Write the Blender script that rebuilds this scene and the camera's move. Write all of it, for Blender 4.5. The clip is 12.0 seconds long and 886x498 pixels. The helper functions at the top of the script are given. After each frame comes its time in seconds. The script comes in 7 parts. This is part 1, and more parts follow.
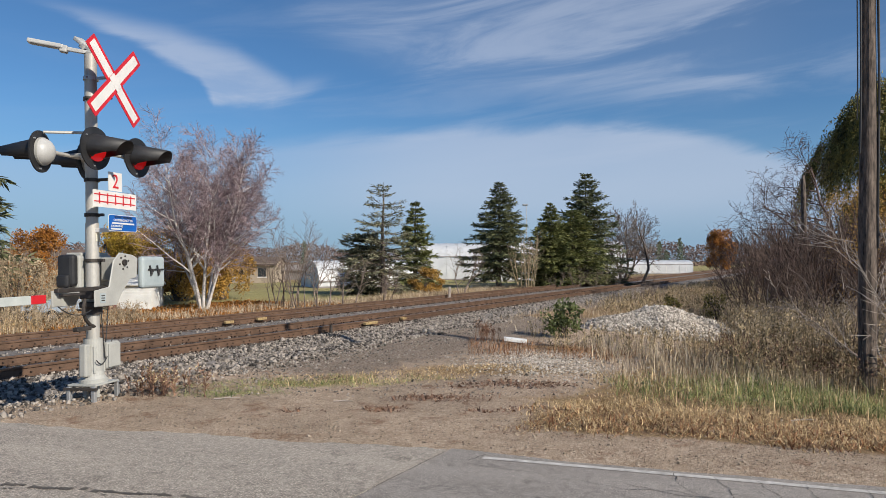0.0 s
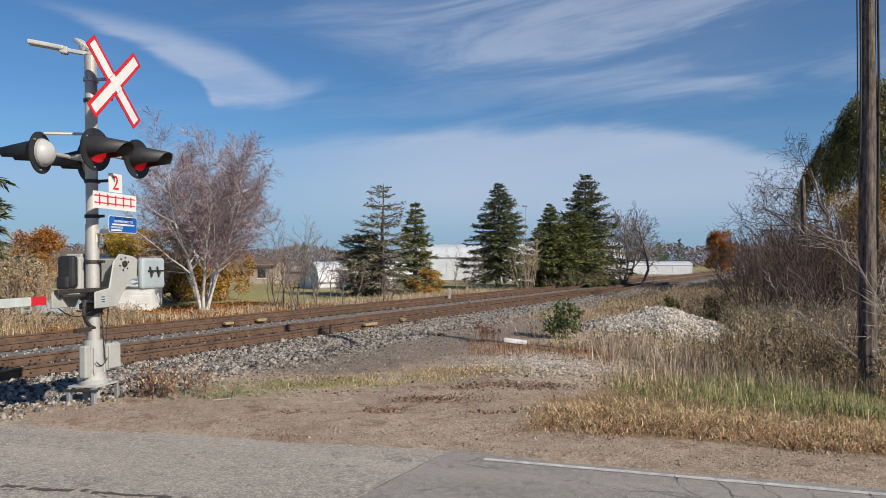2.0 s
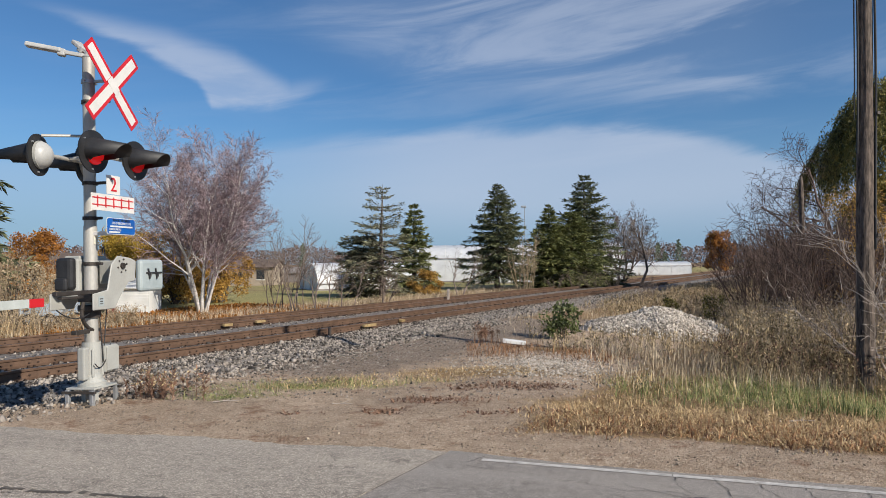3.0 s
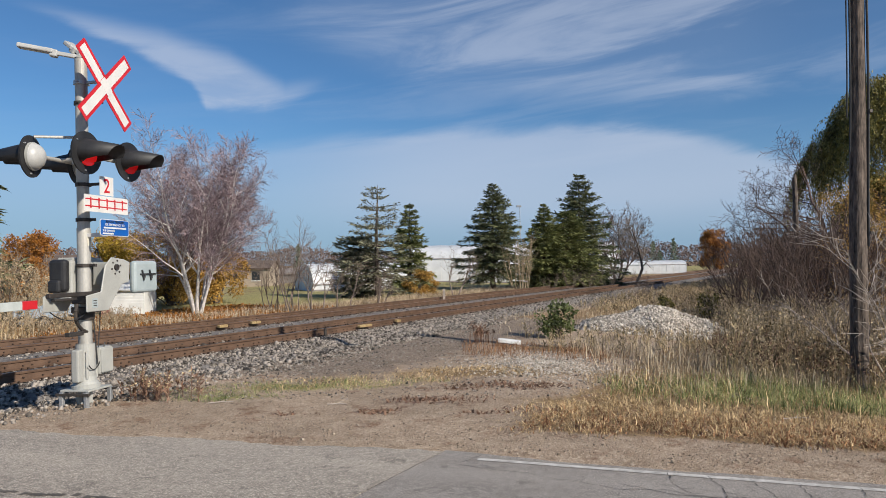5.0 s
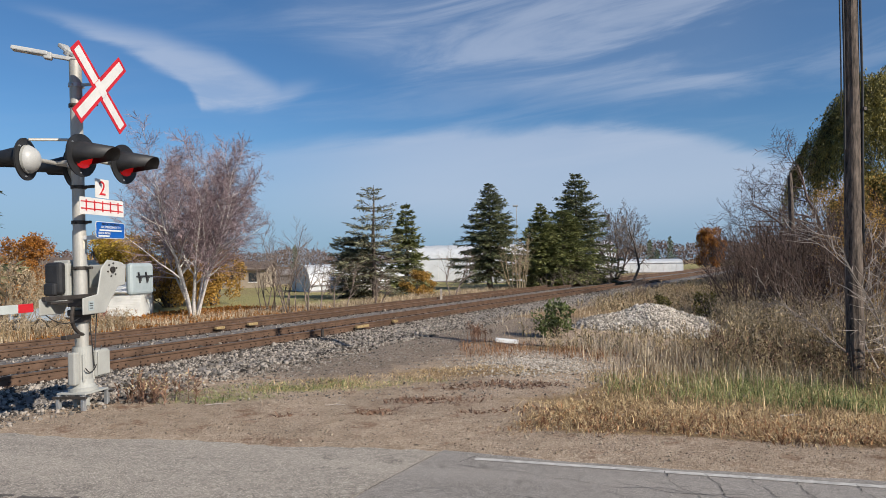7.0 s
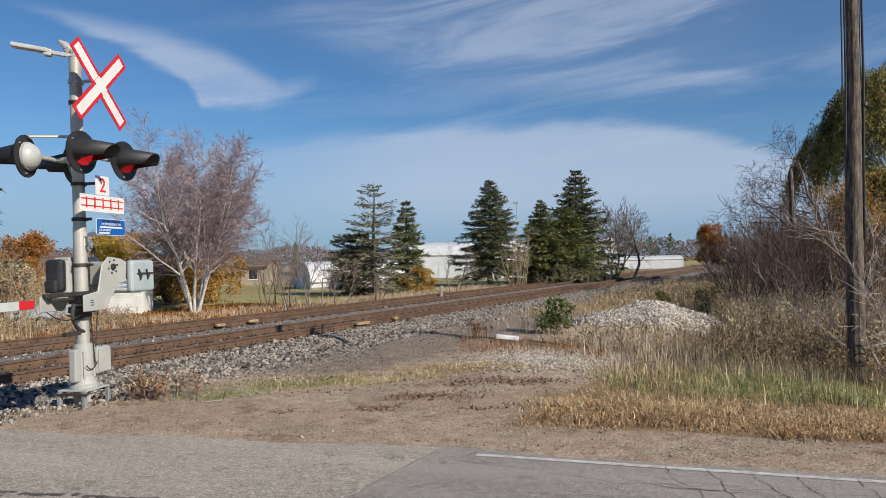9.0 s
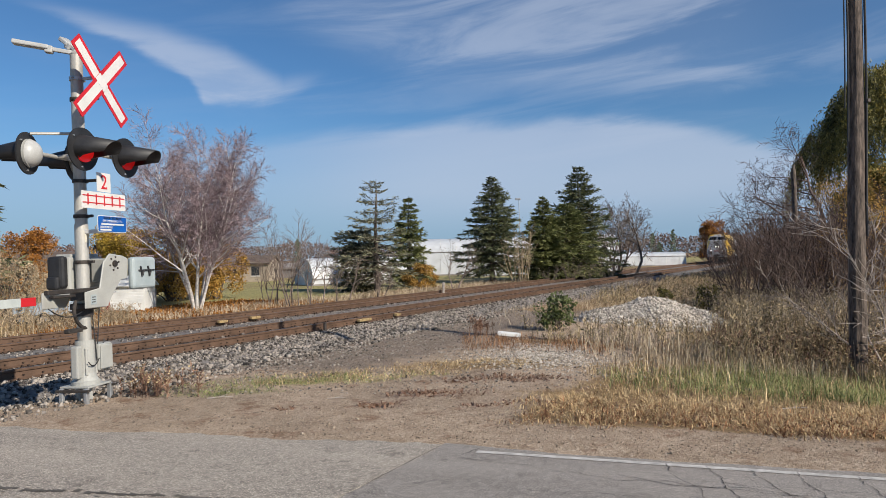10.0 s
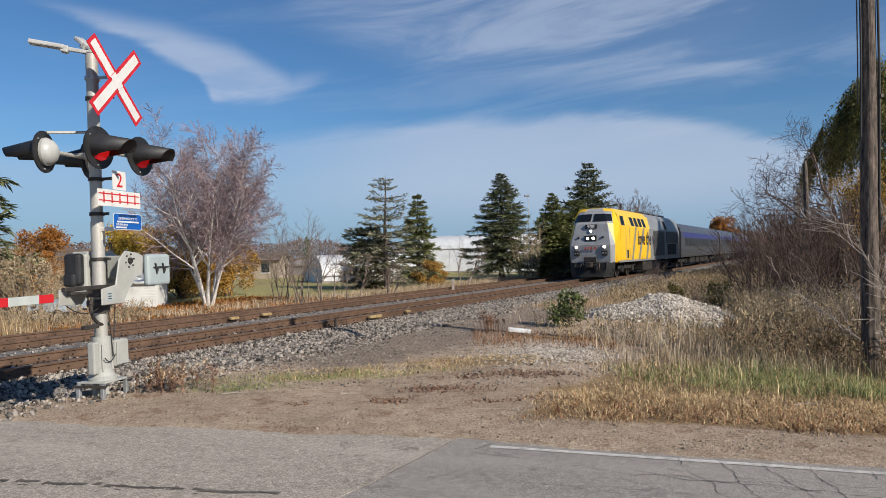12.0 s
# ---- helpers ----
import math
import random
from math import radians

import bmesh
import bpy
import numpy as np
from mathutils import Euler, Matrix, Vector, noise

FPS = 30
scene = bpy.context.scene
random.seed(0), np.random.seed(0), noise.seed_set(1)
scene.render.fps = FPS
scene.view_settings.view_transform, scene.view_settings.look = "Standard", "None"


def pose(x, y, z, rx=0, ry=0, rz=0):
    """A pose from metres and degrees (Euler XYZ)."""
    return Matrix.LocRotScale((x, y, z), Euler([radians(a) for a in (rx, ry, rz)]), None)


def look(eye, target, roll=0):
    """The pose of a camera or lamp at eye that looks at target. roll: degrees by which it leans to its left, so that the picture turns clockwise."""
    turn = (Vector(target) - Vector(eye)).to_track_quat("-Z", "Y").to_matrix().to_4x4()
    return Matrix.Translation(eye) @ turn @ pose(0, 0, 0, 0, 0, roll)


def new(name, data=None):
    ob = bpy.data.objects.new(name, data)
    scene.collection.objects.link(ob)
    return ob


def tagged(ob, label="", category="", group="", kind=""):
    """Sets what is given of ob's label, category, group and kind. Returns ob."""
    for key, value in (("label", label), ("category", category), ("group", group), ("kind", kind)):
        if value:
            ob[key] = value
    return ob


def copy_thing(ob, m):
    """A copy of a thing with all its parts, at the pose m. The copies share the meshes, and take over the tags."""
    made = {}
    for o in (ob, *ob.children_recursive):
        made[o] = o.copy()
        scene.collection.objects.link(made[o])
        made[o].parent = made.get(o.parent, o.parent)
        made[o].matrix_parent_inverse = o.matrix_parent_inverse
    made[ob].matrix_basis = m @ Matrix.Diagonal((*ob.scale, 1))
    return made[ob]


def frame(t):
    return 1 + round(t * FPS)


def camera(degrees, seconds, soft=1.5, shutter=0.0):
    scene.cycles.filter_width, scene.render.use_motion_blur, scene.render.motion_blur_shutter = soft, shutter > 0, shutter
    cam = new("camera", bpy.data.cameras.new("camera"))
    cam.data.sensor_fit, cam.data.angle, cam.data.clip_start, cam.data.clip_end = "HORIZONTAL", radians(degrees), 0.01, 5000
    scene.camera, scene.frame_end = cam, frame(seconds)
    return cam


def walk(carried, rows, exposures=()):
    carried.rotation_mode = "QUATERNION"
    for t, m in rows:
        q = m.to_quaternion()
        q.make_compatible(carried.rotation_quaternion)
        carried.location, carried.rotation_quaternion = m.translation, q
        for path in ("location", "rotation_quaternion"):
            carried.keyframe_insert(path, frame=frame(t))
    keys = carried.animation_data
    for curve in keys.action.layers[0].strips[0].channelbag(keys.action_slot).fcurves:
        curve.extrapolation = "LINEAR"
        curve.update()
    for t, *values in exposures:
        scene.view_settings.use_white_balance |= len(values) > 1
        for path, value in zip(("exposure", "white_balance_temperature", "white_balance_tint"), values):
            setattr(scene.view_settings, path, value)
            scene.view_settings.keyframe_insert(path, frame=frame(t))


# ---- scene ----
cam = camera(66.2, 12.0, soft=0.65)
PATH = [
    (0, (-0.006, -0.031, 1.69), (-0.003, 1.969, 1.727), -0.1),
    (0.5, (-0.015, -0.031, 1.695), (-0.013, 1.968, 1.734), -0.1),
    (1, (-0.013, -0.028, 1.693), (-0.01, 1.971, 1.732), -0.1),
    (1.5, (-0.012, -0.032, 1.694), (-0.009, 1.968, 1.733), -0.1),
    (2, (-0.013, -0.031, 1.693), (-0.009, 1.969, 1.733), -0.1),
    (2.5, (-0.006, -0.036, 1.689), (0.0, 1.964, 1.732), -0.2),
    (3, (-0.003, -0.036, 1.69), (0.004, 1.963, 1.733), -0.3),
    (5, (0.008, -0.034, 1.687), (0.028, 1.965, 1.73), -0.6),
    (5.5, (0.011, -0.037, 1.687), (0.034, 1.963, 1.729), -0.6),
    (6, (0.01, -0.037, 1.683), (0.037, 1.962, 1.723), -0.8),
    (6.5, (0.009, -0.039, 1.684), (0.038, 1.96, 1.726), -0.9),
    (7, (0.014, -0.039, 1.688), (0.043, 1.96, 1.731), -1.0),
    (9, (0.009, -0.033, 1.681), (0.037, 1.966, 1.715), -1.1),
    (9.5, (0.02, -0.033, 1.683), (0.045, 1.967, 1.714), -1.1),
    (10, (0.025, -0.031, 1.685), (0.046, 1.969, 1.709), -1.1),
    (10.5, (0.016, -0.034, 1.684), (0.034, 1.966, 1.703), -1.1),
    (11, (0.011, -0.035, 1.683), (0.024, 1.965, 1.7), -1.1),
    (11.5, (0.004, -0.073, 1.684), (0.012, 1.927, 1.701), -1.2),
    (12, (-0.013, -0.077, 1.684), (-0.018, 1.923, 1.699), -1.2),
]
walk(cam, [(t, look(eye, target, roll)) for t, eye, target, roll in PATH])

# ---- world, sun, exposure ----
SUN_EL, SUN_AZ = 31.0, 132.0          # degrees; azimuth clockwise from +y (the view's axis)


def sky_world():
    w = bpy.data.worlds.new("sky")
    scene.world = w
    w.use_nodes = True
    n, l = w.node_tree.nodes, w.node_tree.links
    n.clear()
    out, bg = n.new("ShaderNodeOutputWorld"), n.new("ShaderNodeBackground")
    sky = n.new("ShaderNodeTexSky")
    sky.sky_type, sky.sun_disc = "NISHITA", False
    sky.sun_elevation, sky.sun_rotation = radians(SUN_EL), radians(SUN_AZ)
    sky.air_density, sky.dust_density, sky.ozone_density = 1.0, 0.0, 2.0
    co = n.new("ShaderNodeTexCoord")
    sep = n.new("ShaderNodeSeparateXYZ")
    l.new(co.outputs["Generated"], sep.inputs[0])

    def m(op, a, b=None, clamp=False):
        k = n.new("ShaderNodeMath")
        k.operation, k.use_clamp = op, clamp
        for i, v in enumerate((a, b)):
            if v is None:
                continue
            if isinstance(v, (int, float)):
                k.inputs[i].default_value = v
            else:
                l.new(v, k.inputs[i])
        return k.outputs[0]

    # bearing and height of each sky direction
    bearing = m("ARCTAN2", sep.outputs[0], sep.outputs[1])
    height = m("ARCSINE", sep.outputs[2])

    def noise_tex(sx, sy, scale, detail, rough, tilt=0.0, off=0.0):
        comb = n.new("ShaderNodeCombineXYZ")
        u = m("ADD", m("MULTIPLY", bearing, sx), m("MULTIPLY", height, tilt))
        l.new(m("ADD", u, off), comb.inputs[0])
        l.new(m("ADD", m("MULTIPLY", height, sy), m("MULTIPLY", bearing, -0.12 * sy)), comb.inputs[1])
        t = n.new("ShaderNodeTexNoise")
        t.inputs["Scale"].default_value, t.inputs["Detail"].default_value, t.inputs["Roughness"].default_value = scale, detail, rough
        t.inputs["Distortion"].default_value = 0.6
        l.new(comb.outputs[0], t.inputs["Vector"])
        return t.outputs["Fac"]

    def ramp(v, lo, hi):
        k = n.new("ShaderNodeMapRange")
        k.interpolation_type = "SMOOTHERSTEP"
        l.new(v, k.inputs["Value"])
        k.inputs["From Min"].default_value, k.inputs["From Max"].default_value = lo, hi
        return k.outputs["Result"]

    fine = noise_tex(1.0, 5.0, 5.0, 9, 0.62)
    broad = noise_tex(1.0, 3.4, 1.7, 4, 0.5, off=3.1)
    wisp = noise_tex(1.0, 7.0, 2.6, 8, 0.58, tilt=0.5, off=7.7)
    # long cirrus streaks over the upper sky
    streaks = m("MULTIPLY", ramp(wisp, 0.42, 0.72), ramp(height, 0.02, 0.30))
    streaks = m("MULTIPLY", streaks, m("ADD", 0.25, m("MULTIPLY", ramp(bearing, -0.42, -0.02), 0.75)))
    # the soft bank: its upper edge lies at about 10 degrees and sinks to the right
    right, left = m("MAXIMUM", m("SUBTRACT", bearing, 0.16), 0.0), m("MINIMUM", m("SUBTRACT", bearing, 0.16), 0.0)
    edge = m("ADD", 0.195, m("ADD", m("MULTIPLY", m("MULTIPLY", right, right), -0.60), m("MULTIPLY", m("MULTIPLY", left, left), -0.10)))
    edge = m("ADD", edge, m("MULTIPLY", m("SUBTRACT", broad, 0.5), 0.06))
    edge = m("ADD", edge, m("MULTIPLY", m("SUBTRACT", fine, 0.5), 0.035))
    under = ramp(m("SUBTRACT", edge, height), -0.012, 0.022)
    under = m("MULTIPLY", under, ramp(height, -0.01, 0.12))
    under = m("MULTIPLY", under, m("ADD", 0.40, m("MULTIPLY", ramp(bearing, -0.38, 0.08), 0.60)))
    under = m("MULTIPLY", under, m("ADD", 0.72, m("MULTIPLY", broad, 0.5)))
    def course(points):
        """A line over the bearing, straight from point to point."""
        total = points[0][1]
        for (b0, h0), (b1, h1) in zip(points, points[1:]):
            k = n.new("ShaderNodeMapRange")
            l.new(bearing, k.inputs["Value"])
            k.inputs["From Min"].default_value, k.inputs["From Max"].default_value = b0, b1
            k.inputs["To Min"].default_value, k.inputs["To Max"].default_value = 0.0, h1 - h0
            total = m("ADD", k.outputs["Result"], total)
        return total

    # the feather: a thin plume from upper left that widens, ends on a firm lower edge and trails off to the right
    ragged = m("ADD", height, m("ADD", m("MULTIPLY", m("SUBTRACT", fine, 0.5), 0.022), m("MULTIPLY", m("SUBTRACT", wisp, 0.5), 0.012)))
    roof_line = course(((-0.56, 0.330), (-0.50, 0.326), (-0.381, 0.318), (-0.294, 0.298), (-0.216, 0.258), (-0.14, 0.272)))
    foot_line = course(((-0.56, 0.316), (-0.50, 0.304), (-0.429, 0.284), (-0.366, 0.256), (-0.345, 0.243), (-0.325, 0.216), (-0.245, 0.217), (-0.19, 0.236), (-0.14, 0.258)))
    plume = m("MULTIPLY", ramp(m("SUBTRACT", ragged, foot_line), -0.004, 0.016), ramp(m("SUBTRACT", roof_line, ragged), -0.008, 0.030))
    plume = m("MULTIPLY", plume, m("MULTIPLY", ramp(bearing, -0.60, -0.46), ramp(bearing, -0.135, -0.215)))
    plume = m("MULTIPLY", plume, m("ADD", 0.72, m("MULTIPLY", ramp(fine, 0.30, 0.62), 0.40)))
    # the broad veil over the upper middle, with a soft lower edge
    veil = ramp(m("SUBTRACT", m("ADD", height, m("MULTIPLY", m("SUBTRACT", broad, 0.5), 0.05)), course(((-0.25, 0.320), (-0.07, 0.268), (0.10, 0.250), (0.26, 0.230), (0.39, 0.212), (0.50, 0.235)))), -0.025, 0.045)
    veil = m("MULTIPLY", veil, m("MULTIPLY", ramp(bearing, -0.30, -0.05), m("ADD", 0.45, m("MULTIPLY", ramp(bearing, 0.56, 0.36), 0.55))))
    veil = m("MULTIPLY", veil, m("ADD", 0.30, m("MULTIPLY", ramp(wisp, 0.34, 0.66), 0.70)))
    cover = m("ADD", m("ADD", m("MULTIPLY", streaks, 0.17), m("MULTIPLY", veil, 0.34)), m("MULTIPLY", under, 0.60))
    cover = m("ADD", cover, m("MULTIPLY", plume, 0.52))
    cover = m("MINIMUM", m("MAXIMUM", cover, 0.0), 0.85)
    blue = n.new("ShaderNodeMix")                      # clear autumn air: a deeper blue than the model's
    blue.data_type, blue.blend_type = "RGBA", "MULTIPLY"
    blue.inputs["Factor"].default_value = 1.0
    l.new(sky.outputs[0], blue.inputs["A"])
    blue.inputs["B"].default_value = (0.45, 0.71, 0.95, 1)
    haze = n.new("ShaderNodeMix")                      # pale blue haze low over the land
    haze.data_type = "RGBA"
    l.new(m("MULTIPLY", ramp(height, 0.26, -0.02), 0.80), haze.inputs["Factor"])
    l.new(blue.outputs["Result"], haze.inputs["A"])
    haze.inputs["B"].default_value = (2.35, 3.70, 5.6, 1)
    mix = n.new("ShaderNodeMix")
    mix.data_type = "RGBA"
    l.new(cover, mix.inputs["Factor"])
    l.new(haze.outputs["Result"], mix.inputs["A"])
    mix.inputs["B"].default_value = (5.4, 6.1, 7.5, 1)
    l.new(mix.outputs["Result"], bg.inputs["Color"])
    bg.inputs["Strength"].default_value = 0.085
    l.new(bg.outputs[0], out.inputs[0])


sky_world()
sun = new("sun", bpy.data.lights.new("sun", "SUN"))
sun.data.energy, sun.data.angle, sun.data.color = 5.0, radians(0.53), (1.0, 0.92, 0.80)
sun_way = Vector((math.sin(radians(SUN_AZ)) * math.cos(radians(SUN_EL)), math.cos(radians(SUN_AZ)) * math.cos(radians(SUN_EL)), math.sin(radians(SUN_EL))))
sun.matrix_world = look(sun_way * 60, (0, 0, 0))
scene.view_settings.exposure = 0.2

# ---- small building tools ----


def part(name, bm, material, parent=None, label=""):
    """Links a bmesh as one mesh object under a thing or a part."""
    me = bpy.data.meshes.new(name)
    bm.to_mesh(me)
    bm.free()
    ob = new(name, me)
    me.materials.append(material)
    if parent:
        ob.parent = parent
    return tagged(ob, label)


class Geo:
    """Collects vertices and faces of one mesh."""

    def __init__(self):
        self.v, self.f = [], []

    def add(self, verts, faces):
        k = len(self.v)
        self.v.extend(tuple(p) for p in verts)
        self.f.extend(tuple(i + k for i in q) for q in faces)

    def tube(self, p0, p1, r0, r1, n=5):
        p0, p1 = Vector(p0), Vector(p1)
        d = p1 - p0
        if d.length < 1e-6:
            return
        d.normalize()
        a = d.orthogonal().normalized()
        b = d.cross(a)
        k = len(self.v)
        for p, r in ((p0, r0), (p1, r1)):
            for i in range(n):
                w = 2 * math.pi * i / n
                q = p + a * (r * math.cos(w)) + b * (r * math.sin(w))
                self.v.append((q.x, q.y, q.z))
        for i in range(n):
            j = (i + 1) % n
            self.f.append((k + i, k + j, k + n + j, k + n + i))

    def pipe(self, pts, r, n=6):
        """One bent pipe through the points."""
        k = len(self.v)
        for i, p in enumerate(pts):
            d = (Vector(pts[min(i + 1, len(pts) - 1)]) - Vector(pts[max(i - 1, 0)])).normalized()
            a = d.cross(Vector((0.31, 0.95, 0.02))).normalized()
            b = d.cross(a)
            for j in range(n):
                w = 2 * math.pi * j / n
                q = Vector(p) + a * (r * math.cos(w)) + b * (r * math.sin(w))
                self.v.append((q.x, q.y, q.z))
        for i in range(len(pts) - 1):
            for j in range(n):
                o = k + i * n
                self.f.append((o + j, o + (j + 1) % n, o + n + (j + 1) % n, o + n + j))

    def box(self, x0, y0, z0, x1, y1, z1):
        self.add([(x, y, z) for z in (z0, z1) for y in (y0, y1) for x in (x0, x1)],
                 [(0, 2, 3, 1), (4, 5, 7, 6), (0, 1, 5, 4), (2, 6, 7, 3), (0, 4, 6, 2), (1, 3, 7, 5)])

    def make(self, name, material, parent=None, label="", smooth=False):
        me = bpy.data.meshes.new(name)
        me.from_pydata(self.v, [], self.f)
        if smooth:
            me.polygons.foreach_set("use_smooth", [True] * len(me.polygons))
        me.materials.append(material)
        ob = new(name, me)
        if parent:
            ob.parent = parent
        return tagged(ob, label)


def arrays_mesh(name, verts, faces, material, parent=None, label=""):
    """One mesh from numpy arrays: verts (n, 3), faces (m, 3 or 4)."""
    me = bpy.data.meshes.new(name)
    k = faces.shape[1]
    me.vertices.add(len(verts))
    me.vertices.foreach_set("co", verts.astype(np.float32).ravel())
    me.loops.add(faces.size)
    me.loops.foreach_set("vertex_index", faces.astype(np.int32).ravel())
    me.polygons.add(len(faces))
    me.polygons.foreach_set("loop_start", np.arange(0, faces.size, k, dtype=np.int32))
    me.update(calc_edges=True)
    me.materials.append(material)
    ob = new(name, me)
    if parent:
        ob.parent = parent
    return tagged(ob, label)


def bevelled_box(bm, size, centre, bevel=0.01, rot=None, seg=2):
    m4 = Matrix.Translation(centre) @ (rot.to_4x4() if rot else Matrix()) @ Matrix.Diagonal((*size, 1))
    r = bmesh.ops.create_cube(bm, size=1.0, matrix=m4)
    if bevel:
        es = {e for v in r["verts"] for e in v.link_edges}
        bmesh.ops.bevel(bm, geom=list(es), offset=bevel, segments=seg, affect="EDGES", profile=0.5)


def cylinder(bm, p0, p1, r0, r1=None, n=16):
    p0, p1 = Vector(p0), Vector(p1)
    q = (p1 - p0).to_track_quat("Z", "Y").to_matrix().to_4x4()
    bmesh.ops.create_cone(bm, cap_ends=True, segments=n, radius1=r0, radius2=r0 if r1 is None else r1, depth=(p1 - p0).length,
                          matrix=Matrix.Translation((p0 + p1) / 2) @ q)


def empty(name, m=None):
    ob = new(name)
    ob.empty_display_size = 0.3
    if m is not None:
        ob.matrix_basis = m
    return ob


# ---- materials ----


def material(name, dark, light, rough=0.8, scale=8.0, metal=0.0, bump=0.3, stretch=(1, 1, 1), fine=60.0, island=0.0, obj=0.0, spec=0.5, translucent=0.0):
    """Two-scale noise between two colours, with relief; island and obj: how far the colour shifts from piece to piece."""
    mt = bpy.data.materials.new(name)
    mt.use_nodes = True
    n, l = mt.node_tree.nodes, mt.node_tree.links
    p = n["Principled BSDF"]
    co, mp = n.new("ShaderNodeTexCoord"), n.new("ShaderNodeMapping")
    mp.inputs["Scale"].default_value = stretch
    l.new(co.outputs["Object"], mp.inputs["Vector"])
    a, b = n.new("ShaderNodeTexNoise"), n.new("ShaderNodeTexNoise")
    for t, s, d in ((a, scale, 5), (b, fine, 4)):
        t.inputs["Scale"].default_value, t.inputs["Detail"].default_value = s, d
        l.new(mp.outputs[0], t.inputs["Vector"])
    add = n.new("ShaderNodeMath")
    add.operation = "MULTIPLY_ADD"
    l.new(b.outputs["Fac"], add.inputs[0])
    add.inputs[1].default_value = 0.5
    l.new(a.outputs["Fac"], add.inputs[2])
    val = add.outputs[0]
    for amount, node, out in ((island, "ShaderNodeNewGeometry", "Random Per Island"), (obj, "ShaderNodeObjectInfo", "Random")):
        if amount:
            g, k = n.new(node), n.new("ShaderNodeMath")
            k.operation = "MULTIPLY_ADD"
            s = n.new("ShaderNodeMath")
            s.operation = "SUBTRACT"
            l.new(g.outputs[out], s.inputs[0])
            s.inputs[1].default_value = 0.5
            l.new(s.outputs[0], k.inputs[0])
            k.inputs[1].default_value = amount
            l.new(val, k.inputs[2])
            val = k.outputs[0]
    rp = n.new("ShaderNodeMapRange")
    rp.inputs["From Min"].default_value, rp.inputs["From Max"].default_value = 0.45, 1.05
    l.new(val, rp.inputs["Value"])
    mx = n.new("ShaderNodeMix")
    mx.data_type = "RGBA"
    mx.inputs["A"].default_value, mx.inputs["B"].default_value = (*dark, 1), (*light, 1)
    l.new(rp.outputs[0], mx.inputs["Factor"])
    l.new(mx.outputs["Result"], p.inputs["Base Color"])
    p.inputs["Roughness"].default_value, p.inputs["Metallic"].default_value = rough, metal
    p.inputs["Specular IOR Level"].default_value = spec
    if bump:
        bp = n.new("ShaderNodeBump")
        bp.inputs["Strength"].default_value, bp.inputs["Distance"].default_value = bump, 0.01
        l.new(add.outputs[0], bp.inputs["Height"])
        l.new(bp.outputs[0], p.inputs["Normal"])
    if translucent:
        tr, ms = n.new("ShaderNodeBsdfTranslucent"), n.new("ShaderNodeMixShader")
        l.new(mx.outputs["Result"], tr.inputs["Color"])
        ms.inputs[0].default_value = translucent
        l.new(p.outputs[0], ms.inputs[1])
        l.new(tr.outputs[0], ms.inputs[2])
        l.new(ms.outputs[0], n["Material Output"].inputs["Surface"])
    return mt


def glow(name, colour, strength, base=(0.3, 0.02, 0.02)):
    mt = bpy.data.materials.new(name)
    mt.use_nodes = True
    p = mt.node_tree.nodes["Principled BSDF"]
    p.inputs["Base Color"].default_value = (*base, 1)
    p.inputs["Roughness"].default_value = 0.2
    p.inputs["Emission Color"].default_value = (*colour, 1)
    p.inputs["Emission Strength"].default_value = strength
    return mt


M_RUST = material("rusty_rail_steel", (0.060, 0.034, 0.021), (0.17, 0.102, 0.066), 0.75, 3, 0.2, 0.3, (1, 1, 1), 45)
M_SPIKE = material("dark_spike_steel", (0.02, 0.013, 0.010), (0.075, 0.045, 0.03), 0.8, 6, 0.2, 0.2)
M_RAILTOP = material("worn_rail_head", (0.10, 0.07, 0.055), (0.20, 0.15, 0.12), 0.4, 3, 0.7, 0.1)
M_TIE = material("weathered_creosoted_tie", (0.045, 0.03, 0.024), (0.14, 0.10, 0.08), 0.9, 4, 0, 0.6, (1, 12, 12), 25, obj=0.5)
M_STONE = material("ballast_stone", (0.045, 0.038, 0.032), (0.37, 0.325, 0.28), 0.9, 3, 0, 0.4, (1, 1, 1), 50, island=0.9)
M_LIMESTONE = material("pale_crushed_stone", (0.20, 0.175, 0.145), (0.60, 0.54, 0.47), 0.9, 3, 0, 0.4, (1, 1, 1), 50, island=0.8)
M_BARK = material("brown_grey_bark", (0.06, 0.045, 0.035), (0.17, 0.135, 0.11), 0.9, 3, 0, 0.8, (1, 1, 0.2), 30)
M_TWIG = material("bare_twig", (0.10, 0.075, 0.06), (0.26, 0.20, 0.165), 0.85, 4, 0, 0.2, island=0.5)
M_BIRCH = material("white_birch_bark", (0.34, 0.30, 0.27), (0.78, 0.74, 0.70), 0.7, 5, 0, 0.3, (1, 1, 2.5), 20)
M_BIRCHTWIG = material("purplish_birch_twig", (0.14, 0.095, 0.102), (0.42, 0.32, 0.33), 0.8, 5, 0, 0.1, island=0.5)
M_SPRUCE = material("dark_spruce_needles", (0.045, 0.06, 0.032), (0.23, 0.24, 0.115), 0.7, 1.2, 0, 0, fine=9, island=0.6, translucent=0.22)
M_SPRUCE_LT = material("light_spruce_needles", (0.06, 0.078, 0.028), (0.30, 0.31, 0.115), 0.7, 1.2, 0, 0, fine=9, island=0.6, translucent=0.25)
M_SPRUCE_GR = material("grey_green_spruce_needles", (0.07, 0.075, 0.05), (0.32, 0.31, 0.19), 0.7, 1.2, 0, 0, fine=9, island=0.6, translucent=0.22)
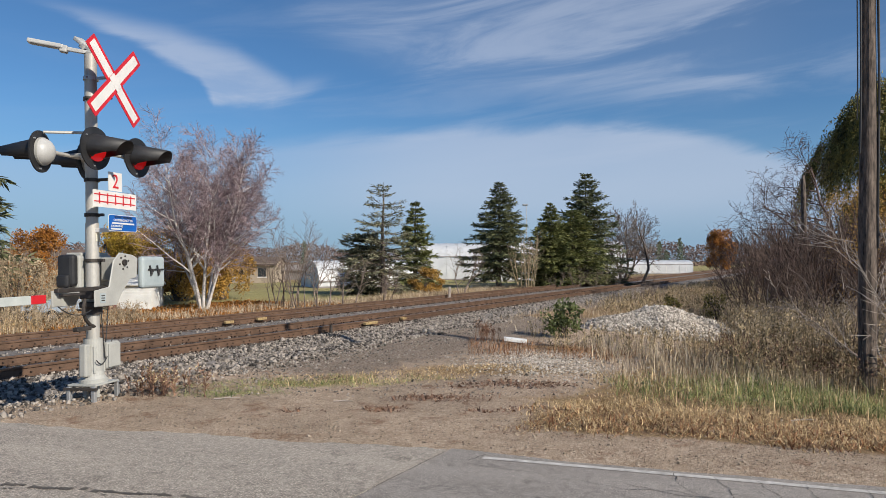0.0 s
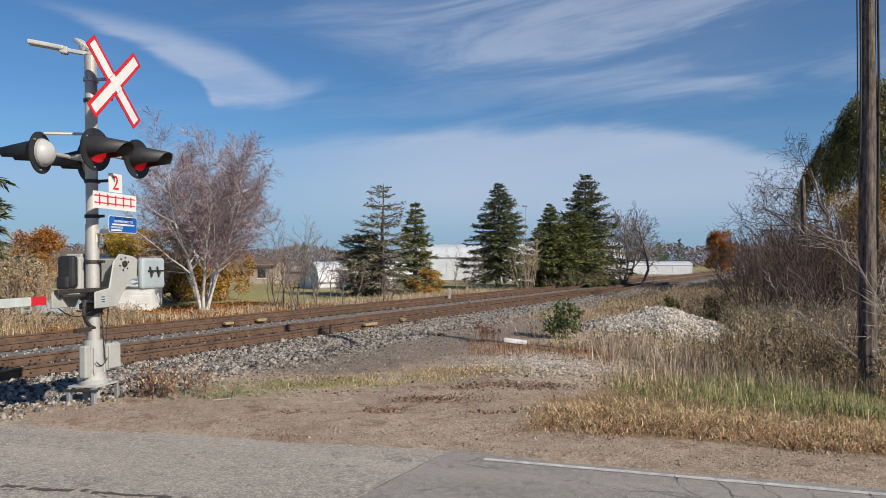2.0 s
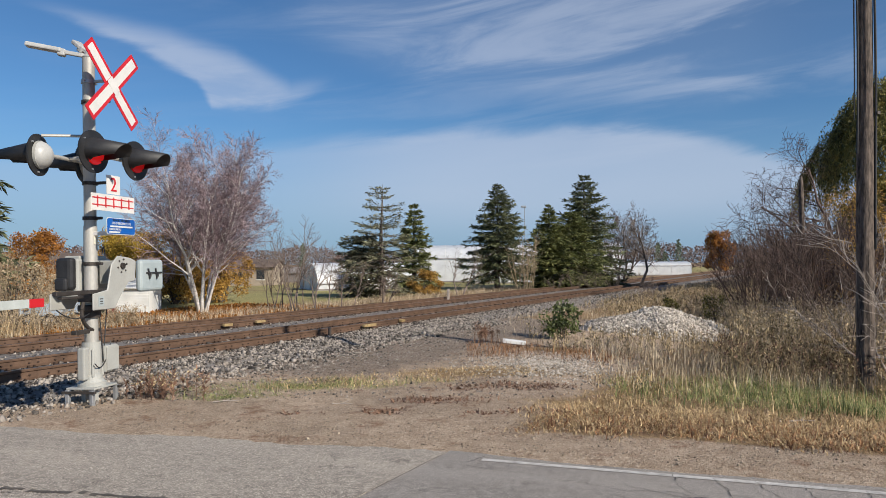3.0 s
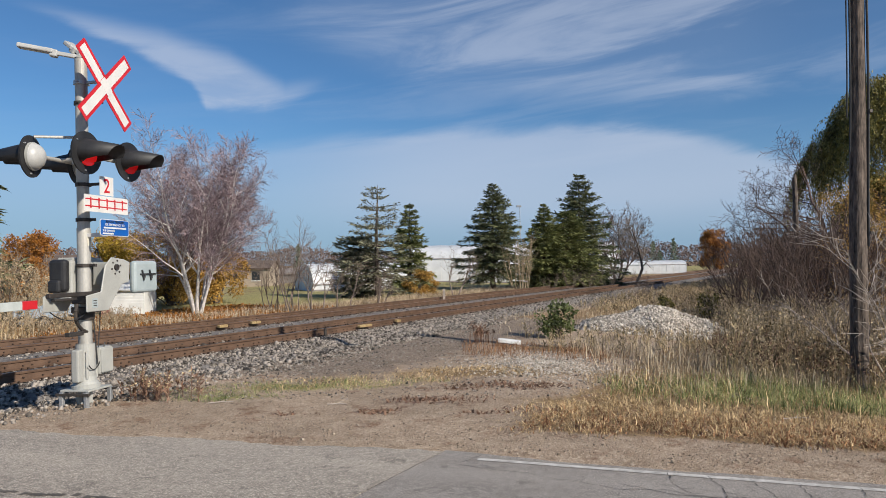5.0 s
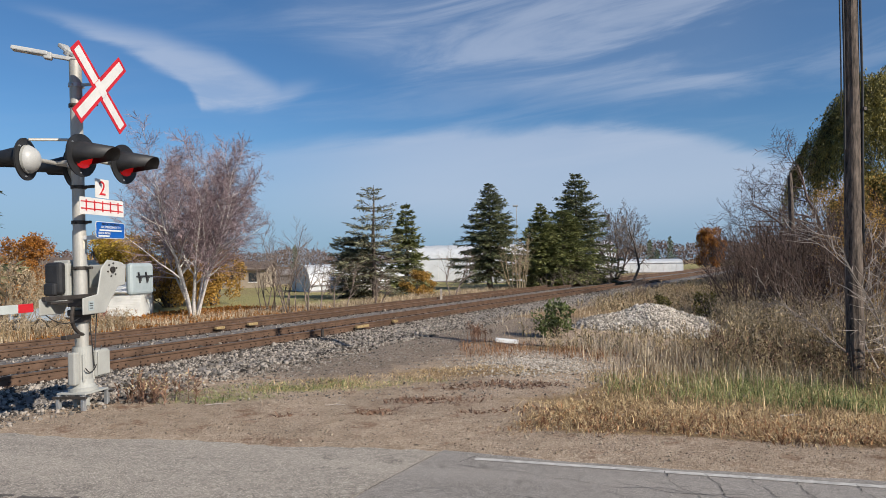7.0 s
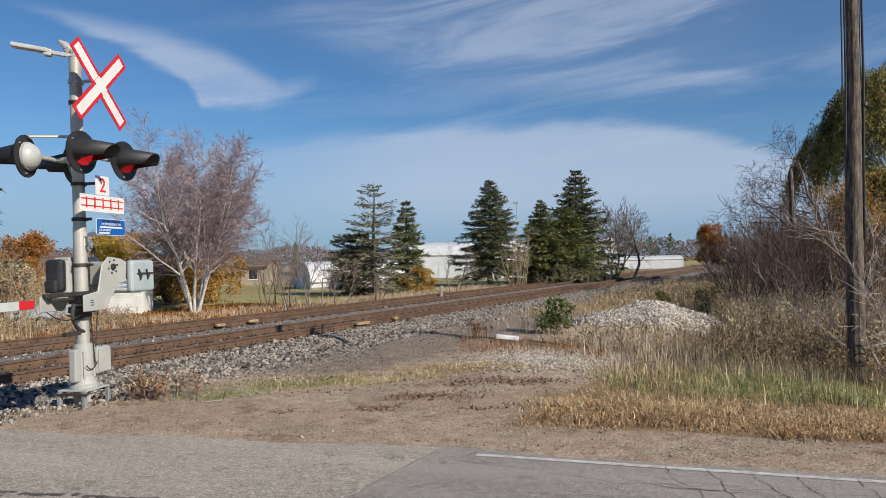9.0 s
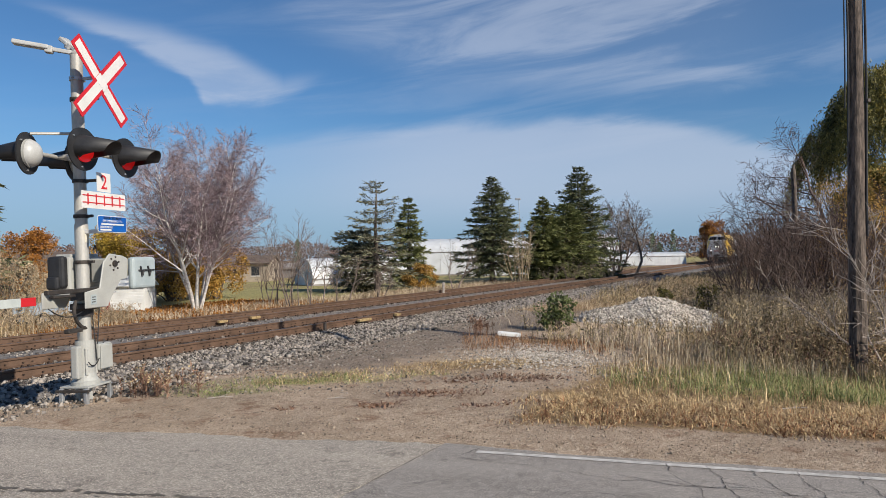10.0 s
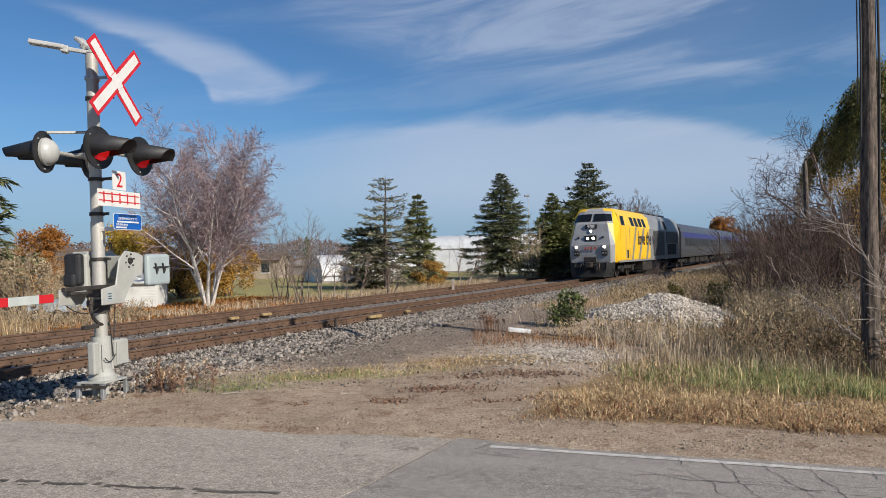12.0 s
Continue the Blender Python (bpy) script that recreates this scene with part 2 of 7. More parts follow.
M_WHITE = material("white_paint", (0.62, 0.62, 0.60), (0.82, 0.82, 0.80), 0.5, 3, 0, 0.1)
M_POLY = material("white_greenhouse_film", (0.50, 0.52, 0.54), (0.70, 0.72, 0.74), 0.35, 1.2, 0, 0.1, translucent=0.12)
M_YELLOW = material("yellow_train_paint", (0.72, 0.42, 0.015), (0.85, 0.53, 0.03), 0.35, 2, 0, 0.05)
M_GREY = material("grey_train_paint", (0.15, 0.153, 0.158), (0.26, 0.265, 0.275), 0.4, 2, 0, 0.05)

# ---- plan ----
HEAD = radians(28.96)                       # heading of the tracks from the view's axis
U = Vector((math.sin(HEAD), math.cos(HEAD), 0))
N = Vector((-math.cos(HEAD), math.sin(HEAD), 0))
RAIL_Z = -0.10                              # rail tops, just under the road at the crossing
TRACKS = (12.80, 16.85)                     # distance of each track's middle from the camera's foot


def on_track(d, s, z=0.0):
    return Vector((0, 0, z)) + N * d + U * s


def smooth(a, b, x):
    t = np.clip((x - a) / (b - a), 0, 1)
    return t * t * (3 - 2 * t)


def lump(x, y):
    return (np.sin(1.7 * x + 0.6 * y) * np.cos(1.3 * y - 0.4 * x) + 0.6 * np.sin(3.9 * x - 2.2 * y + 1) * np.cos(3.1 * y + 1.7 * x)) * 0.5


def ground_z(x, y):
    x, y = np.asarray(x, float), np.asarray(y, float)
    d = -x * math.cos(HEAD) + y * math.sin(HEAD)
    z = -0.42 * smooth(7.9, 10.6, d)
    rough_zone = smooth(6.2, 7.6, y + 0.31 * x) * (1 - smooth(60, 90, np.hypot(x, y)))
    z = z + rough_zone * 0.03 * lump(x, y)
    # the verge to the right lies a little lower than the road
    z = z - (0.08 * smooth(1.5, 4.0, x) + 0.20 * smooth(4.4, 6.2, x)) * smooth(7.0, 9.5, y + 0.25 * x) * (1 - smooth(8, 11, d))
    return z


def gz(x, y):
    return float(ground_z(x, y))

# ---- ground, road, tracks ----


def ground_material():
    mt = bpy.data.materials.new("ground_soil")
    mt.use_nodes = True
    n, l = mt.node_tree.nodes, mt.node_tree.links
    p = n["Principled BSDF"]
    p.inputs["Roughness"].default_value = 0.95
    p.inputs["Specular IOR Level"].default_value = 0.2
    at = n.new("ShaderNodeAttribute")
    at.attribute_name = "soil"
    sp = n.new("ShaderNodeSeparateColor")
    l.new(at.outputs["Color"], sp.inputs[0])
    geo = n.new("ShaderNodeNewGeometry")

    def tex(scale, detail=6, rough=0.6):
        t = n.new("ShaderNodeTexNoise")
        t.inputs["Scale"].default_value, t.inputs["Detail"].default_value, t.inputs["Roughness"].default_value = scale, detail, rough
        l.new(geo.outputs["Position"], t.inputs["Vector"])
        return t.outputs["Fac"]

    def mapr(v, a, b):
        k = n.new("ShaderNodeMapRange")
        l.new(v, k.inputs["Value"])
        k.inputs["From Min"].default_value, k.inputs["From Max"].default_value = a, b
        return k.outputs[0]

    def mixc(f, a, b):
        k = n.new("ShaderNodeMix")
        k.data_type = "RGBA"
        l.new(f, k.inputs["Factor"])
        for s, c in (("A", a), ("B", b)):
            if isinstance(c, tuple):
                k.inputs[s].default_value = (*c, 1)
            else:
                l.new(c, k.inputs[s])
        return k.outputs["Result"]

    def weigh(w, v, k):
        """zone weight broken up by noise"""
        a = n.new("ShaderNodeMath")
        a.operation = "MULTIPLY_ADD"
        l.new(breakup, a.inputs[0])
        a.inputs[1].default_value = k
        l.new(w, a.inputs[2])
        return mapr(a.outputs[0], 0.34 + k * 0.5, 0.66 + k * 0.5)

    big, mid, small, tiny = tex(0.8), tex(5), tex(32, 5, 0.7), tex(120, 3)
    coarse = n.new("ShaderNodeMath")
    coarse.operation = "MULTIPLY_ADD"
    l.new(mapr(small, 0.30, 0.70), coarse.inputs[0])
    coarse.inputs[1].default_value = 0.45
    half = n.new("ShaderNodeMath")
    half.operation = "MULTIPLY"
    l.new(mapr(tex(2.6, 5, 0.65), 0.30, 0.70), half.inputs[0])
    half.inputs[1].default_value = 0.55
    l.new(half.outputs[0], coarse.inputs[2])
    breakup = coarse.outputs[0]
    vor = n.new("ShaderNodeTexVoronoi")
    vor.inputs["Scale"].default_value = 34
    l.new(geo.outputs["Position"], vor.inputs["Vector"])
    pebble = mapr(vor.outputs["Distance"], 0.30, 0.12)
    dirt = mixc(mapr(mid, 0.3, 0.7), (0.33, 0.236, 0.163), (0.58, 0.445, 0.325))
    dirt = mixc(mapr(small, 0.50, 0.62), dirt, (0.66, 0.53, 0.405))
    dirt = mixc(mapr(tiny, 0.53, 0.64), dirt, (0.11, 0.085, 0.065))
    hay = mixc(mapr(small, 0.35, 0.65), (0.20, 0.13, 0.065), (0.44, 0.31, 0.16))
    hay = mixc(mapr(mid, 0.45, 0.70), hay, (0.22, 0.12, 0.075))
    green = mixc(mapr(small, 0.35, 0.65), (0.20, 0.19, 0.07), (0.50, 0.45, 0.19))
    green = mixc(mapr(mid, 0.5, 0.75), green, (0.28, 0.22, 0.11))
    cinder = mixc(mapr(small, 0.40, 0.62), (0.11, 0.082, 0.064), (0.40, 0.32, 0.25))
    cinder = mixc(pebble, cinder, (0.46, 0.41, 0.355))
    litter = mixc(mapr(small, 0.40, 0.62), (0.17, 0.098, 0.062), (0.35, 0.215, 0.14))
    dirt = mixc(mapr(tex(1.7, 6, 0.75), 0.55, 0.66), dirt, litter)
    c = mixc(weigh(sp.outputs[0], mid, 0.7), dirt, cinder)
    c = mixc(weigh(sp.outputs[1], mid, 0.9), c, hay)
    c = mixc(weigh(sp.outputs[2], mid, 0.9), c, green)
    c = mixc(mapr(big, 0.35, 0.75), c, mixc(mapr(big, 0.0, 1.6), c, (0.12, 0.09, 0.06)))
    l.new(c, p.inputs["Base Color"])
    bp = n.new("ShaderNodeBump")
    bp.inputs["Strength"].default_value, bp.inputs["Distance"].default_value = 1.0, 0.03
    ad = n.new("ShaderNodeMath")
    ad.operation = "MULTIPLY_ADD"
    l.new(small, ad.inputs[0])
    ad.inputs[1].default_value = 1.0
    l.new(pebble, ad.inputs[2])
    l.new(ad.outputs[0], bp.inputs["Height"])
    l.new(bp.outputs[0], p.inputs["Normal"])
    return mt


def spread(lo, a, b, hi, step, grow):
    mid = list(np.arange(a, b + 1e-6, step))
    right, left, k = [], [], step
    x = b
    while x < hi:
        k *= grow
        x += k
        right.append(x)
    x, k = a, step
    while x > lo:
        k *= grow
        x -= k
        left.append(x)
    return np.array(left[::-1] + mid + right)


def blob(x, y, cx, cy, rx, ry, ang=0.0):
    c, s = math.cos(ang), math.sin(ang)
    a, b = (x - cx) * c + (y - cy) * s, -(x - cx) * s + (y - cy) * c
    return np.clip(1.15 - np.sqrt((a / rx) ** 2 + (b / ry) ** 2), 0, 1)


def soil(x, y):
    """Weights of cinders, dry grass and green grass over the bare dirt."""
    d = -x * math.cos(HEAD) + y * math.sin(HEAD)
    road_d = y + 0.31 * x
    cinder = smooth(7.8, 9.4, d) * (1 - smooth(19.8, 20.6, d))
    cinder = np.maximum(cinder, 0.75 * smooth(8.8, 10.5, road_d) * smooth(4.8, 6.5, d) * (1 - smooth(22, 30, y)))
    hay = smooth(19.8, 20.8, d)                                        # beyond the tracks
    hay = np.maximum(hay, smooth(0.5, 1.5, x - 0.55 * (y - 7.2)) * smooth(6.95, 7.35, road_d))
    hay = np.maximum(hay, blob(x, y, 0.9, 10.6, 2.1, 0.75))
    hay = np.maximum(hay, blob(x, y, 2.3, 13.3, 1.2, 1.0) * 0.9)
    hay = np.maximum(hay, blob(x, y, 1.6, 8.3, 1.2, 0.35) * 0.8)
    hay = np.maximum(hay, smooth(18, 24, y) * (1 - smooth(7.5, 9.5, d)) * smooth(-2, 2, x))
    hay = np.maximum(hay, smooth(60, 90, np.hypot(x, y)))
    green = 0.62 * blob(x, y, -1.9, 9.4, 1.9, 0.55, 0.22)
    green = np.maximum(green, 0.62 * blob(x, y, -2.6, 8.7, 0.7, 0.35))
    green = np.maximum(green, blob(x, y, 4.4, 9.2, 1.7, 1.1))
    green = np.maximum(green, smooth(21.5, 24, d) * (1 - smooth(40, 70, d)) * (0.65 + 0.3 * lump(x * 0.2, y * 0.2)))
    return cinder, hay, green


def build_ground():
    xs = spread(-1500, -9, 9, 1500, 0.14, 1.075)
    ys = spread(-500, 3.5, 20, 2600, 0.14, 1.06)
    X, Y = np.meshgrid(xs, ys)
    Z = ground_z(X, Y)
    Z = Z - 0.03 * (1 - smooth(5.9, 6.4, Y + 0.24 * X))
    v = np.stack([X.ravel(), Y.ravel(), Z.ravel()], 1)
    nx, ny = len(xs), len(ys)
    i = np.arange(nx * ny).reshape(ny, nx)
    f = np.stack([i[:-1, :-1].ravel(), i[:-1, 1:].ravel(), i[1:, 1:].ravel(), i[1:, :-1].ravel()], 1)
    ob = arrays_mesh("ground", v, f, ground_material())
    ob.data.polygons.foreach_set("use_smooth", [True] * len(ob.data.polygons))
    at = ob.data.attributes.new("soil", "FLOAT_COLOR", "POINT")
    c, h, g = soil(X.ravel(), Y.ravel())
    at.data.foreach_set("color", np.stack([c, h, g, np.ones_like(c)], 1).astype(np.float32).ravel())
    tagged(ob, "dry dirt ground with gravel, cinders and autumn grass", "ground", kind="structure")


build_ground()

ROAD_U = Vector((0.953, -0.304, 0)).normalized()     # along the road, to the right
ROAD_N = Vector((0.304, 0.953, 0)).normalized()      # across it, away from the camera


def on_road(a, b, z=0.0):
    """a metres along from the foot of the white line's start, b metres across from that line"""
    return Vector((0.346, 5.85, z)) + ROAD_U * a + ROAD_N * b


def asphalt(name, lo, hi):
    mt = bpy.data.materials.new(name)
    mt.use_nodes = True
    n, l = mt.node_tree.nodes, mt.node_tree.links
    p = n["Principled BSDF"]
    p.inputs["Roughness"].default_value = 0.85
    geo = n.new("ShaderNodeNewGeometry")
    mp = n.new("ShaderNodeMapping")
    mp.inputs["Rotation"].default_value = (0, 0, radians(17.7))
    l.new(geo.outputs["Position"], mp.inputs[0])

    def tex(scale, detail, rough=0.6, stretch=None):
        t = n.new("ShaderNodeTexNoise")
        t.inputs["Scale"].default_value, t.inputs["Detail"].default_value, t.inputs["Roughness"].default_value = scale, detail, rough
        src = mp.outputs[0]
        if stretch:
            s = n.new("ShaderNodeVectorMath")
            s.operation = "MULTIPLY"
            l.new(src, s.inputs[0])
            s.inputs[1].default_value = stretch
            src = s.outputs[0]
        l.new(src, t.inputs["Vector"])
        return t.outputs["Fac"]

    def mapr(v, a, b):
        k = n.new("ShaderNodeMapRange")
        l.new(v, k.inputs["Value"])
        k.inputs["From Min"].default_value, k.inputs["From Max"].default_value = a, b
        return k.outputs[0]

    def mixc(f, a, b):
        k = n.new("ShaderNodeMix")
        k.data_type = "RGBA"
        l.new(f, k.inputs["Factor"])
        for s, c in (("A", a), ("B", b)):
            if isinstance(c, tuple):
                k.inputs[s].default_value = (*c, 1)
            else:
                l.new(c, k.inputs[s])
        return k.outputs["Result"]

    grit = tex(80, 4, 0.75)
    c = mixc(mapr(tex(1.1, 6, 0.7, (0.25, 1.6, 1)), 0.32, 0.66), lo, hi)
    c = mixc(mapr(tex(3.2, 6, 0.7), 0.56, 0.66), c, tuple(v * 0.72 for v in lo))
    c = mixc(mapr(tex(14, 5), 0.45, 0.75), c, tuple(v * 1.18 for v in hi))
    c = mixc(mapr(grit, 0.53, 0.66), c, tuple(min(1, v * 2.1) for v in hi))
    c = mixc(mapr(grit, 0.47, 0.33), c, tuple(v * 0.30 for v in lo))
    l.new(c, p.inputs["Base Color"])
    bp = n.new("ShaderNodeBump")
    bp.inputs["Strength"].default_value, bp.inputs["Distance"].default_value = 0.6, 0.006
    l.new(grit, bp.inputs["Height"])
    l.new(bp.outputs[0], p.inputs["Normal"])
    return mt


M_ASPH_OLD = asphalt("old_grey_asphalt", (0.185, 0.166, 0.148), (0.285, 0.256, 0.228))
M_ASPH_NEW = asphalt("pale_worn_asphalt", (0.215, 0.187, 0.157), (0.345, 0.302, 0.252))
M_LINE = material("worn_white_road_paint", (0.26, 0.24, 0.22), (0.70, 0.67, 0.62), 0.7, 14, 0, 0.2, fine=70)
M_CRACK = material("dark_crack_filler", (0.02, 0.018, 0.016), (0.06, 0.052, 0.046), 0.8, 9, 0, 0.2)
M_SEAL = material("damp_dark_tar", (0.05, 0.043, 0.036), (0.15, 0.13, 0.105), 0.7, 5, 0, 0.3)


def ragged_sheet(name, outline, z, mat, thick=0.05):
    """A thin slab from an outline in road coordinates; its far edge is ragged."""
    bm = bmesh.new()
    top = [bm.verts.new(on_road(a, b, z)) for a, b in outline]
    bm.faces.new(top)
    ret = bmesh.ops.extrude_face_region(bm, geom=bm.faces[:])
    bmesh.ops.translate(bm, vec=(0, 0, -thick), verts=[g for g in ret["geom"] if isinstance(g, bmesh.types.BMVert)])
    bmesh.ops.recalc_face_normals(bm, faces=bm.faces[:])
    return part(name, bm, mat)


def build_road():
    rnd = random.Random(5)

    def edge(a0, a1, b0, b1, step=0.12, amp=0.03):
        k = int(abs(a1 - a0) / step)
        return [(a0 + (a1 - a0) * i / k, b0 + (b1 - b0) * i / k + rnd.uniform(-amp, amp) + 0.04 * math.sin(i * 0.37)) for i in range(k + 1)]

    # old lane on the right of the joint, newer overlay toward the crossing
    old = [(60, -8), (60, 0.12)] + edge(60, -0.35, 0.12, 0.14, 0.25)[1:] + [(-0.62, -1.1), (-1.7, -5), (-2.5, -8)]
    ob = ragged_sheet("road", old[::-1], 0.0, M_ASPH_OLD)
    tagged(ob, "cracked grey asphalt road with a worn white edge line", "road", kind="structure")
    newer = [(-2.505, -8), (-1.705, -5), (-0.625, -1.1)] + edge(-0.355, -4.9, 0.14, -0.26, 0.12) + edge(-5, -60, -0.27, -0.1, 0.4) + [(-60, -8)]
    ob = ragged_sheet("road", newer[::-1], 0.004, M_ASPH_NEW)
    tagged(ob, "paler worn asphalt overlay leading to the crossing", "road", kind="structure")
    # edge line
    g = Geo()
    a = 0.0
    while a < 58:
        g.add([on_road(a, -0.034, 0.004), on_road(a + 0.25, -0.034, 0.004), on_road(a + 0.25, 0.034, 0.004), on_road(a, 0.034, 0.004)], [(0, 1, 2, 3)])
        a += 0.25
    line = g.make("road_marking", M_LINE)
    tagged(line, "worn white painted edge line on the asphalt", "road marking", kind="structure")

    # cracks: thin dark strips that wander over the old asphalt
    g = Geo()

    def crack(a, b, da, db, n, w, wob):
        pts = [(a, b)]
        for _ in range(n):
            a += da + rnd.uniform(-wob, wob)
            b += db + rnd.uniform(-wob, wob)
            pts.append((a, b))
        for (a0, b0), (a1, b1) in zip(pts, pts[1:]):
            dx, dy = a1 - a0, b1 - b0
            k = math.hypot(dx, dy) or 1
            ww = w * rnd.uniform(0.5, 1.2)
            ox, oy = -dy / k * ww, dx / k * ww
            g.add([on_road(a0 - ox, b0 - oy, 0.0045), on_road(a1 - ox, b1 - oy, 0.0045), on_road(a1 + ox, b1 + oy, 0.0045), on_road(a0 + ox, b0 + oy, 0.0045)], [(0, 1, 2, 3)])

    crack(-0.10, -0.20, 0.06, -0.004, 44, 0.0028, 0.028)
    crack(1.2, -0.34, 0.06, -0.002, 60, 0.0030, 0.030)
    crack(0.0, 0.10, -0.02, -0.05, 5, 0.004, 0.02)
    for a0 in (1.55, 1.85, 2.15, 2.5, 2.9, 3.4):
        crack(a0, 0.02, 0.014, -0.04, 20, 0.0028, 0.026)
        crack(a0 + 0.1, -0.35, 0.05, -0.006, 8, 0.0022, 0.022)
    crack(0.1, -0.75, 0.05, -0.003, 24, 0.0022, 0.028)
    crack(-0.36, 0.12, -0.022, -0.105, 11, 0.004, 0.004)
    ob = g.make("road_crack", M_CRACK)
    tagged(ob, "dark branching cracks in the old asphalt", "crack", kind="structure")
    g = Geo()
    a = -7.5
    while a < -1.2:
        step = rnd.uniform(0.03, 0.07)
        w0, w1 = rnd.uniform(0.012, 0.042), rnd.uniform(0.006, 0.026)
        b = -1.51 + (a + 1.37) * 0.143 + 0.02 * math.sin(a * 1.3) + 0.012 * math.sin(a * 9) + rnd.uniform(-0.006, 0.006)
        if rnd.random() < 0.9:
            g.add([on_road(a, b - w0, 0.0085), on_road(a + step, b - w0 * rnd.uniform(0.5, 1.3), 0.0085), on_road(a + step, b + w1 * rnd.uniform(0.5, 1.3), 0.0085), on_road(a, b + w1, 0.0085)], [(0, 1, 2, 3)])
        if rnd.random() < 0.25:
            o = rnd.uniform(0.04, 0.10)
            g.add([on_road(a, b - o, 0.0085), on_road(a + 0.03, b - o - 0.01, 0.0085), on_road(a + 0.05, b - o + 0.004, 0.0085), on_road(a + 0.02, b - o + 0.012, 0.0085)], [(0, 1, 2, 3)])
        a += step
    ob = g.make("tar_seam", M_SEAL)
    tagged(ob, "dark tar seam along the asphalt", "road seam", kind="structure")


build_road()

# track coordinates: x across (toward the camera), y along, z up, origin at the track's middle on the rail tops

def track_pose(i):
    return Matrix.Translation(N * TRACKS[i] + Vector((0, 0, RAIL_Z))) @ Matrix(((-N.x, U.x, 0, 0), (-N.y, U.y, 0, 0), (0, 0, 1, 0), (0, 0, 0, 1)))


RAIL_PROFILE = [(-0.076, -0.186), (0.076, -0.186), (0.076, -0.174), (0.012, -0.155), (0.009, -0.055), (0.034, -0.042), (0.037, -0.012), (0.028, 0.0),
                (-0.028, 0.0), (-0.037, -0.012), (-0.034, -0.042), (-0.009, -0.055), (-0.012, -0.155), (-0.076, -0.174)]


def build_ballast():
    g = Geo()
    lo, hi = -40.0, 480.0
    prof = [(TRACKS[0] - 2.45, -0.50), (TRACKS[0] - 1.75, RAIL_Z - 0.205), (TRACKS[0] + 1.6, RAIL_Z - 0.20), ((TRACKS[0] + TRACKS[1]) / 2, RAIL_Z - 0.25),
            (TRACKS[1] - 1.6, RAIL_Z - 0.20), (TRACKS[1] + 1.75, RAIL_Z - 0.205), (TRACKS[1] + 2.9, -0.62)]
    k = len(prof)
    cuts = list(np.arange(lo, 60, 2.0)) + list(np.arange(60, hi + 1, 20.0))
    v = [on_track(d, s, z) for s in cuts for d, z in prof]
    f = [(i * k + j, i * k + j + 1, (i + 1) * k + j + 1, (i + 1) * k + j) for i in range(len(cuts) - 1) for j in range(k - 1)]
    g.add(v, f)
    bed = material("ballast_bed_fines", (0.055, 0.048, 0.045), (0.27, 0.245, 0.225), 0.95, 9, 0, 1.0, fine=34)
    ob = g.make("ballast_bed", bed)
    tagged(ob, "grey crushed-stone ballast bed under the two tracks", "ballast", kind="structure")


build_ballast()


def build_track(i):
    root = empty("railway_track", track_pose(i))
    tagged(root, "rusty jointed railway track on weathered wooden ties", "railway track", "parallel railway tracks")
    for side in (-1, 1):
        x0 = side * 0.7525
        g = Geo()
        cuts = [-40.0, -11.9, 0.0, 12.0, 24.0, 60.0, 120.0, 480.0]
        k = len(RAIL_PROFILE)
        g.add([(x0 + x, y, z) for y in cuts for x, z in RAIL_PROFILE],
              [(a * k + j, a * k + (j + 1) % k, (a + 1) * k + (j + 1) % k, (a + 1) * k + j) for a in range(len(cuts) - 1) for j in range(k)])
        rail = g.make("rail", M_RUST, root, "brown rusty steel rail")
        g = Geo()
        g.add([(x0 - 0.026, -40, 0.002), (x0 + 0.026, -40, 0.002), (x0 + 0.026, 480, 0.002), (x0 - 0.026, 480, 0.002)], [(0, 1, 2, 3)])
        g.make("running_surface", M_RAILTOP, rail)
        g = Geo()
        for k in range(140):
            for dy in (-0.09, 0.09):
                y = -11.9 + 0.52 * k + dy
                g.box(x0 + 0.020, y - 0.014, -0.122, x0 + 0.042, y + 0.014, -0.102)
        tagged(g.make("spike_row", M_SPIKE, rail), kind="stuff")
    # ties share one mesh; those in the stretch that shows best are single pieces
    bm = bmesh.new()
    bevelled_box(bm, (2.6, 0.23, 0.17), (0, 0, 0), 0.012, seg=1)
    me = bpy.data.meshes.new("tie")
    bm.to_mesh(me)
    bm.free()
    me.materials.append(M_TIE)
    plates = []
    for x0 in (-0.7525, 0.7525):
        gp = Geo()
        gp.box(x0 - 0.17, -0.10, 0.0, x0 + 0.17, 0.10, 0.014)
        for dx in (-0.12, 0.12):
            for dy in (-0.06, 0.06):
                gp.box(x0 + dx - 0.018, dy - 0.014, 0.012, x0 + dx + 0.018, dy + 0.014, 0.050)
        mp = bpy.data.meshes.new("tie_plate")
        mp.from_pydata(gp.v, [], gp.f)
        mp.materials.append(M_SPIKE)
        plates.append(mp)
    rnd = random.Random(11 + i)
    s = -12.0
    far = Geo()
    while s < 300:
        if s < 110:
            t = new("tie", me)
            t.parent = root
            t.matrix_basis = pose(rnd.uniform(-0.04, 0.04), s, -0.287 + rnd.uniform(-0.008, 0.004), 0, 0, rnd.uniform(-1.2, 1.2))
            if s < 70:
                for mp in plates:
                    q = new("tie_plate", mp)
                    q.parent = root
                    q.matrix_basis = pose(0, s, -0.2015)
        else:
            far.box(-1.3, s - 0.115, -0.372, 1.3, s + 0.115, -0.202)
        s += 0.52
    tagged(far.make("distant_ties", M_TIE, root), kind="stuff")
    return root


TRACK_ROOTS = [build_track(0), build_track(1)]

# ---- conifers ----


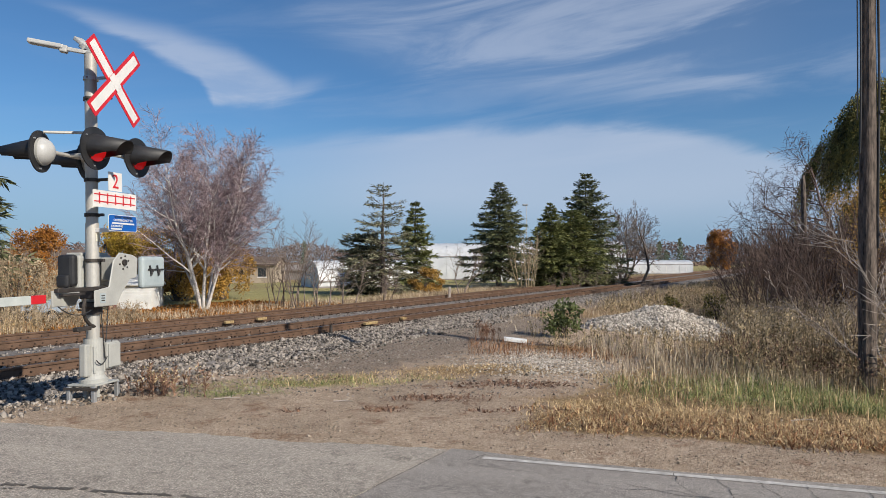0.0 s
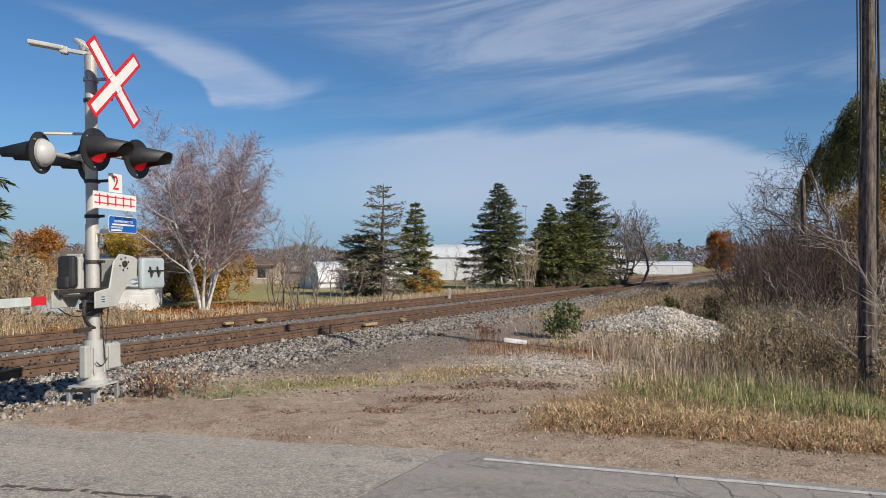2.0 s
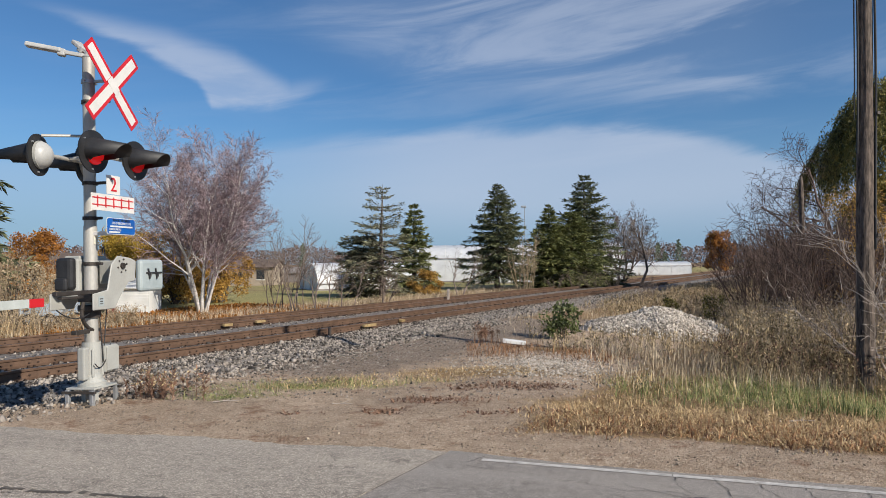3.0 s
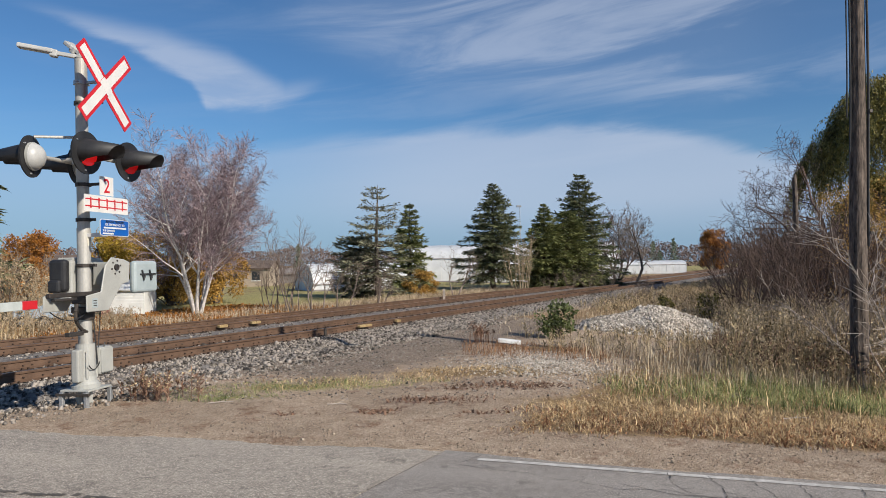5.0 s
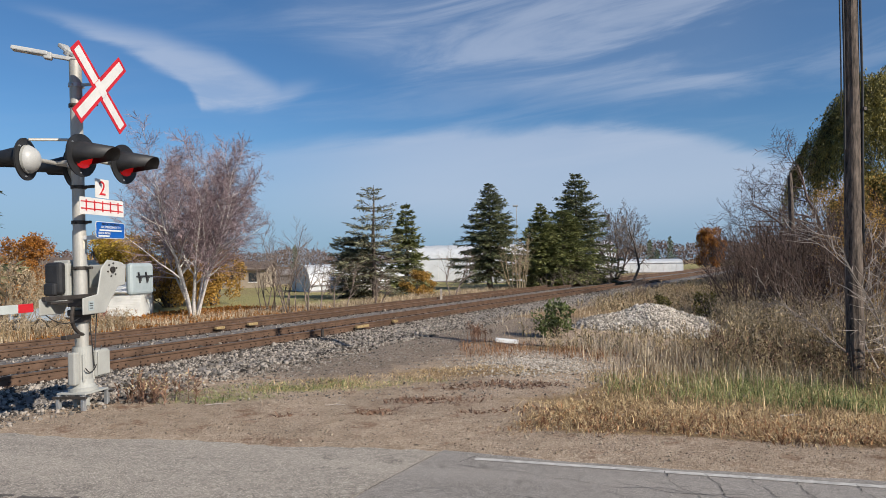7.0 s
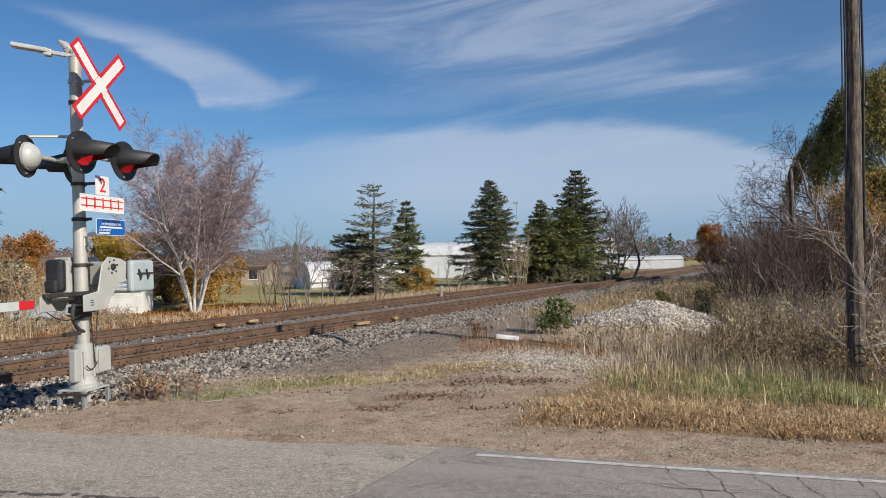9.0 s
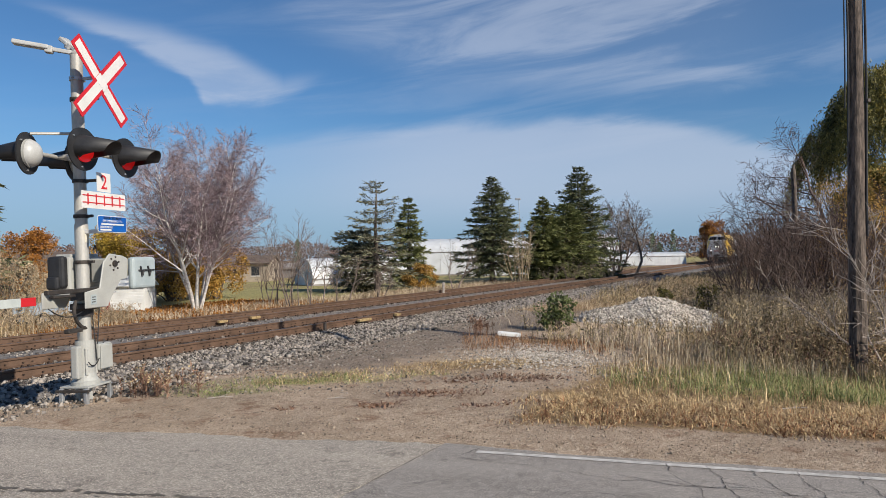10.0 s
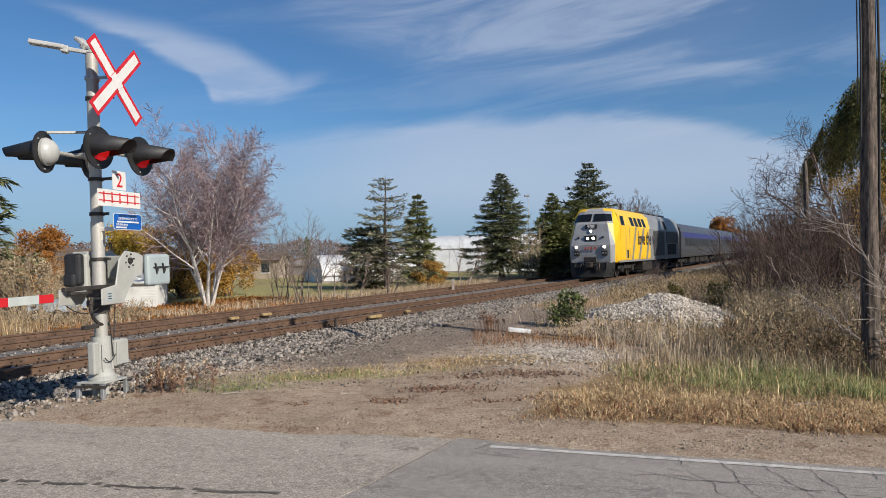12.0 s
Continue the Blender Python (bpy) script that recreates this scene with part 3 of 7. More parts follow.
def sprays(points, dirs, length, width, droop, rnd):
    """Flat needle sprays as kinked diamonds at points, along dirs."""
    n = len(points)
    d = dirs / np.maximum(np.linalg.norm(dirs, axis=1, keepdims=True), 1e-6)
    d = d + rnd.normal(0, 0.28, (n, 3))
    d[:, 2] -= droop
    d /= np.linalg.norm(d, axis=1, keepdims=True)
    side = np.cross(d, rnd.normal(0, 0.5, (n, 3)) + np.array([0, 0, 1.0]))
    side /= np.maximum(np.linalg.norm(side, axis=1, keepdims=True), 1e-6)
    ln = (length * rnd.uniform(0.6, 1.4, n))[:, None]
    wd = (width * rnd.uniform(0.6, 1.3, n))[:, None]
    up = np.cross(side, d)
    a, b = points, points + d * ln
    m = points + d * ln * 0.5 + up * wd * 0.25
    v = np.stack([a, m + side * wd * 0.5, b, m - side * wd * 0.5], 1).reshape(-1, 3)
    k = np.arange(n)[:, None] * 4
    f = np.concatenate([k + np.array([[0, 1, 2]]), k + np.array([[0, 2, 3]])])
    return v, f


def conifer(name, x, y, height, radius, needles, label, seed, whorls=26, per=7, bare=0.10, lift=0.25, droop=0.2, shape=0.85, dense=1.0, spray=0.34, dome=False, lean=0.0, upswept=0.0):
    rnd = np.random.RandomState(seed)
    root = empty(name, pose(x, y, gz(x, y) - 0.05, 0, lean, rnd.uniform(0, 360)))
    tagged(root, label, "conifer tree", "conifers beside the greenhouses")
    g = Geo()
    r0 = 0.022 * height + 0.03
    prev, pr = Vector((0, 0, -0.2)), r0 * 1.25
    for i in range(1, 9):
        t = i / 8
        p = Vector((rnd.normal(0, 0.012) * height * 0.3, rnd.normal(0, 0.012) * height * 0.3, height * t * 0.985))
        g.tube(prev, p, pr, r0 * (1 - t) + 0.012, 8)
        prev, pr = p, r0 * (1 - t) + 0.012
    g.make("trunk", M_BARK, root)
    g = Geo()
    P, D, S = [], [], []
    for w in range(whorls):
        t = bare + (1 - bare) * (w + rnd.uniform(-0.3, 0.3)) / whorls
        t = min(max(t, bare), 0.985)
        if dome:
            prof = math.sqrt(max(0.0, 1 - ((t - 0.42) / 0.60) ** 2)) if t > 0.3 else 0.75 + 0.25 * t / 0.3
        else:
            prof = (1 - t) ** shape * (0.72 + 0.28 * min(1, (t - bare) / 0.12))
        for b in range(per):
            ang = 2 * math.pi * (b + rnd.uniform(-0.35, 0.35)) / per + w * 2.4
            ln = radius * (prof + 0.02) * rnd.uniform(0.55, 1.2)
            if rnd.uniform() < 0.06:
                ln *= 0.4
            rise = lift * (0.2 + 1.2 * t) + rnd.uniform(-0.22, 0.22)
            out = Vector((math.cos(ang), math.sin(ang), rise)).normalized()
            p0 = Vector((0, 0, height * t))
            steps = 5
            prev = p0
            for s in range(1, steps + 1):
                q = s / steps
                p = p0 + out * (ln * q) + Vector((0, 0, -droop * ln * q * (1 - q * upswept) * 0.9 + 0.10 * ln * max(0, q - 0.7)))
                g.tube(prev, p, max(0.004, 0.02 * ln * (1.1 - q) * 0.9), max(0.003, 0.02 * ln * (1.0 - q)), 3)
                cnt = max(2, int((10 + 20 * ln / steps) * dense * (0.5 + 0.7 * q)))
                al = rnd.uniform(0, 1, cnt)
                sidev = np.array([-out.y, out.x, 0.0])
                ov = np.array(out)
                off = rnd.choice([-1, 1], cnt)
                reach = ln * 0.30 * (1.15 - q) * rnd.uniform(0.1, 1, cnt)
                base = np.array(prev)[None] + (np.array(p) - np.array(prev))[None] * al[:, None]
                base = base + sidev[None] * (off * reach)[:, None] + ov[None] * (reach * 0.5)[:, None]
                base[:, 2] += rnd.normal(0, 0.03, cnt) - 0.15 * reach
                P.append(base)
                S.append(np.full(cnt, 0.35 + 0.65 * min(1.0, ln / (0.5 * radius))))
                D.append(sidev[None] * (off * 0.7)[:, None] + ov[None] * 0.9)
                prev = p
    tagged(g.make("branchwork", M_BARK, root), kind="stuff")
    size = np.concatenate(S) * spray * 1.15
    v, f = sprays(np.concatenate(P), np.concatenate(D), size, size * 0.24, droop * 0.9, rnd)
    arrays_mesh("crown", v, f, needles, root)
    return root


# distances in metres from the camera along the view's axis
conifer("spruce_tree", -3.64, 42.0, 7.2, 3.9, M_SPRUCE_GR, "thin grey-green spruce with gaps between its tiers", 3, 17, 6, 0.13, 0.35, 0.25, 0.78, 0.60, 0.30)
conifer("spruce_tree", -5.0, 44.0, 4.0, 1.8, M_SPRUCE_GR, "squat rounded grey-green spruce", 5, 18, 8, 0.06, 0.2, 0.15, 0.5, 0.9, 0.28, dome=True)
conifer("spruce_tree", -1.95, 50.0, 6.75, 2.0, M_SPRUCE_LT, "slim green spruce beside the taller grey one", 7, 26, 7, 0.05, 0.25, 0.25, 0.75, 1.0, 0.32)
conifer("spruce_tree", 4.55, 54.0, 8.5, 3.9, M_SPRUCE, "dense dark green spruce with a bare lower trunk", 9, 34, 8, 0.14, 0.3, 0.3, 0.78, 0.95, 0.34)
conifer("spruce_tree", 8.6, 54.0, 6.9, 2.7, M_SPRUCE_LT, "bright green spruce with upturned tiers", 11, 28, 8, 0.04, 0.3, 0.22, 0.85, 1.15, 0.34)
conifer("spruce_tree", 10.6, 55.0, 6.4, 3.4, M_SPRUCE_LT, "broad green spruce amid taller neighbours", 13, 28, 8, 0.05, 0.25, 0.2, 0.6, 0.95, 0.34)
conifer("spruce_tree", 12.3, 58.0, 9.8, 4.3, M_SPRUCE, "tall dark spruce rising over its neighbours", 15, 34, 8, 0.05, 0.35, 0.3, 0.75, 0.95, 0.36)

# ---- crossing signal ----
M_ALU = material("weathered_aluminium_mast", (0.34, 0.33, 0.30), (0.52, 0.50, 0.46), 0.55, 4, 0.3, 0.15, (1, 1, 0.4))
M_CASE = material("grey_enamel_case", (0.30, 0.30, 0.28), (0.42, 0.42, 0.39), 0.5, 4, 0.0, 0.1)
M_PALECASE = material("pale_blue_grey_enamel", (0.28, 0.33, 0.34), (0.38, 0.43, 0.44), 0.5, 4, 0.0, 0.1)
M_BLACK = material("black_enamel", (0.008, 0.008, 0.009), (0.028, 0.028, 0.03), 0.55, 6, 0.0, 0.1)
M_DARKSTEEL = material("dark_greasy_steel", (0.025, 0.022, 0.02), (0.10, 0.085, 0.075), 0.6, 6, 0.5, 0.3)
M_GALV = material("galvanised_steel", (0.30, 0.31, 0.32), (0.52, 0.53, 0.54), 0.45, 8, 0.6, 0.15)
M_SIGNRED = material("red_sign_sheeting", (0.42, 0.012, 0.018), (0.58, 0.02, 0.028), 0.4, 5, 0, 0.03)
M_SIGNWHITE = material("white_sign_sheeting", (0.56, 0.545, 0.52), (0.70, 0.68, 0.65), 0.4, 5, 0, 0.03)
M_SIGNBLUE = material("blue_sign_sheeting", (0.004, 0.07, 0.30), (0.008, 0.11, 0.42), 0.4, 5, 0, 0.03)
M_REDLENS = glow("lit_red_lens", (1.0, 0.02, 0.02), 0.34, (0.45, 0.01, 0.012))
M_REDLENS_DIM = glow("dimmer_red_lens", (1.0, 0.02, 0.02), 0.18, (0.30, 0.008, 0.012))
M_GATEWHITE = material("greyed_white_gate_sheeting", (0.36, 0.39, 0.37), (0.50, 0.53, 0.51), 0.5, 5, 0, 0.05)
M_LAMPBACK = material("white_lamp_housing", (0.34, 0.34, 0.33), (0.50, 0.50, 0.485), 0.45, 6, 0, 0.05)


def lettering(name, body, size, m, mat, parent, thick=0.002, bold=0.0):
    cu = bpy.data.curves.new(name, "FONT")
    cu.offset = bold
    cu.body, cu.size, cu.align_x, cu.align_y, cu.extrude, cu.resolution_u = body, size, "CENTER", "CENTER", thick, 3
    tmp = bpy.data.objects.new("tmp", cu)
    me = bpy.data.meshes.new_from_object(tmp)
    bpy.data.objects.remove(tmp)
    me.name = name
    me.materials.clear()
    me.materials.append(mat)
    ob = new(name, me)
    ob.parent = parent
    ob.matrix_basis = m
    return ob


def rounded_plate(w, h, t, r=0.02, n=4):
    """A plate in the y-z plane with rounded corners, t thick along x."""
    bm = bmesh.new()
    pts = []
    for cy, cz, a0 in ((w / 2 - r, h / 2 - r, 0), (-w / 2 + r, h / 2 - r, 90), (-w / 2 + r, -h / 2 + r, 180), (w / 2 - r, -h / 2 + r, 270)):
        for k in range(n + 1):
            a = radians(a0 + 90 * k / n)
            pts.append((0, cy + r * math.cos(a), cz + r * math.sin(a)))
    f = bm.faces.new([bm.verts.new(p) for p in pts])
    ret = bmesh.ops.extrude_face_region(bm, geom=[f])
    bmesh.ops.translate(bm, vec=(t, 0, 0), verts=[g for g in ret["geom"] if isinstance(g, bmesh.types.BMVert)])
    bmesh.ops.recalc_face_normals(bm, faces=bm.faces[:])
    return bm


def slab(outline, x0, x1, bevel=0.008):
    """A plate cut to an outline in the y-z plane, from x0 to x1."""
    bm = bmesh.new()
    f = bm.faces.new([bm.verts.new((x0, y, z)) for y, z in outline])
    ret = bmesh.ops.extrude_face_region(bm, geom=[f])
    bmesh.ops.translate(bm, vec=(x1 - x0, 0, 0), verts=[g for g in ret["geom"] if isinstance(g, bmesh.types.BMVert)])
    bmesh.ops.recalc_face_normals(bm, faces=bm.faces[:])
    if bevel:
        bmesh.ops.bevel(bm, geom=bm.edges[:], offset=bevel, segments=1, affect="EDGES")
    return bm


def lamp_unit(root, x, y, z, facing, lens, yaw=0.0):
    """One flashing light: background disc, hood, lens and housing; facing 1 or -1 along x."""
    s = facing
    bm = bmesh.new()
    cylinder(bm, (x, y, z), (x + 0.018 * s, y, z), 0.255, n=40)
    disc = part("background_disc", bm, M_BLACK, root)
    disc.matrix_basis = Matrix.Translation((x, y, z)) @ pose(0, 0, 0, 0, 0, yaw) @ Matrix.Translation((-x, -y, -z))
    bm = bmesh.new()
    cylinder(bm, (x + 0.012 * s, y, z), (x + 0.035 * s, y, z), 0.155, n=32)
    part("lens", bm, lens, disc, "red glass lens")
    # hood: open half tube, longer above than at its sides
    g = Geo()
    k, ring = 18, []
    for r in (0.172, 0.165):
        for u in (0.0, 1.0):
            for i in range(k + 1):
                a = math.radians(-50 + 280 * i / k)
                reach = 0.46 * (0.82 + 0.18 * math.sin(a)) if math.sin(a) > -0.1 else 0.46 * 0.80 * max(0.0, 1 + 1.4 * math.sin(a))
                rr = r * (1 - 0.20 * u)
                ring.append((x + s * (0.018 + u * max(0.03, reach)), y + rr * math.cos(a), z + rr * math.sin(a) - 0.06 * u * reach / 0.4))
    w = k + 1
    faces = []
    for i in range(k):
        faces.append((i, i + 1, w + i + 1, w + i))
        faces.append((2 * w + i, 3 * w + i, 3 * w + i + 1, 2 * w + i + 1))
        faces.append((w + i, w + i + 1, 3 * w + i + 1, 3 * w + i))
    g.add(ring, faces)
    g.make("hood", M_BLACK, disc, smooth=True)
    bm = bmesh.new()
    bmesh.ops.create_uvsphere(bm, u_segments=28, v_segments=14, radius=0.155, matrix=Matrix.Translation((x - 0.01 * s, y, z)) @ Matrix.Diagonal((0.92, 1.08, 1.08, 1)))
    bmesh.ops.delete(bm, geom=[v for v in bm.verts if (v.co.x - x) * s > 0.0], context="VERTS")
    for f in bm.faces:
        f.smooth = True
    part("housing", bm, M_LAMPBACK, disc, "white domed lamp housing")
    for a in (20, 140, 260):
        bm = bmesh.new()
        cy, cz = y + 0.215 * math.cos(radians(a)), z + 0.215 * math.sin(radians(a))
        cylinder(bm, (x - 0.02 * s, cy, cz), (x + 0.03 * s, cy, cz), 0.010, n=8)
        part("bolt", bm, M_GALV, disc)
    bm = bmesh.new()
    cylinder(bm, (x - 0.005 * s, y, z), (x - 0.035 * s, y, z), 0.172, n=32)
    part("housing_rim", bm, M_CASE, disc)
    bm = bmesh.new()
    bevelled_box(bm, (0.03, 0.035, 0.05), (x - 0.055 * s, y - 0.135, z), 0.008, seg=1)
    part("latch", bm, M_SIGNRED, disc, "small red latch")


def crossing_signal():
    root = empty("crossing_signal", Matrix.Translation((-4.36, 8.5, -0.02)) @ pose(0, 0, 0, 0, -1.0, 0) @ pose(0, 0, 0, 0, 0, -11.5))
    tagged(root, "level-crossing signal mast with crossbuck, flashing red lights and gate machine", "railway signal")
    # mast with clamps
    bm = bmesh.new()
    cylinder(bm, (0, 0, 0.24), (0, 0, 2.2), 0.079, n=28)
    cylinder(bm, (0, 0, 2.2), (0, 0, 4.33), 0.072, n=28)
    cylinder(bm, (0, 0, 4.33), (0, 0, 4.36), 0.078, 0.05, n=28)
    part("mast", bm, M_ALU, root, "grey aluminium tube mast")
    for z, reach in ((4.02, 0.27), (3.76, 0.25), (2.74, 0.265), (1.73, 0.12), (2.30, 0.12)):
        bm = bmesh.new()
        cylinder(bm, (0, 0, z - 0.022), (0, 0, z + 0.022), 0.088, n=24)
        bevelled_box(bm, (reach, 0.035, 0.035), (reach / 2 + 0.05, 0, z), 0.005, seg=1)
        cylinder(bm, (0.02, -0.12, z), (0.02, 0.12, z), 0.012, n=8)
        part("clamp", bm, M_DARKSTEEL if z < 4 else M_GALV, root)
    # crossbuck: two crossed boards with red rims
    for k, (sgn, x) in enumerate(((-1, 0.335), (1, 0.345))):
        rot = Matrix.Rotation(radians(45 * sgn), 4, "X")
        for nm, w, h, t, mat, dx in (("crossbuck_board", 1.22, 0.205, 0.006, M_SIGNRED, 0), ("white_panel", 1.135, 0.118, 0.0025, M_SIGNWHITE, 0.0062)):
            bm = rounded_plate(w, h, t, 0.006, 1)
            bmesh.ops.transform(bm, matrix=Matrix.Translation((x + dx, 0, 3.95)) @ rot, verts=bm.verts[:])
            board = part(nm, bm, mat, root if nm == "crossbuck_board" else board, "red-rimmed white crossbuck arm" if nm == "crossbuck_board" else "")
    bm = rounded_plate(0.205, 0.118, 0.0015, 0.004, 1)
    bmesh.ops.transform(bm, matrix=Matrix.Translation((0.3542, 0, 3.95)) @ Matrix.Rotation(radians(-45), 4, "X"), verts=bm.verts[:])
    part("centre_panel", bm, M_SIGNWHITE, board)
    # lights on a cross arm
    bm = bmesh.new()
    bevelled_box(bm, (0.16, 0.20, 0.16), (0, 0, 3.06), 0.02)
    cylinder(bm, (-0.36, -0.38, 3.30), (-0.05, 0.0, 3.34), 0.018, n=10)
    cylinder(bm, (-0.36, 0.40, 3.30), (-0.05, 0.0, 3.34), 0.018, n=10)
    cylinder(bm, (0.26, -0.40, 3.06), (0.26, 0.40, 3.06), 0.026, n=12)
    cylinder(bm, (0.0, 0.0, 3.06), (0.28, 0.0, 3.06), 0.030, n=12)
    cylinder(bm, (-0.30, -0.40, 3.06), (-0.30, 0.40, 3.06), 0.026, n=12)
    cylinder(bm, (0.0, 0.0, 3.06), (-0.30, 0.0, 3.06), 0.030, n=12)
    part("lamp_arm", bm, M_ALU, root)
    lamp_unit(root, 0.36, -0.39, 3.06, 1, M_REDLENS)
    lamp_unit(root, 0.36, 0.39, 3.06, 1, M_REDLENS_DIM)
    lamp_unit(root, -0.38, -0.39, 3.06, -1, M_REDLENS_DIM, 14)
    lamp_unit(root, -0.38, 0.39, 3.06, -1, M_REDLENS, 14)
    # slim white lamps at the top
    for (x0, y0, z0), (x1, y1, z1) in (((-0.02, 0.0, 4.36), (-0.62, -0.30, 4.46)), ((0.0, 0.0, 4.40), (-0.22, 0.05, 4.56))):
        p0, p1 = Vector((x0, y0, z0)), Vector((x1, y1, z1))
        q = (p1 - p0).to_track_quat("X", "Z")
        bm = bmesh.new()
        ln = (p1 - p0).length
        bevelled_box(bm, (ln * 0.60, 0.13, 0.055), (ln * 0.72, 0, 0), 0.015)
        bevelled_box(bm, (ln * 0.55, 0.05, 0.05), (ln * 0.22, 0, -0.01), 0.01)
        bevelled_box(bm, (0.09, 0.10, 0.09), (ln * 0.42, 0, -0.02), 0.015)
        bmesh.ops.transform(bm, matrix=Matrix.Translation(p0) @ q.to_matrix().to_4x4(), verts=bm.verts[:])
        part("lamp_head", bm, M_LAMPBACK, root, "slim white lamp bracket on the mast top")
    # number and track signs
    bm = rounded_plate(0.25, 0.235, 0.005, 0.008)
    bmesh.ops.translate(bm, vec=(0.33, 0.0, 2.705), verts=bm.verts[:])
    plate = part("number_plate", bm, M_SIGNWHITE, root, "white plate with a red 2")
    face = Matrix(((0, 0, 1, 0), (1, 0, 0, 0), (0, 1, 0, 0), (0, 0, 0, 1)))
    lettering("numeral", "2", 0.25, Matrix.Translation((0.338, 0.0, 2.70)) @ face, M_SIGNRED, plate)
    bm = rounded_plate(0.80, 0.205, 0.005, 0.008)
    bmesh.ops.translate(bm, vec=(0.33, 0.0, 2.475), verts=bm.verts[:])
    plate = part("track_plate", bm, M_SIGNWHITE, root, "white plate with a red track symbol")
    for z in (2.44, 2.525):
        bm = bmesh.new()
        bevelled_box(bm, (0.002, 0.76, 0.014), (0.337, 0, z), 0)
        part("symbol_rail", bm, M_SIGNRED, plate)
    for k in range(5):
        bm = bmesh.new()
        bevelled_box(bm, (0.002, 0.022, 0.135), (0.3375, -0.29 + 0.145 * k, 2.482), 0)
        part("symbol_tie", bm, M_SIGNRED, plate)
    bm = rounded_plate(0.54, 0.205, 0.004, 0.03)
    bmesh.ops.translate(bm, vec=(0.36, 0.10, 2.19), verts=bm.verts[:])
    plate = part("emergency_plate", bm, M_SIGNWHITE, root, "blue emergency notice with white lettering")
    bm = rounded_plate(0.525, 0.19, 0.002, 0.026)
    bmesh.ops.translate(bm, vec=(0.365, 0.10, 2.19), verts=bm.verts[:])
    part("blue_panel", bm, M_SIGNBLUE, plate)
    lettering("notice_words", "REPORT PROBLEM", 0.040, Matrix.Translation((0.369, 0.10, 2.262)) @ face, M_BLACK, plate)
    lettering("notice_words", "OR EMERGENCY TO", 0.040, Matrix.Translation((0.369, 0.10, 2.225)) @ face, M_SIGNWHITE, plate)
    lettering("notice_words", "SUB DUNDAS", 0.036, Matrix.Translation((0.369, -0.02, 2.150)) @ face, M_SIGNWHITE, plate)
    for y, z, w in ((0.10, 2.187, 0.42), (-0.03, 2.116, 0.20)):
        bm = bmesh.new()
        bevelled_box(bm, (0.002, w, 0.020), (0.369, y, z), 0)
        part("notice_bar", bm, M_SIGNWHITE, plate)
    bm = bmesh.new()
    bevelled_box(bm, (0.30, 0.03, 0.05), (0.20, -0.02, 2.105), 0.004, seg=1)
    part("sign_bracket", bm, M_SIGNWHITE, root)
    bm = bmesh.new()
    bevelled_box(bm, (0.004, 0.07, 0.16), (0.079, 0.0, 2.05), 0.002, seg=1)
    part("sticker", bm, material("pale_paper_label", (0.55, 0.52, 0.42), (0.72, 0.69, 0.58), 0.7, 8, 0, 0.1), root, "pale paper sticker")
    # gate machine
    bm = bmesh.new()
    bevelled_box(bm, (0.26, 0.62, 0.50), (-0.23, 0.20, 1.55), 0.03)
    bevelled_box(bm, (0.22, 0.50, 0.05), (-0.23, 0.20, 1.81), 0.015)
    bevelled_box(bm, (0.24, 0.16, 0.30), (0.06, 0.30, 1.62), 0.02)
    mech = part("gate_machine_case", bm, M_CASE, root, "grey steel gate machine case")
    bm = bmesh.new()
    bevelled_box(bm, (0.22, 0.12, 0.40), (-0.22, -0.16, 1.61), 0.04)
    bevelled_box(bm, (0.16, 0.07, 0.16), (-0.22, -0.24, 1.48), 0.03)
    part("machine_cover", bm, M_BLACK, mech, "black end cover")
    arm_plate = [(-0.24, 1.16), (0.16, 1.16), (0.26, 1.30), (0.42, 1.48), (0.56, 1.50), (0.58, 1.76), (0.48, 1.80), (0.22, 1.83), (0.10, 1.72), (0.02, 1.40), (-0.24, 1.36)]
    for x0, x1 in ((0.20, 0.222), (-0.40, -0.378)):
        part("counterweight_arm", slab(arm_plate, x0, x1), M_CASE, root, "grey cast side plate")
    bm = bmesh.new()
    cylinder(bm, (0.21, 0.30, 1.70), (0.245, 0.30, 1.70), 0.04, n=20)
    for k in range(6):
        a = radians(60 * k + 15)
        cylinder(bm, (0.215, 0.30 + 0.085 * math.cos(a), 1.70 + 0.085 * math.sin(a)), (0.232, 0.30 + 0.085 * math.cos(a), 1.70 + 0.085 * math.sin(a)), 0.012, n=8)
    cylinder(bm, (-0.39, 0.30, 1.70), (0.21, 0.30, 1.70), 0.032, n=16)
    part("pivot_bolts", bm, M_DARKSTEEL, root)
    bm = bmesh.new()
    bevelled_box(bm, (0.002, 0.10, 0.12), (0.2235, -0.10, 1.265), 0)
    plate = part("maker_plate", bm, M_PALECASE, root)
    bm = bmesh.new()
    for dz in (-0.03, 0.0, 0.03):
        bevelled_box(bm, (0.001, 0.06, 0.012), (0.2255, -0.10, 1.265 + dz), 0)
    part("plate_bars", bm, M_DARKSTEEL, plate)
    bm = bmesh.new()
    bevelled_box(bm, (0.10, 0.50, 0.43), (0.24, 0.84, 1.565), 0.045, seg=3)
    cw = part("counterweight", bm, M_PALECASE, root, "pale blue-grey counterweight block")
    bm = bmesh.new()
    bevelled_box(bm, (0.02, 0.34, 0.022), (0.30, 0.86, 1.60), 0.004, seg=1)
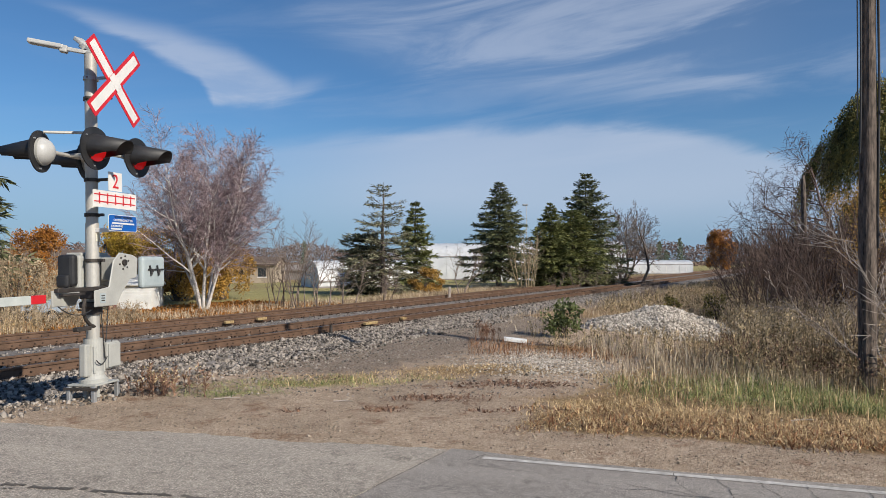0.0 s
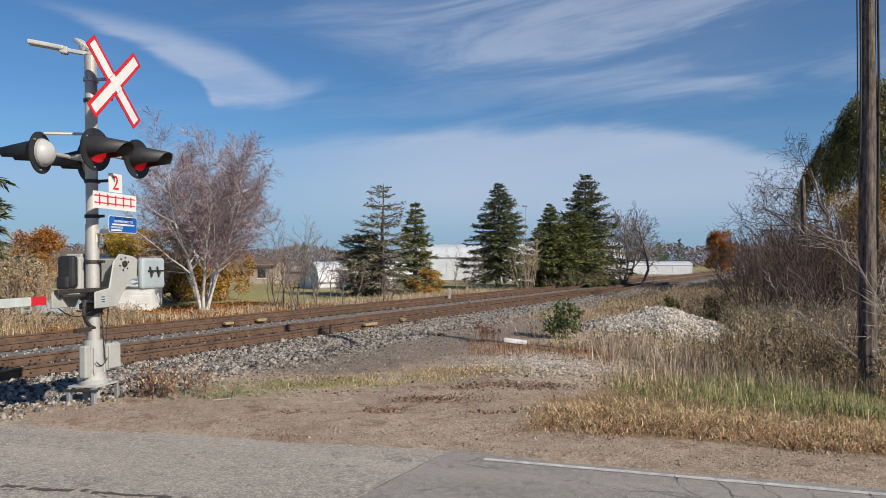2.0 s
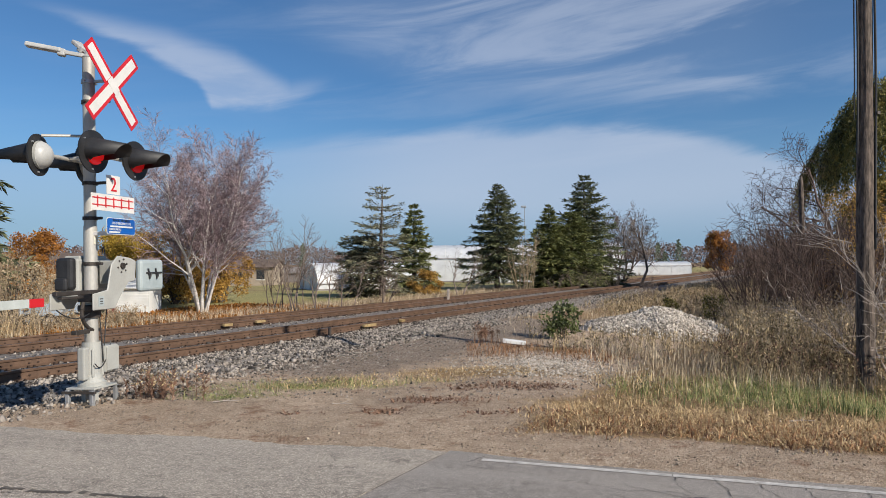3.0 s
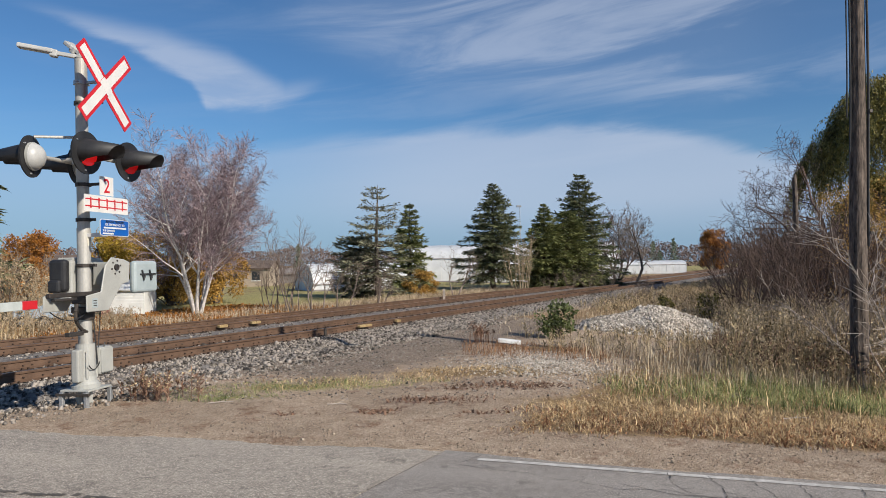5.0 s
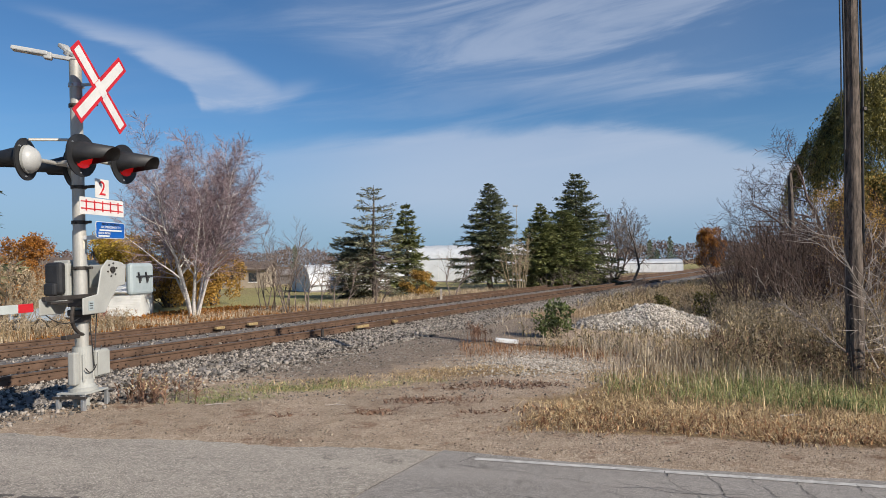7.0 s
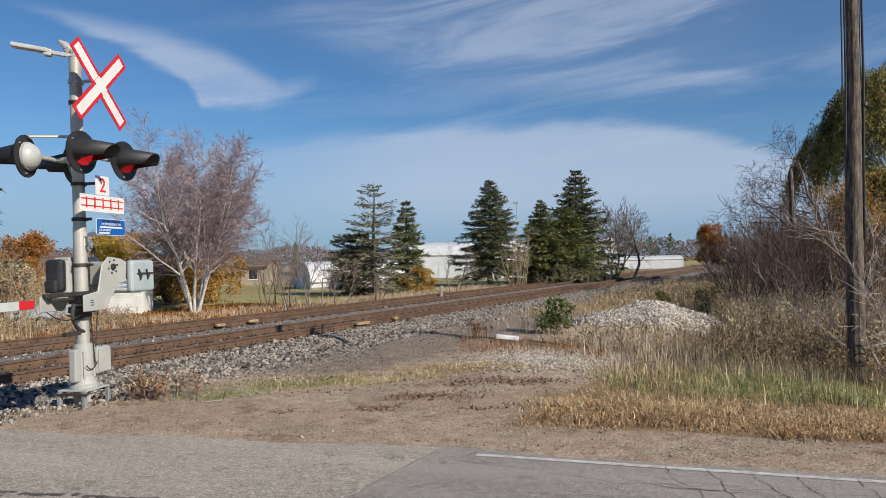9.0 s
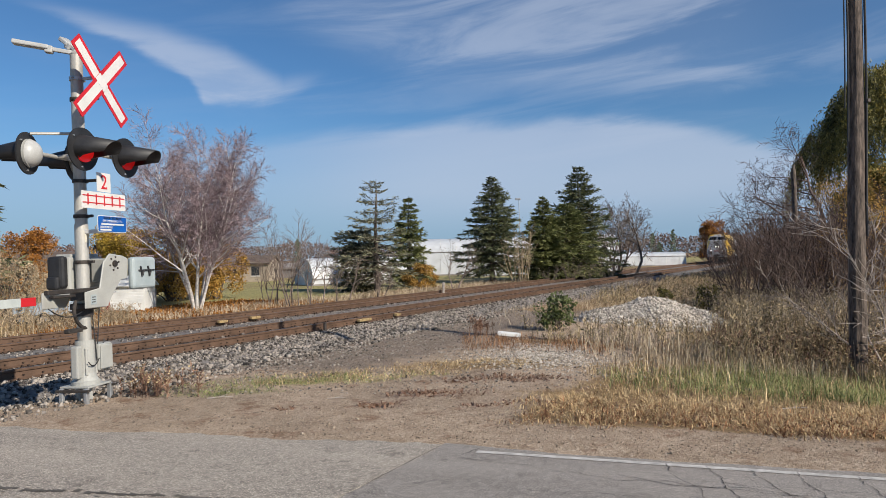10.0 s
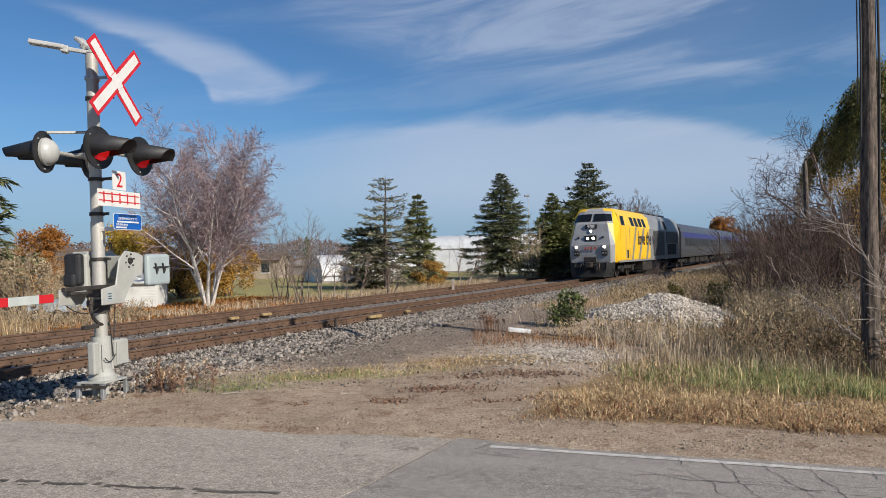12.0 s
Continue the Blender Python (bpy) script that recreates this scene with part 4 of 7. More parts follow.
    for y in (0.74, 0.90):
        bevelled_box(bm, (0.022, 0.02, 0.14), (0.304, y, 1.59), 0.004, rot=Matrix.Rotation(radians(14), 3, "X"), seg=1)
        bevelled_box(bm, (0.022, 0.02, 0.10), (0.306, y + 0.03, 1.56), 0.004, rot=Matrix.Rotation(radians(-28), 3, "X"), seg=1)
    part("tie_wire", bm, M_BLACK, cw, "black clamping rods")
    bm = bmesh.new()
    bevelled_box(bm, (0.06, 0.95, 0.05), (0.17, -0.33, 1.385), 0.006, seg=1)
    bevelled_box(bm, (0.20, 0.16, 0.10), (0.05, -0.10, 1.31), 0.01, seg=1)
    bevelled_box(bm, (0.24, 0.22, 0.08), (0.02, -0.02, 1.18), 0.012, seg=1)
    cylinder(bm, (0.0, 0, 1.06), (0.0, 0, 1.15), 0.11, n=20)
    bevelled_box(bm, (0.07, 0.35, 0.03), (0.17, -0.55, 1.33), 0.006, seg=1)
    part("gate_bracket", bm, M_DARKSTEEL, root, "dark rusty gate support bracket")
    bm = bmesh.new()
    for k in range(6):
        a0, a1 = radians(150 + 22 * k), radians(172 + 22 * k)
        cylinder(bm, (0.05, 0.25 * math.cos(a0) + 0.02, 1.14 + 0.24 * math.sin(a0)), (0.05, 0.25 * math.cos(a1) + 0.02, 1.14 + 0.24 * math.sin(a1)), 0.022, n=8)
    bevelled_box(bm, (0.08, 0.24, 0.05), (0.05, -0.25, 0.90), 0.008, seg=1)
    part("stop_bracket", bm, M_DARKSTEEL, root)
    # cables
    for (x0, y0, z0), (x1, y1, z1), sag in (((0.10, 0.15, 1.15), (0.10, 0.08, 0.55), 0.03), ((0.12, -0.05, 1.20), (0.15, -0.75, 1.20), 0.12), ((0.12, 0.2, 0.75), (0.14, -0.12, 0.50), 0.16), ((0.10, 0.02, 1.10), (0.12, 0.06, 0.5), 0.02), ((0.05, 0.14, 1.84), (0.05, 0.2, 1.84), -0.10)):
        g = Geo()
        g.pipe([Vector((x0, y0, z0)).lerp(Vector((x1, y1, z1)), q / 10) + Vector((0, 0, -sag * 4 * q / 10 * (1 - q / 10))) for q in range(11)], 0.007, 6)
        g.make("cable", M_BLACK, root)
    # flared pedestal, side box and stand
    bm = bmesh.new()
    prof = [(0.112, 0.76), (0.116, 0.36), (0.128, 0.30), (0.150, 0.265), (0.168, 0.255), (0.168, 0.215), (0.08, 0.215)]
    vs = [[bm.verts.new((r * math.cos(2 * math.pi * k / 24) * (1.05 if r > 0.2 else 1), r * math.sin(2 * math.pi * k / 24), z)) for k in range(24)] for r, z in prof]
    for a, b in zip(vs, vs[1:]):
        for k in range(24):
            bm.faces.new((a[k], b[k], b[(k + 1) % 24], a[(k + 1) % 24]))
    for k in range(4):
        a = radians(45 + 90 * k)
        bevelled_box(bm, (0.03, 0.03, 0.34), (0.12 * math.cos(a), 0.12 * math.sin(a), 0.50), 0.006, rot=Matrix.Rotation(a, 3, "Z"), seg=1)
    part("pedestal", bm, M_CASE, root, "flared cast grey mast base")
    bm = bmesh.new()
    bevelled_box(bm, (0.16, 0.24, 0.34), (0.06, 0.20, 0.53), 0.025)
    box = part("junction_box", bm, M_CASE, root, "grey junction box")
    bm = bmesh.new()
    bevelled_box(bm, (0.014, 0.22, 0.30), (0.147, 0.20, 0.53), 0.01)
    part("box_door", bm, M_CASE, box)
    bm = bmesh.new()
    bevelled_box(bm, (0.10, 0.10, 0.40), (0.0, -0.15, 0.50), 0.02)
    part("conduit_box", bm, M_CASE, root)
    bm = bmesh.new()
    bevelled_box(bm, (0.40, 0.42, 0.024), (0, 0, 0.203), 0.005, seg=1)
    stand = part("stand_plate", bm, M_CASE, root, "grey steel stand plate")
    for x in (-0.17, 0.17):
        for y in (-0.21, 0.21):
            bm = bmesh.new()
            bevelled_box(bm, (0.05, 0.05, 0.34), (x, y, 0.02), 0.005, seg=1)
            part("leg", bm, M_GALV, root)
    for x in (-0.06, 0.08):
        bm = bmesh.new()
        bevelled_box(bm, (0.06, 0.06, 0.30), (x, -0.05, 0.03), 0.005, seg=1)
        part("anchor_post", bm, M_CASE, root)
    for y in (-0.23, 0.23):
        bm = bmesh.new()
        bevelled_box(bm, (0.46, 0.04, 0.03), (0, y, 0.165), 0.004, seg=1)
        part("stand_rail", bm, M_DARKSTEEL, root)
    # lowered gate arm: tapering, in red and white lengths, toward the far lane
    arm = empty("gate_arm")
    arm.parent = root
    arm.matrix_basis = pose(0.14, 0, 1.30)
    tagged(arm, "lowered red and white crossing gate arm")
    y = -0.93
    for k in range(10):
        ln = 0.21 if k == 0 else 0.41
        mat = M_SIGNRED if k % 2 == 0 else M_GATEWHITE
        h = 0.095
        bm = bmesh.new()
        bevelled_box(bm, (0.03, ln - 0.002, h), (0, y - ln / 2, 0), 0.004, seg=1)
        part("gate_section", bm, mat, arm)
        y -= ln
    return root


crossing_signal()

# ---- passenger train ----
M_GLASS = material("dark_train_glass", (0.006, 0.007, 0.008), (0.014, 0.015, 0.017), 0.12, 2, 0, 0)
M_TRAINBLACK = material("sooty_black_underframe", (0.006, 0.0055, 0.005), (0.022, 0.02, 0.018), 0.75, 6, 0, 0.2)
M_SILVER = material("silver_grey_train_paint", (0.26, 0.265, 0.275), (0.38, 0.385, 0.395), 0.4, 2, 0.1, 0.03)
M_DKGREY = material("dark_grey_train_paint", (0.03, 0.03, 0.032), (0.075, 0.076, 0.08), 0.5, 2, 0, 0.05)
M_STEELCAR = material("brushed_stainless_steel", (0.06, 0.063, 0.072), (0.12, 0.123, 0.134), 0.40, 3, 0.45, 0.05, (8, 1, 1))
M_BLUE = material("blue_train_band", (0.025, 0.03, 0.13), (0.042, 0.05, 0.19), 0.4, 2, 0, 0.03)
M_WINBAND = material("tinted_coach_window", (0.010, 0.012, 0.014), (0.026, 0.028, 0.032), 0.35, 2, 0, 0, spec=0.2)
M_HEADLIGHT = glow("lit_headlight", (1.0, 0.93, 0.82), 6.0, (0.9, 0.9, 0.85))
M_HEADLIGHT2 = glow("lit_ditch_light", (1.0, 0.90, 0.76), 5.0, (0.9, 0.9, 0.85))
M_REDMARK = material("red_emblem_paint", (0.35, 0.05, 0.04), (0.48, 0.08, 0.06), 0.5, 4, 0, 0)


def poly(bm, pts, flip=False):
    vs = [bm.verts.new(p) for p in pts]
    return bm.faces.new(vs[::-1] if flip else vs)


# body section of the locomotive: half widths and heights above the rails
LOCO_SEC = [(1.46, 0.98), (1.50, 1.15), (1.50, 3.20), (1.28, 3.98), (0.95, 4.30), (0.0, 4.38)]


def loft(y0, y1, sec, grow=0.0, skip_ends=False, taper=None):
    bm = bmesh.new()
    ring0, ring1 = [], []
    full = [(-x, z) for x, z in sec] + [(x, z) for x, z in sec[::-1] if x > 0]
    for y, ring in ((y0, ring0), (y1, ring1)):
        for x, z in full:
            ring.append(bm.verts.new((x + math.copysign(grow, x) if x else 0, y, z + (grow if z > 3.5 else 0))))
    k = len(full)
    for i in range(k):
        j = (i + 1) % k
        bm.faces.new((ring0[i], ring0[j], ring1[j], ring1[i]))
    if not skip_ends:
        bm.faces.new(ring0[::-1])
        bm.faces.new(ring1)
    bmesh.ops.recalc_face_normals(bm, faces=bm.faces[:])
    return bm


def bogie(root, y, wheels, wb, name="bogie"):
    bm = bmesh.new()
    for x in (-1.05, 1.05):
        bevelled_box(bm, (0.16, wb + 1.3, 0.30), (x, y, 0.66), 0.04, seg=1)
        for k in range(wheels):
            yy = y - wb / 2 + wb * k / max(1, wheels - 1)
            bevelled_box(bm, (0.24, 0.34, 0.36), (x * 1.05, yy, 0.52), 0.03, seg=1)
            bevelled_box(bm, (0.14, 0.22, 0.26), (x * 1.08, yy + 0.55, 0.80), 0.02, seg=1)
    bevelled_box(bm, (2.1, 0.7, 0.32), (0, y, 0.66), 0.03, seg=1)
    bg = part(name, bm, M_TRAINBLACK, root)
    for k in range(wheels):
        yy = y - wb / 2 + wb * k / max(1, wheels - 1)
        for x in (-0.77, 0.77):
            bm = bmesh.new()
            cylinder(bm, (x - 0.06, yy, 0.50), (x + 0.06, yy, 0.50), 0.50, n=24)
            part("wheel", bm, M_DARKSTEEL, bg)


def locomotive():
    root = empty("locomotive")
    tagged(root, "yellow and grey diesel passenger locomotive with lit headlights", "locomotive")
    # cab and machine room shells
    part("cab_body", loft(1.35, 9.6, LOCO_SEC), M_YELLOW, root, "yellow painted cab and side")
    part("engine_body", loft(9.6, 15.0, LOCO_SEC), M_GREY, root, "grey painted machine room")
    part("rear_body", loft(15.0, 20.9, LOCO_SEC), M_GREY, root, "pale grey rear body")
    # nose facets: x, y, z corners; the front leans back above the lamps
    a0, a1, a2, a3 = (1.18, 0.10, 0.98), (1.22, 0.04, 2.05), (0.98, 0.36, 3.34), (0.55, 1.05, 4.16)     # inner edge of the nose panel
    b0, b1, b2, b3 = (1.38, 0.42, 0.98), (1.42, 0.38, 2.05), (1.24, 0.66, 3.34), (1.02, 1.20, 4.10)
    c0, c1, c2, c3 = (1.46, 1.36, 0.98), (1.50, 1.36, 2.05), (1.47, 1.36, 3.34), (1.10, 1.36, 4.24)

    def mir(p, s):
        return (p[0] * s, p[1], p[2])

    bm = bmesh.new()
    poly(bm, [mir(a0, -1), a0, a1, mir(a1, -1)])
    poly(bm, [mir(a1, -1), a1, a2, mir(a2, -1)])
    for s in (1, -1):
        poly(bm, [mir(p, s) for p in (a0, b0, b1, a1)])
        poly(bm, [mir(p, s) for p in (a1, b1, a2)])
    bmesh.ops.recalc_face_normals(bm, faces=bm.faces[:])
    part("nose", bm, M_SILVER, root, "silver-grey faceted nose")
    for s in (1, -1):
        bm = bmesh.new()
        poly(bm, [mir(p, s) for p in (b1, b2, a2)])
        poly(bm, [mir(p, s) for p in (b0, c0, c1, b1)])
        poly(bm, [mir(p, s) for p in (b1, c1, c2, b2)])
        poly(bm, [mir(p, s) for p in (b2, c2, c3, b3)])
        poly(bm, [mir(p, s) for p in (a3, b3, c3, (0.48, 1.36, 4.34))])
        bmesh.ops.recalc_face_normals(bm, faces=bm.faces[:])
        part("nose_corner", bm, M_YELLOW, root, "yellow nose corner")
    bm = bmesh.new()
    poly(bm, [mir(a2, -1), a2, a3, mir(a3, -1)])
    for s in (1, -1):
        poly(bm, [mir(p, s) for p in (a2, b2, b3, a3)])
    poly(bm, [mir(a3, -1), a3, (0.48, 1.36, 4.34), (-0.48, 1.36, 4.34)])
    bmesh.ops.recalc_face_normals(bm, faces=bm.faces[:])
    part("brow", bm, M_SILVER, root, "grey windscreen surround")
    bm = bmesh.new()
    poly(bm, [(-b0[0], b0[1], 0.985), (-a0[0], a0[1], 0.985), (a0[0], a0[1], 0.985), (b0[0], b0[1], 0.985), (1.46, 1.36, 0.985), (-1.46, 1.36, 0.985)])
    part("nose_floor", bm, M_TRAINBLACK, root)
    # windscreens, set proud of the leaning facets
    up = (Vector(a3) - Vector(a2)).normalized()
    for s in (1, -1):
        def onface(u, v):
            lo = Vector(mir(a2, s)).lerp(Vector(mir(b2, s)), max(0, (u - 0.62) / 0.38)) if u > 0.62 else Vector((a2[0] * s * u / 0.62, a2[1], a2[2]))
            hi = Vector(mir(a3, s)).lerp(Vector(mir(b3, s)), max(0, (u - 0.62) / 0.38)) if u > 0.62 else Vector((a3[0] * s * u / 0.62, a3[1], a3[2]))
            return lo.lerp(hi, v) + Vector((0, -0.022, 0.012))
        bm = bmesh.new()
        poly(bm, [onface(0.06, 0.18), onface(0.62, 0.18), onface(0.62, 0.74), onface(0.06, 0.74)])
        poly(bm, [onface(0.62, 0.18), onface(0.97, 0.18), onface(0.97, 0.74), onface(0.62, 0.74)])
        bmesh.ops.recalc_face_normals(bm, faces=bm.faces[:])
        ret = bmesh.ops.solidify(bm, geom=bm.faces[:], thickness=0.015)
        part("windscreen", bm, M_GLASS, root, "dark windscreen pane")
    # number board, headlights, ditch lights, emblem
    bm = bmesh.new()
    bevelled_box(bm, (0.72, 0.10, 0.24), (0, 0.27, 3.18), 0.01, seg=1)
    board = part("number_board", bm, M_BLACK, root, "black number board")
    lettering("road_number", "908", 0.30, Matrix.Translation((0, 0.212, 3.16)) @ Matrix.Rotation(radians(90), 4, "X"), M_SIGNWHITE, board, 0.004, 0.006)
    for x, z, y, r, mat, house in ((0.0, 2.90, 0.22, 0.075, M_HEADLIGHT, 0.14), (-0.17, 2.46, 0.10, 0.08, M_HEADLIGHT, 0), (0.17, 2.46, 0.10, 0.08, M_HEADLIGHT, 0),
                                   (-0.86, 1.94, 0.00, 0.085, M_HEADLIGHT2, 0.15), (0.86, 1.94, 0.00, 0.085, M_HEADLIGHT2, 0.15)):
        if house:
            bm = bmesh.new()
            cylinder(bm, (x, y + 0.10, z), (x, y - 0.03, z), house, n=20)
            h = part("lamp_housing", bm, M_GREY, root)
        bm = bmesh.new()
        cylinder(bm, (x, y + 0.05, z), (x, y - 0.055, z), r, n=20)
        part("headlight", bm, mat, root, "lit round headlight")
    bm = bmesh.new()
    bevelled_box(bm, (0.74, 0.16, 0.36), (0, 0.15, 2.46), 0.03, seg=1)
    part("headlight_box", bm, M_TRAINBLACK, root)
    for x in (-0.86, 0.86):
        bm = bmesh.new()
        bevelled_box(bm, (0.36, 0.10, 0.30), (x, 0.045, 1.56), 0.015, seg=1)
        lb = part("marker_box", bm, M_TRAINBLACK, root)
        bm = bmesh.new()
        for dx in (-0.08, 0.08):
            cylinder(bm, (x + dx, 0.0, 1.56), (x + dx, -0.012, 1.56), 0.06, n=14)
        part("marker_lens", bm, M_GREY, lb)
    for x in (-0.75, 0.75):
        bm = bmesh.new()
        bmesh.ops.create_uvsphere(bm, u_segments=12, v_segments=8, radius=0.075, matrix=Matrix.Translation((x, 0.13, 2.52)))
        part("horn_cap", bm, M_BLACK, root)
    bm = bmesh.new()
    for k, w in enumerate((0.10, 0.06, 0.12)):
        bevelled_box(bm, (w, 0.012, 0.15), (-0.30 + 0.17 * k, 0.0, 1.86), 0, rot=Matrix.Rotation(radians(15), 3, "Y"))
    bevelled_box(bm, (0.13, 0.012, 0.13), (0.28, 0.0, 1.86), 0, rot=Matrix.Rotation(radians(45), 3, "Y"))
    part("emblem", bm, M_REDMARK, root, "small red emblem")
    # pilot, coupler and steps
    bm = bmesh.new()
    pts = [(-1.36, 0.40, 1.0), (-0.95, 0.0, 1.0), (0.95, 0.0, 1.0), (1.36, 0.40, 1.0)]
    low = [(-1.30, 0.25, 0.12), (-0.80, -0.18, 0.12), (0.80, -0.18, 0.12), (1.30, 0.25, 0.12)]
    mid = [(-1.36, 0.38, 0.55), (-0.95, -0.04, 0.55), (0.95, -0.04, 0.55), (1.36, 0.38, 0.55)]
    for r0, r1 in ((low, mid), (mid, pts)):
        for k in range(3):
            poly(bm, [r0[k], r0[k + 1], r1[k + 1], r1[k]])
    bmesh.ops.recalc_face_normals(bm, faces=bm.faces[:])
    bmesh.ops.solidify(bm, geom=bm.faces[:], thickness=0.04)
    part("pilot", bm, M_TRAINBLACK, root, "sooty black snow-plough pilot")
    bm = bmesh.new()
    bevelled_box(bm, (0.34, 0.55, 0.34), (0, -0.22, 0.86), 0.05)
    bevelled_box(bm, (0.80, 0.12, 0.30), (0, -0.05, 1.18), 0.03, seg=1)
    for x in (-0.55, -0.40, 0.40, 0.55):
        cylinder(bm, (x, -0.10, 0.95), (x * 1.1, -0.22, 0.55), 0.035, n=8)
    for x in (-0.32, 0.32):
        bevelled_box(bm, (0.16, 0.10, 0.36), (x, -0.10, 0.72), 0.02, seg=1)
    part("coupler", bm, M_DARKSTEEL, root)
    # side: on both flanks
    for s in (-1, 1):
        x = 1.502 * s
        for k in range(4):
            y0 = 4.2 + 1.12 * k
            bm = bmesh.new()
            lo, hi = 3.26, 3.84
            xl, xh = (1.515 - (lo - 3.2) * 0.282) * s, (1.515 - (hi - 3.2) * 0.282) * s
            poly(bm, [(xl, y0, lo), (xl, y0 + 0.82, lo), (xh, y0 + 0.66, hi), (xh, y0 - 0.16, hi)], flip=s < 0)
            ret = bmesh.ops.solidify(bm, geom=bm.faces[:], thickness=0.012)
            part("side_window", bm, M_GLASS, root)
        bm = bmesh.new()
        poly(bm, [(1.495 * s, 1.6, 3.25), (1.495 * s, 2.5, 3.25), (1.36 * s, 2.5, 3.85), (1.36 * s, 1.75, 3.85)], flip=s < 0)
        bmesh.ops.solidify(bm, geom=bm.faces[:], thickness=0.02)
        part("cab_window", bm, M_GLASS, root)
        for y0 in (2.65, 3.62):
            bm = bmesh.new()
            bevelled_box(bm, (0.03, 0.05, 2.0), (x, y0, 2.15), 0.008, seg=1)
            part("grab_rail", bm, M_GREY, root)
        bm = bmesh.new()
        bevelled_box(bm, (0.014, 0.80, 2.15), (x, 3.14, 2.2), 0.01, seg=1)
        part("cab_door", bm, M_YELLOW, root)
        bm = bmesh.new()
        bevelled_box(bm, (0.02, 0.45, 0.55), (x, 3.1, 1.45), 0.01, seg=1)
        part("step_well", bm, M_TRAINBLACK, root)
        for y0, lean, w in ((4.6, 0.55, 0.42), (6.6, 0.75, 0.50), (8.7, 0.55, 0.50)):
            bm = bmesh.new()
            poly(bm, [(1.506 * s, y0 - lean, 1.0), (1.506 * s, y0 - lean + w, 1.0), (1.506 * s, y0 + lean + w, 3.2), (1.506 * s, y0 + lean, 3.2)], flip=s < 0)
            part("stripe", bm, M_GREY, root, "slanting grey stripe")
        if s > 0:
            lettering("slogan", "love the way", 1.25, Matrix.Translation((1.510, 9.0, 2.45)) @ Matrix(((0, 0, 1, 0), (1, 0, 0, 0), (0, 1, 0, 0), (0, 0, 0, 1))), M_BLACK, root, 0.001, 0.03)
        for y0, y1, z0, z1, mat in ((10.6, 14.6, 1.25, 3.1, M_DKGREY), (15.3, 20.4, 2.2, 3.12, M_DKGREY), (15.8, 19.4, 1.28, 2.15, M_TRAINBLACK)):
            bm = bmesh.new()
            bevelled_box(bm, (0.02, y1 - y0, z1 - z0), (x, (y0 + y1) / 2, (z0 + z1) / 2), 0.008, seg=1)
            grille = part("grille", bm, mat, root)
            n = int((z1 - z0) / 0.16)
            for k in range(n):
                bm = bmesh.new()
                bevelled_box(bm, (0.03, y1 - y0 - 0.1, 0.05), (x + 0.012 * s, (y0 + y1) / 2, z0 + 0.1 + 0.16 * k), 0, rot=Matrix.Rotation(radians(30 * s), 3, "Y"))
                part("slat", bm, mat, grille)
        bm = bmesh.new()
        poly(bm, [(1.50 * s, 14.9, 3.25), (1.50 * s, 15.8, 3.25), (1.33 * s, 15.5, 3.9), (1.33 * s, 14.6, 3.9)], flip=s < 0)
        part("roof_vent", bm, M_TRAINBLACK, root)
        bm = bmesh.new()
        bevelled_box(bm, (0.02, 20.0, 0.12), (x, 10.9, 1.02), 0.006, seg=1)
        part("sill_stripe", bm, M_GREY, root)
    bm = bmesh.new()
    bevelled_box(bm, (2.7, 5.4, 0.75), (0, 10.6, 0.66), 0.08)
    part("fuel_tank", bm, M_TRAINBLACK, root)
    for y0 in (11.5, 13.6, 15.5, 17.8):
        bm = bmesh.new()
        bevelled_box(bm, (1.5, 1.3, 0.16), (0, y0, 4.42), 0.04, seg=1)
        cylinder(bm, (0, y0, 4.48), (0, y0, 4.54), 0.5, n=20)
        part("roof_fan", bm, M_DKGREY, root)
    bm = bmesh.new()
    bevelled_box(bm, (0.7, 0.5, 0.20), (0, 8.6, 4.42), 0.04, seg=1)
    part("exhaust_stack", bm, M_DKGREY, root)
    bogie(root, 4.2, 2, 2.75)
    bogie(root, 17.2, 2, 2.75)
    return root


COACH_SEC = [(1.45, 0.98), (1.52, 1.10), (1.52, 3.15), (1.40, 3.55), (1.05, 3.92), (0.5, 4.08), (0.0, 4.12)]


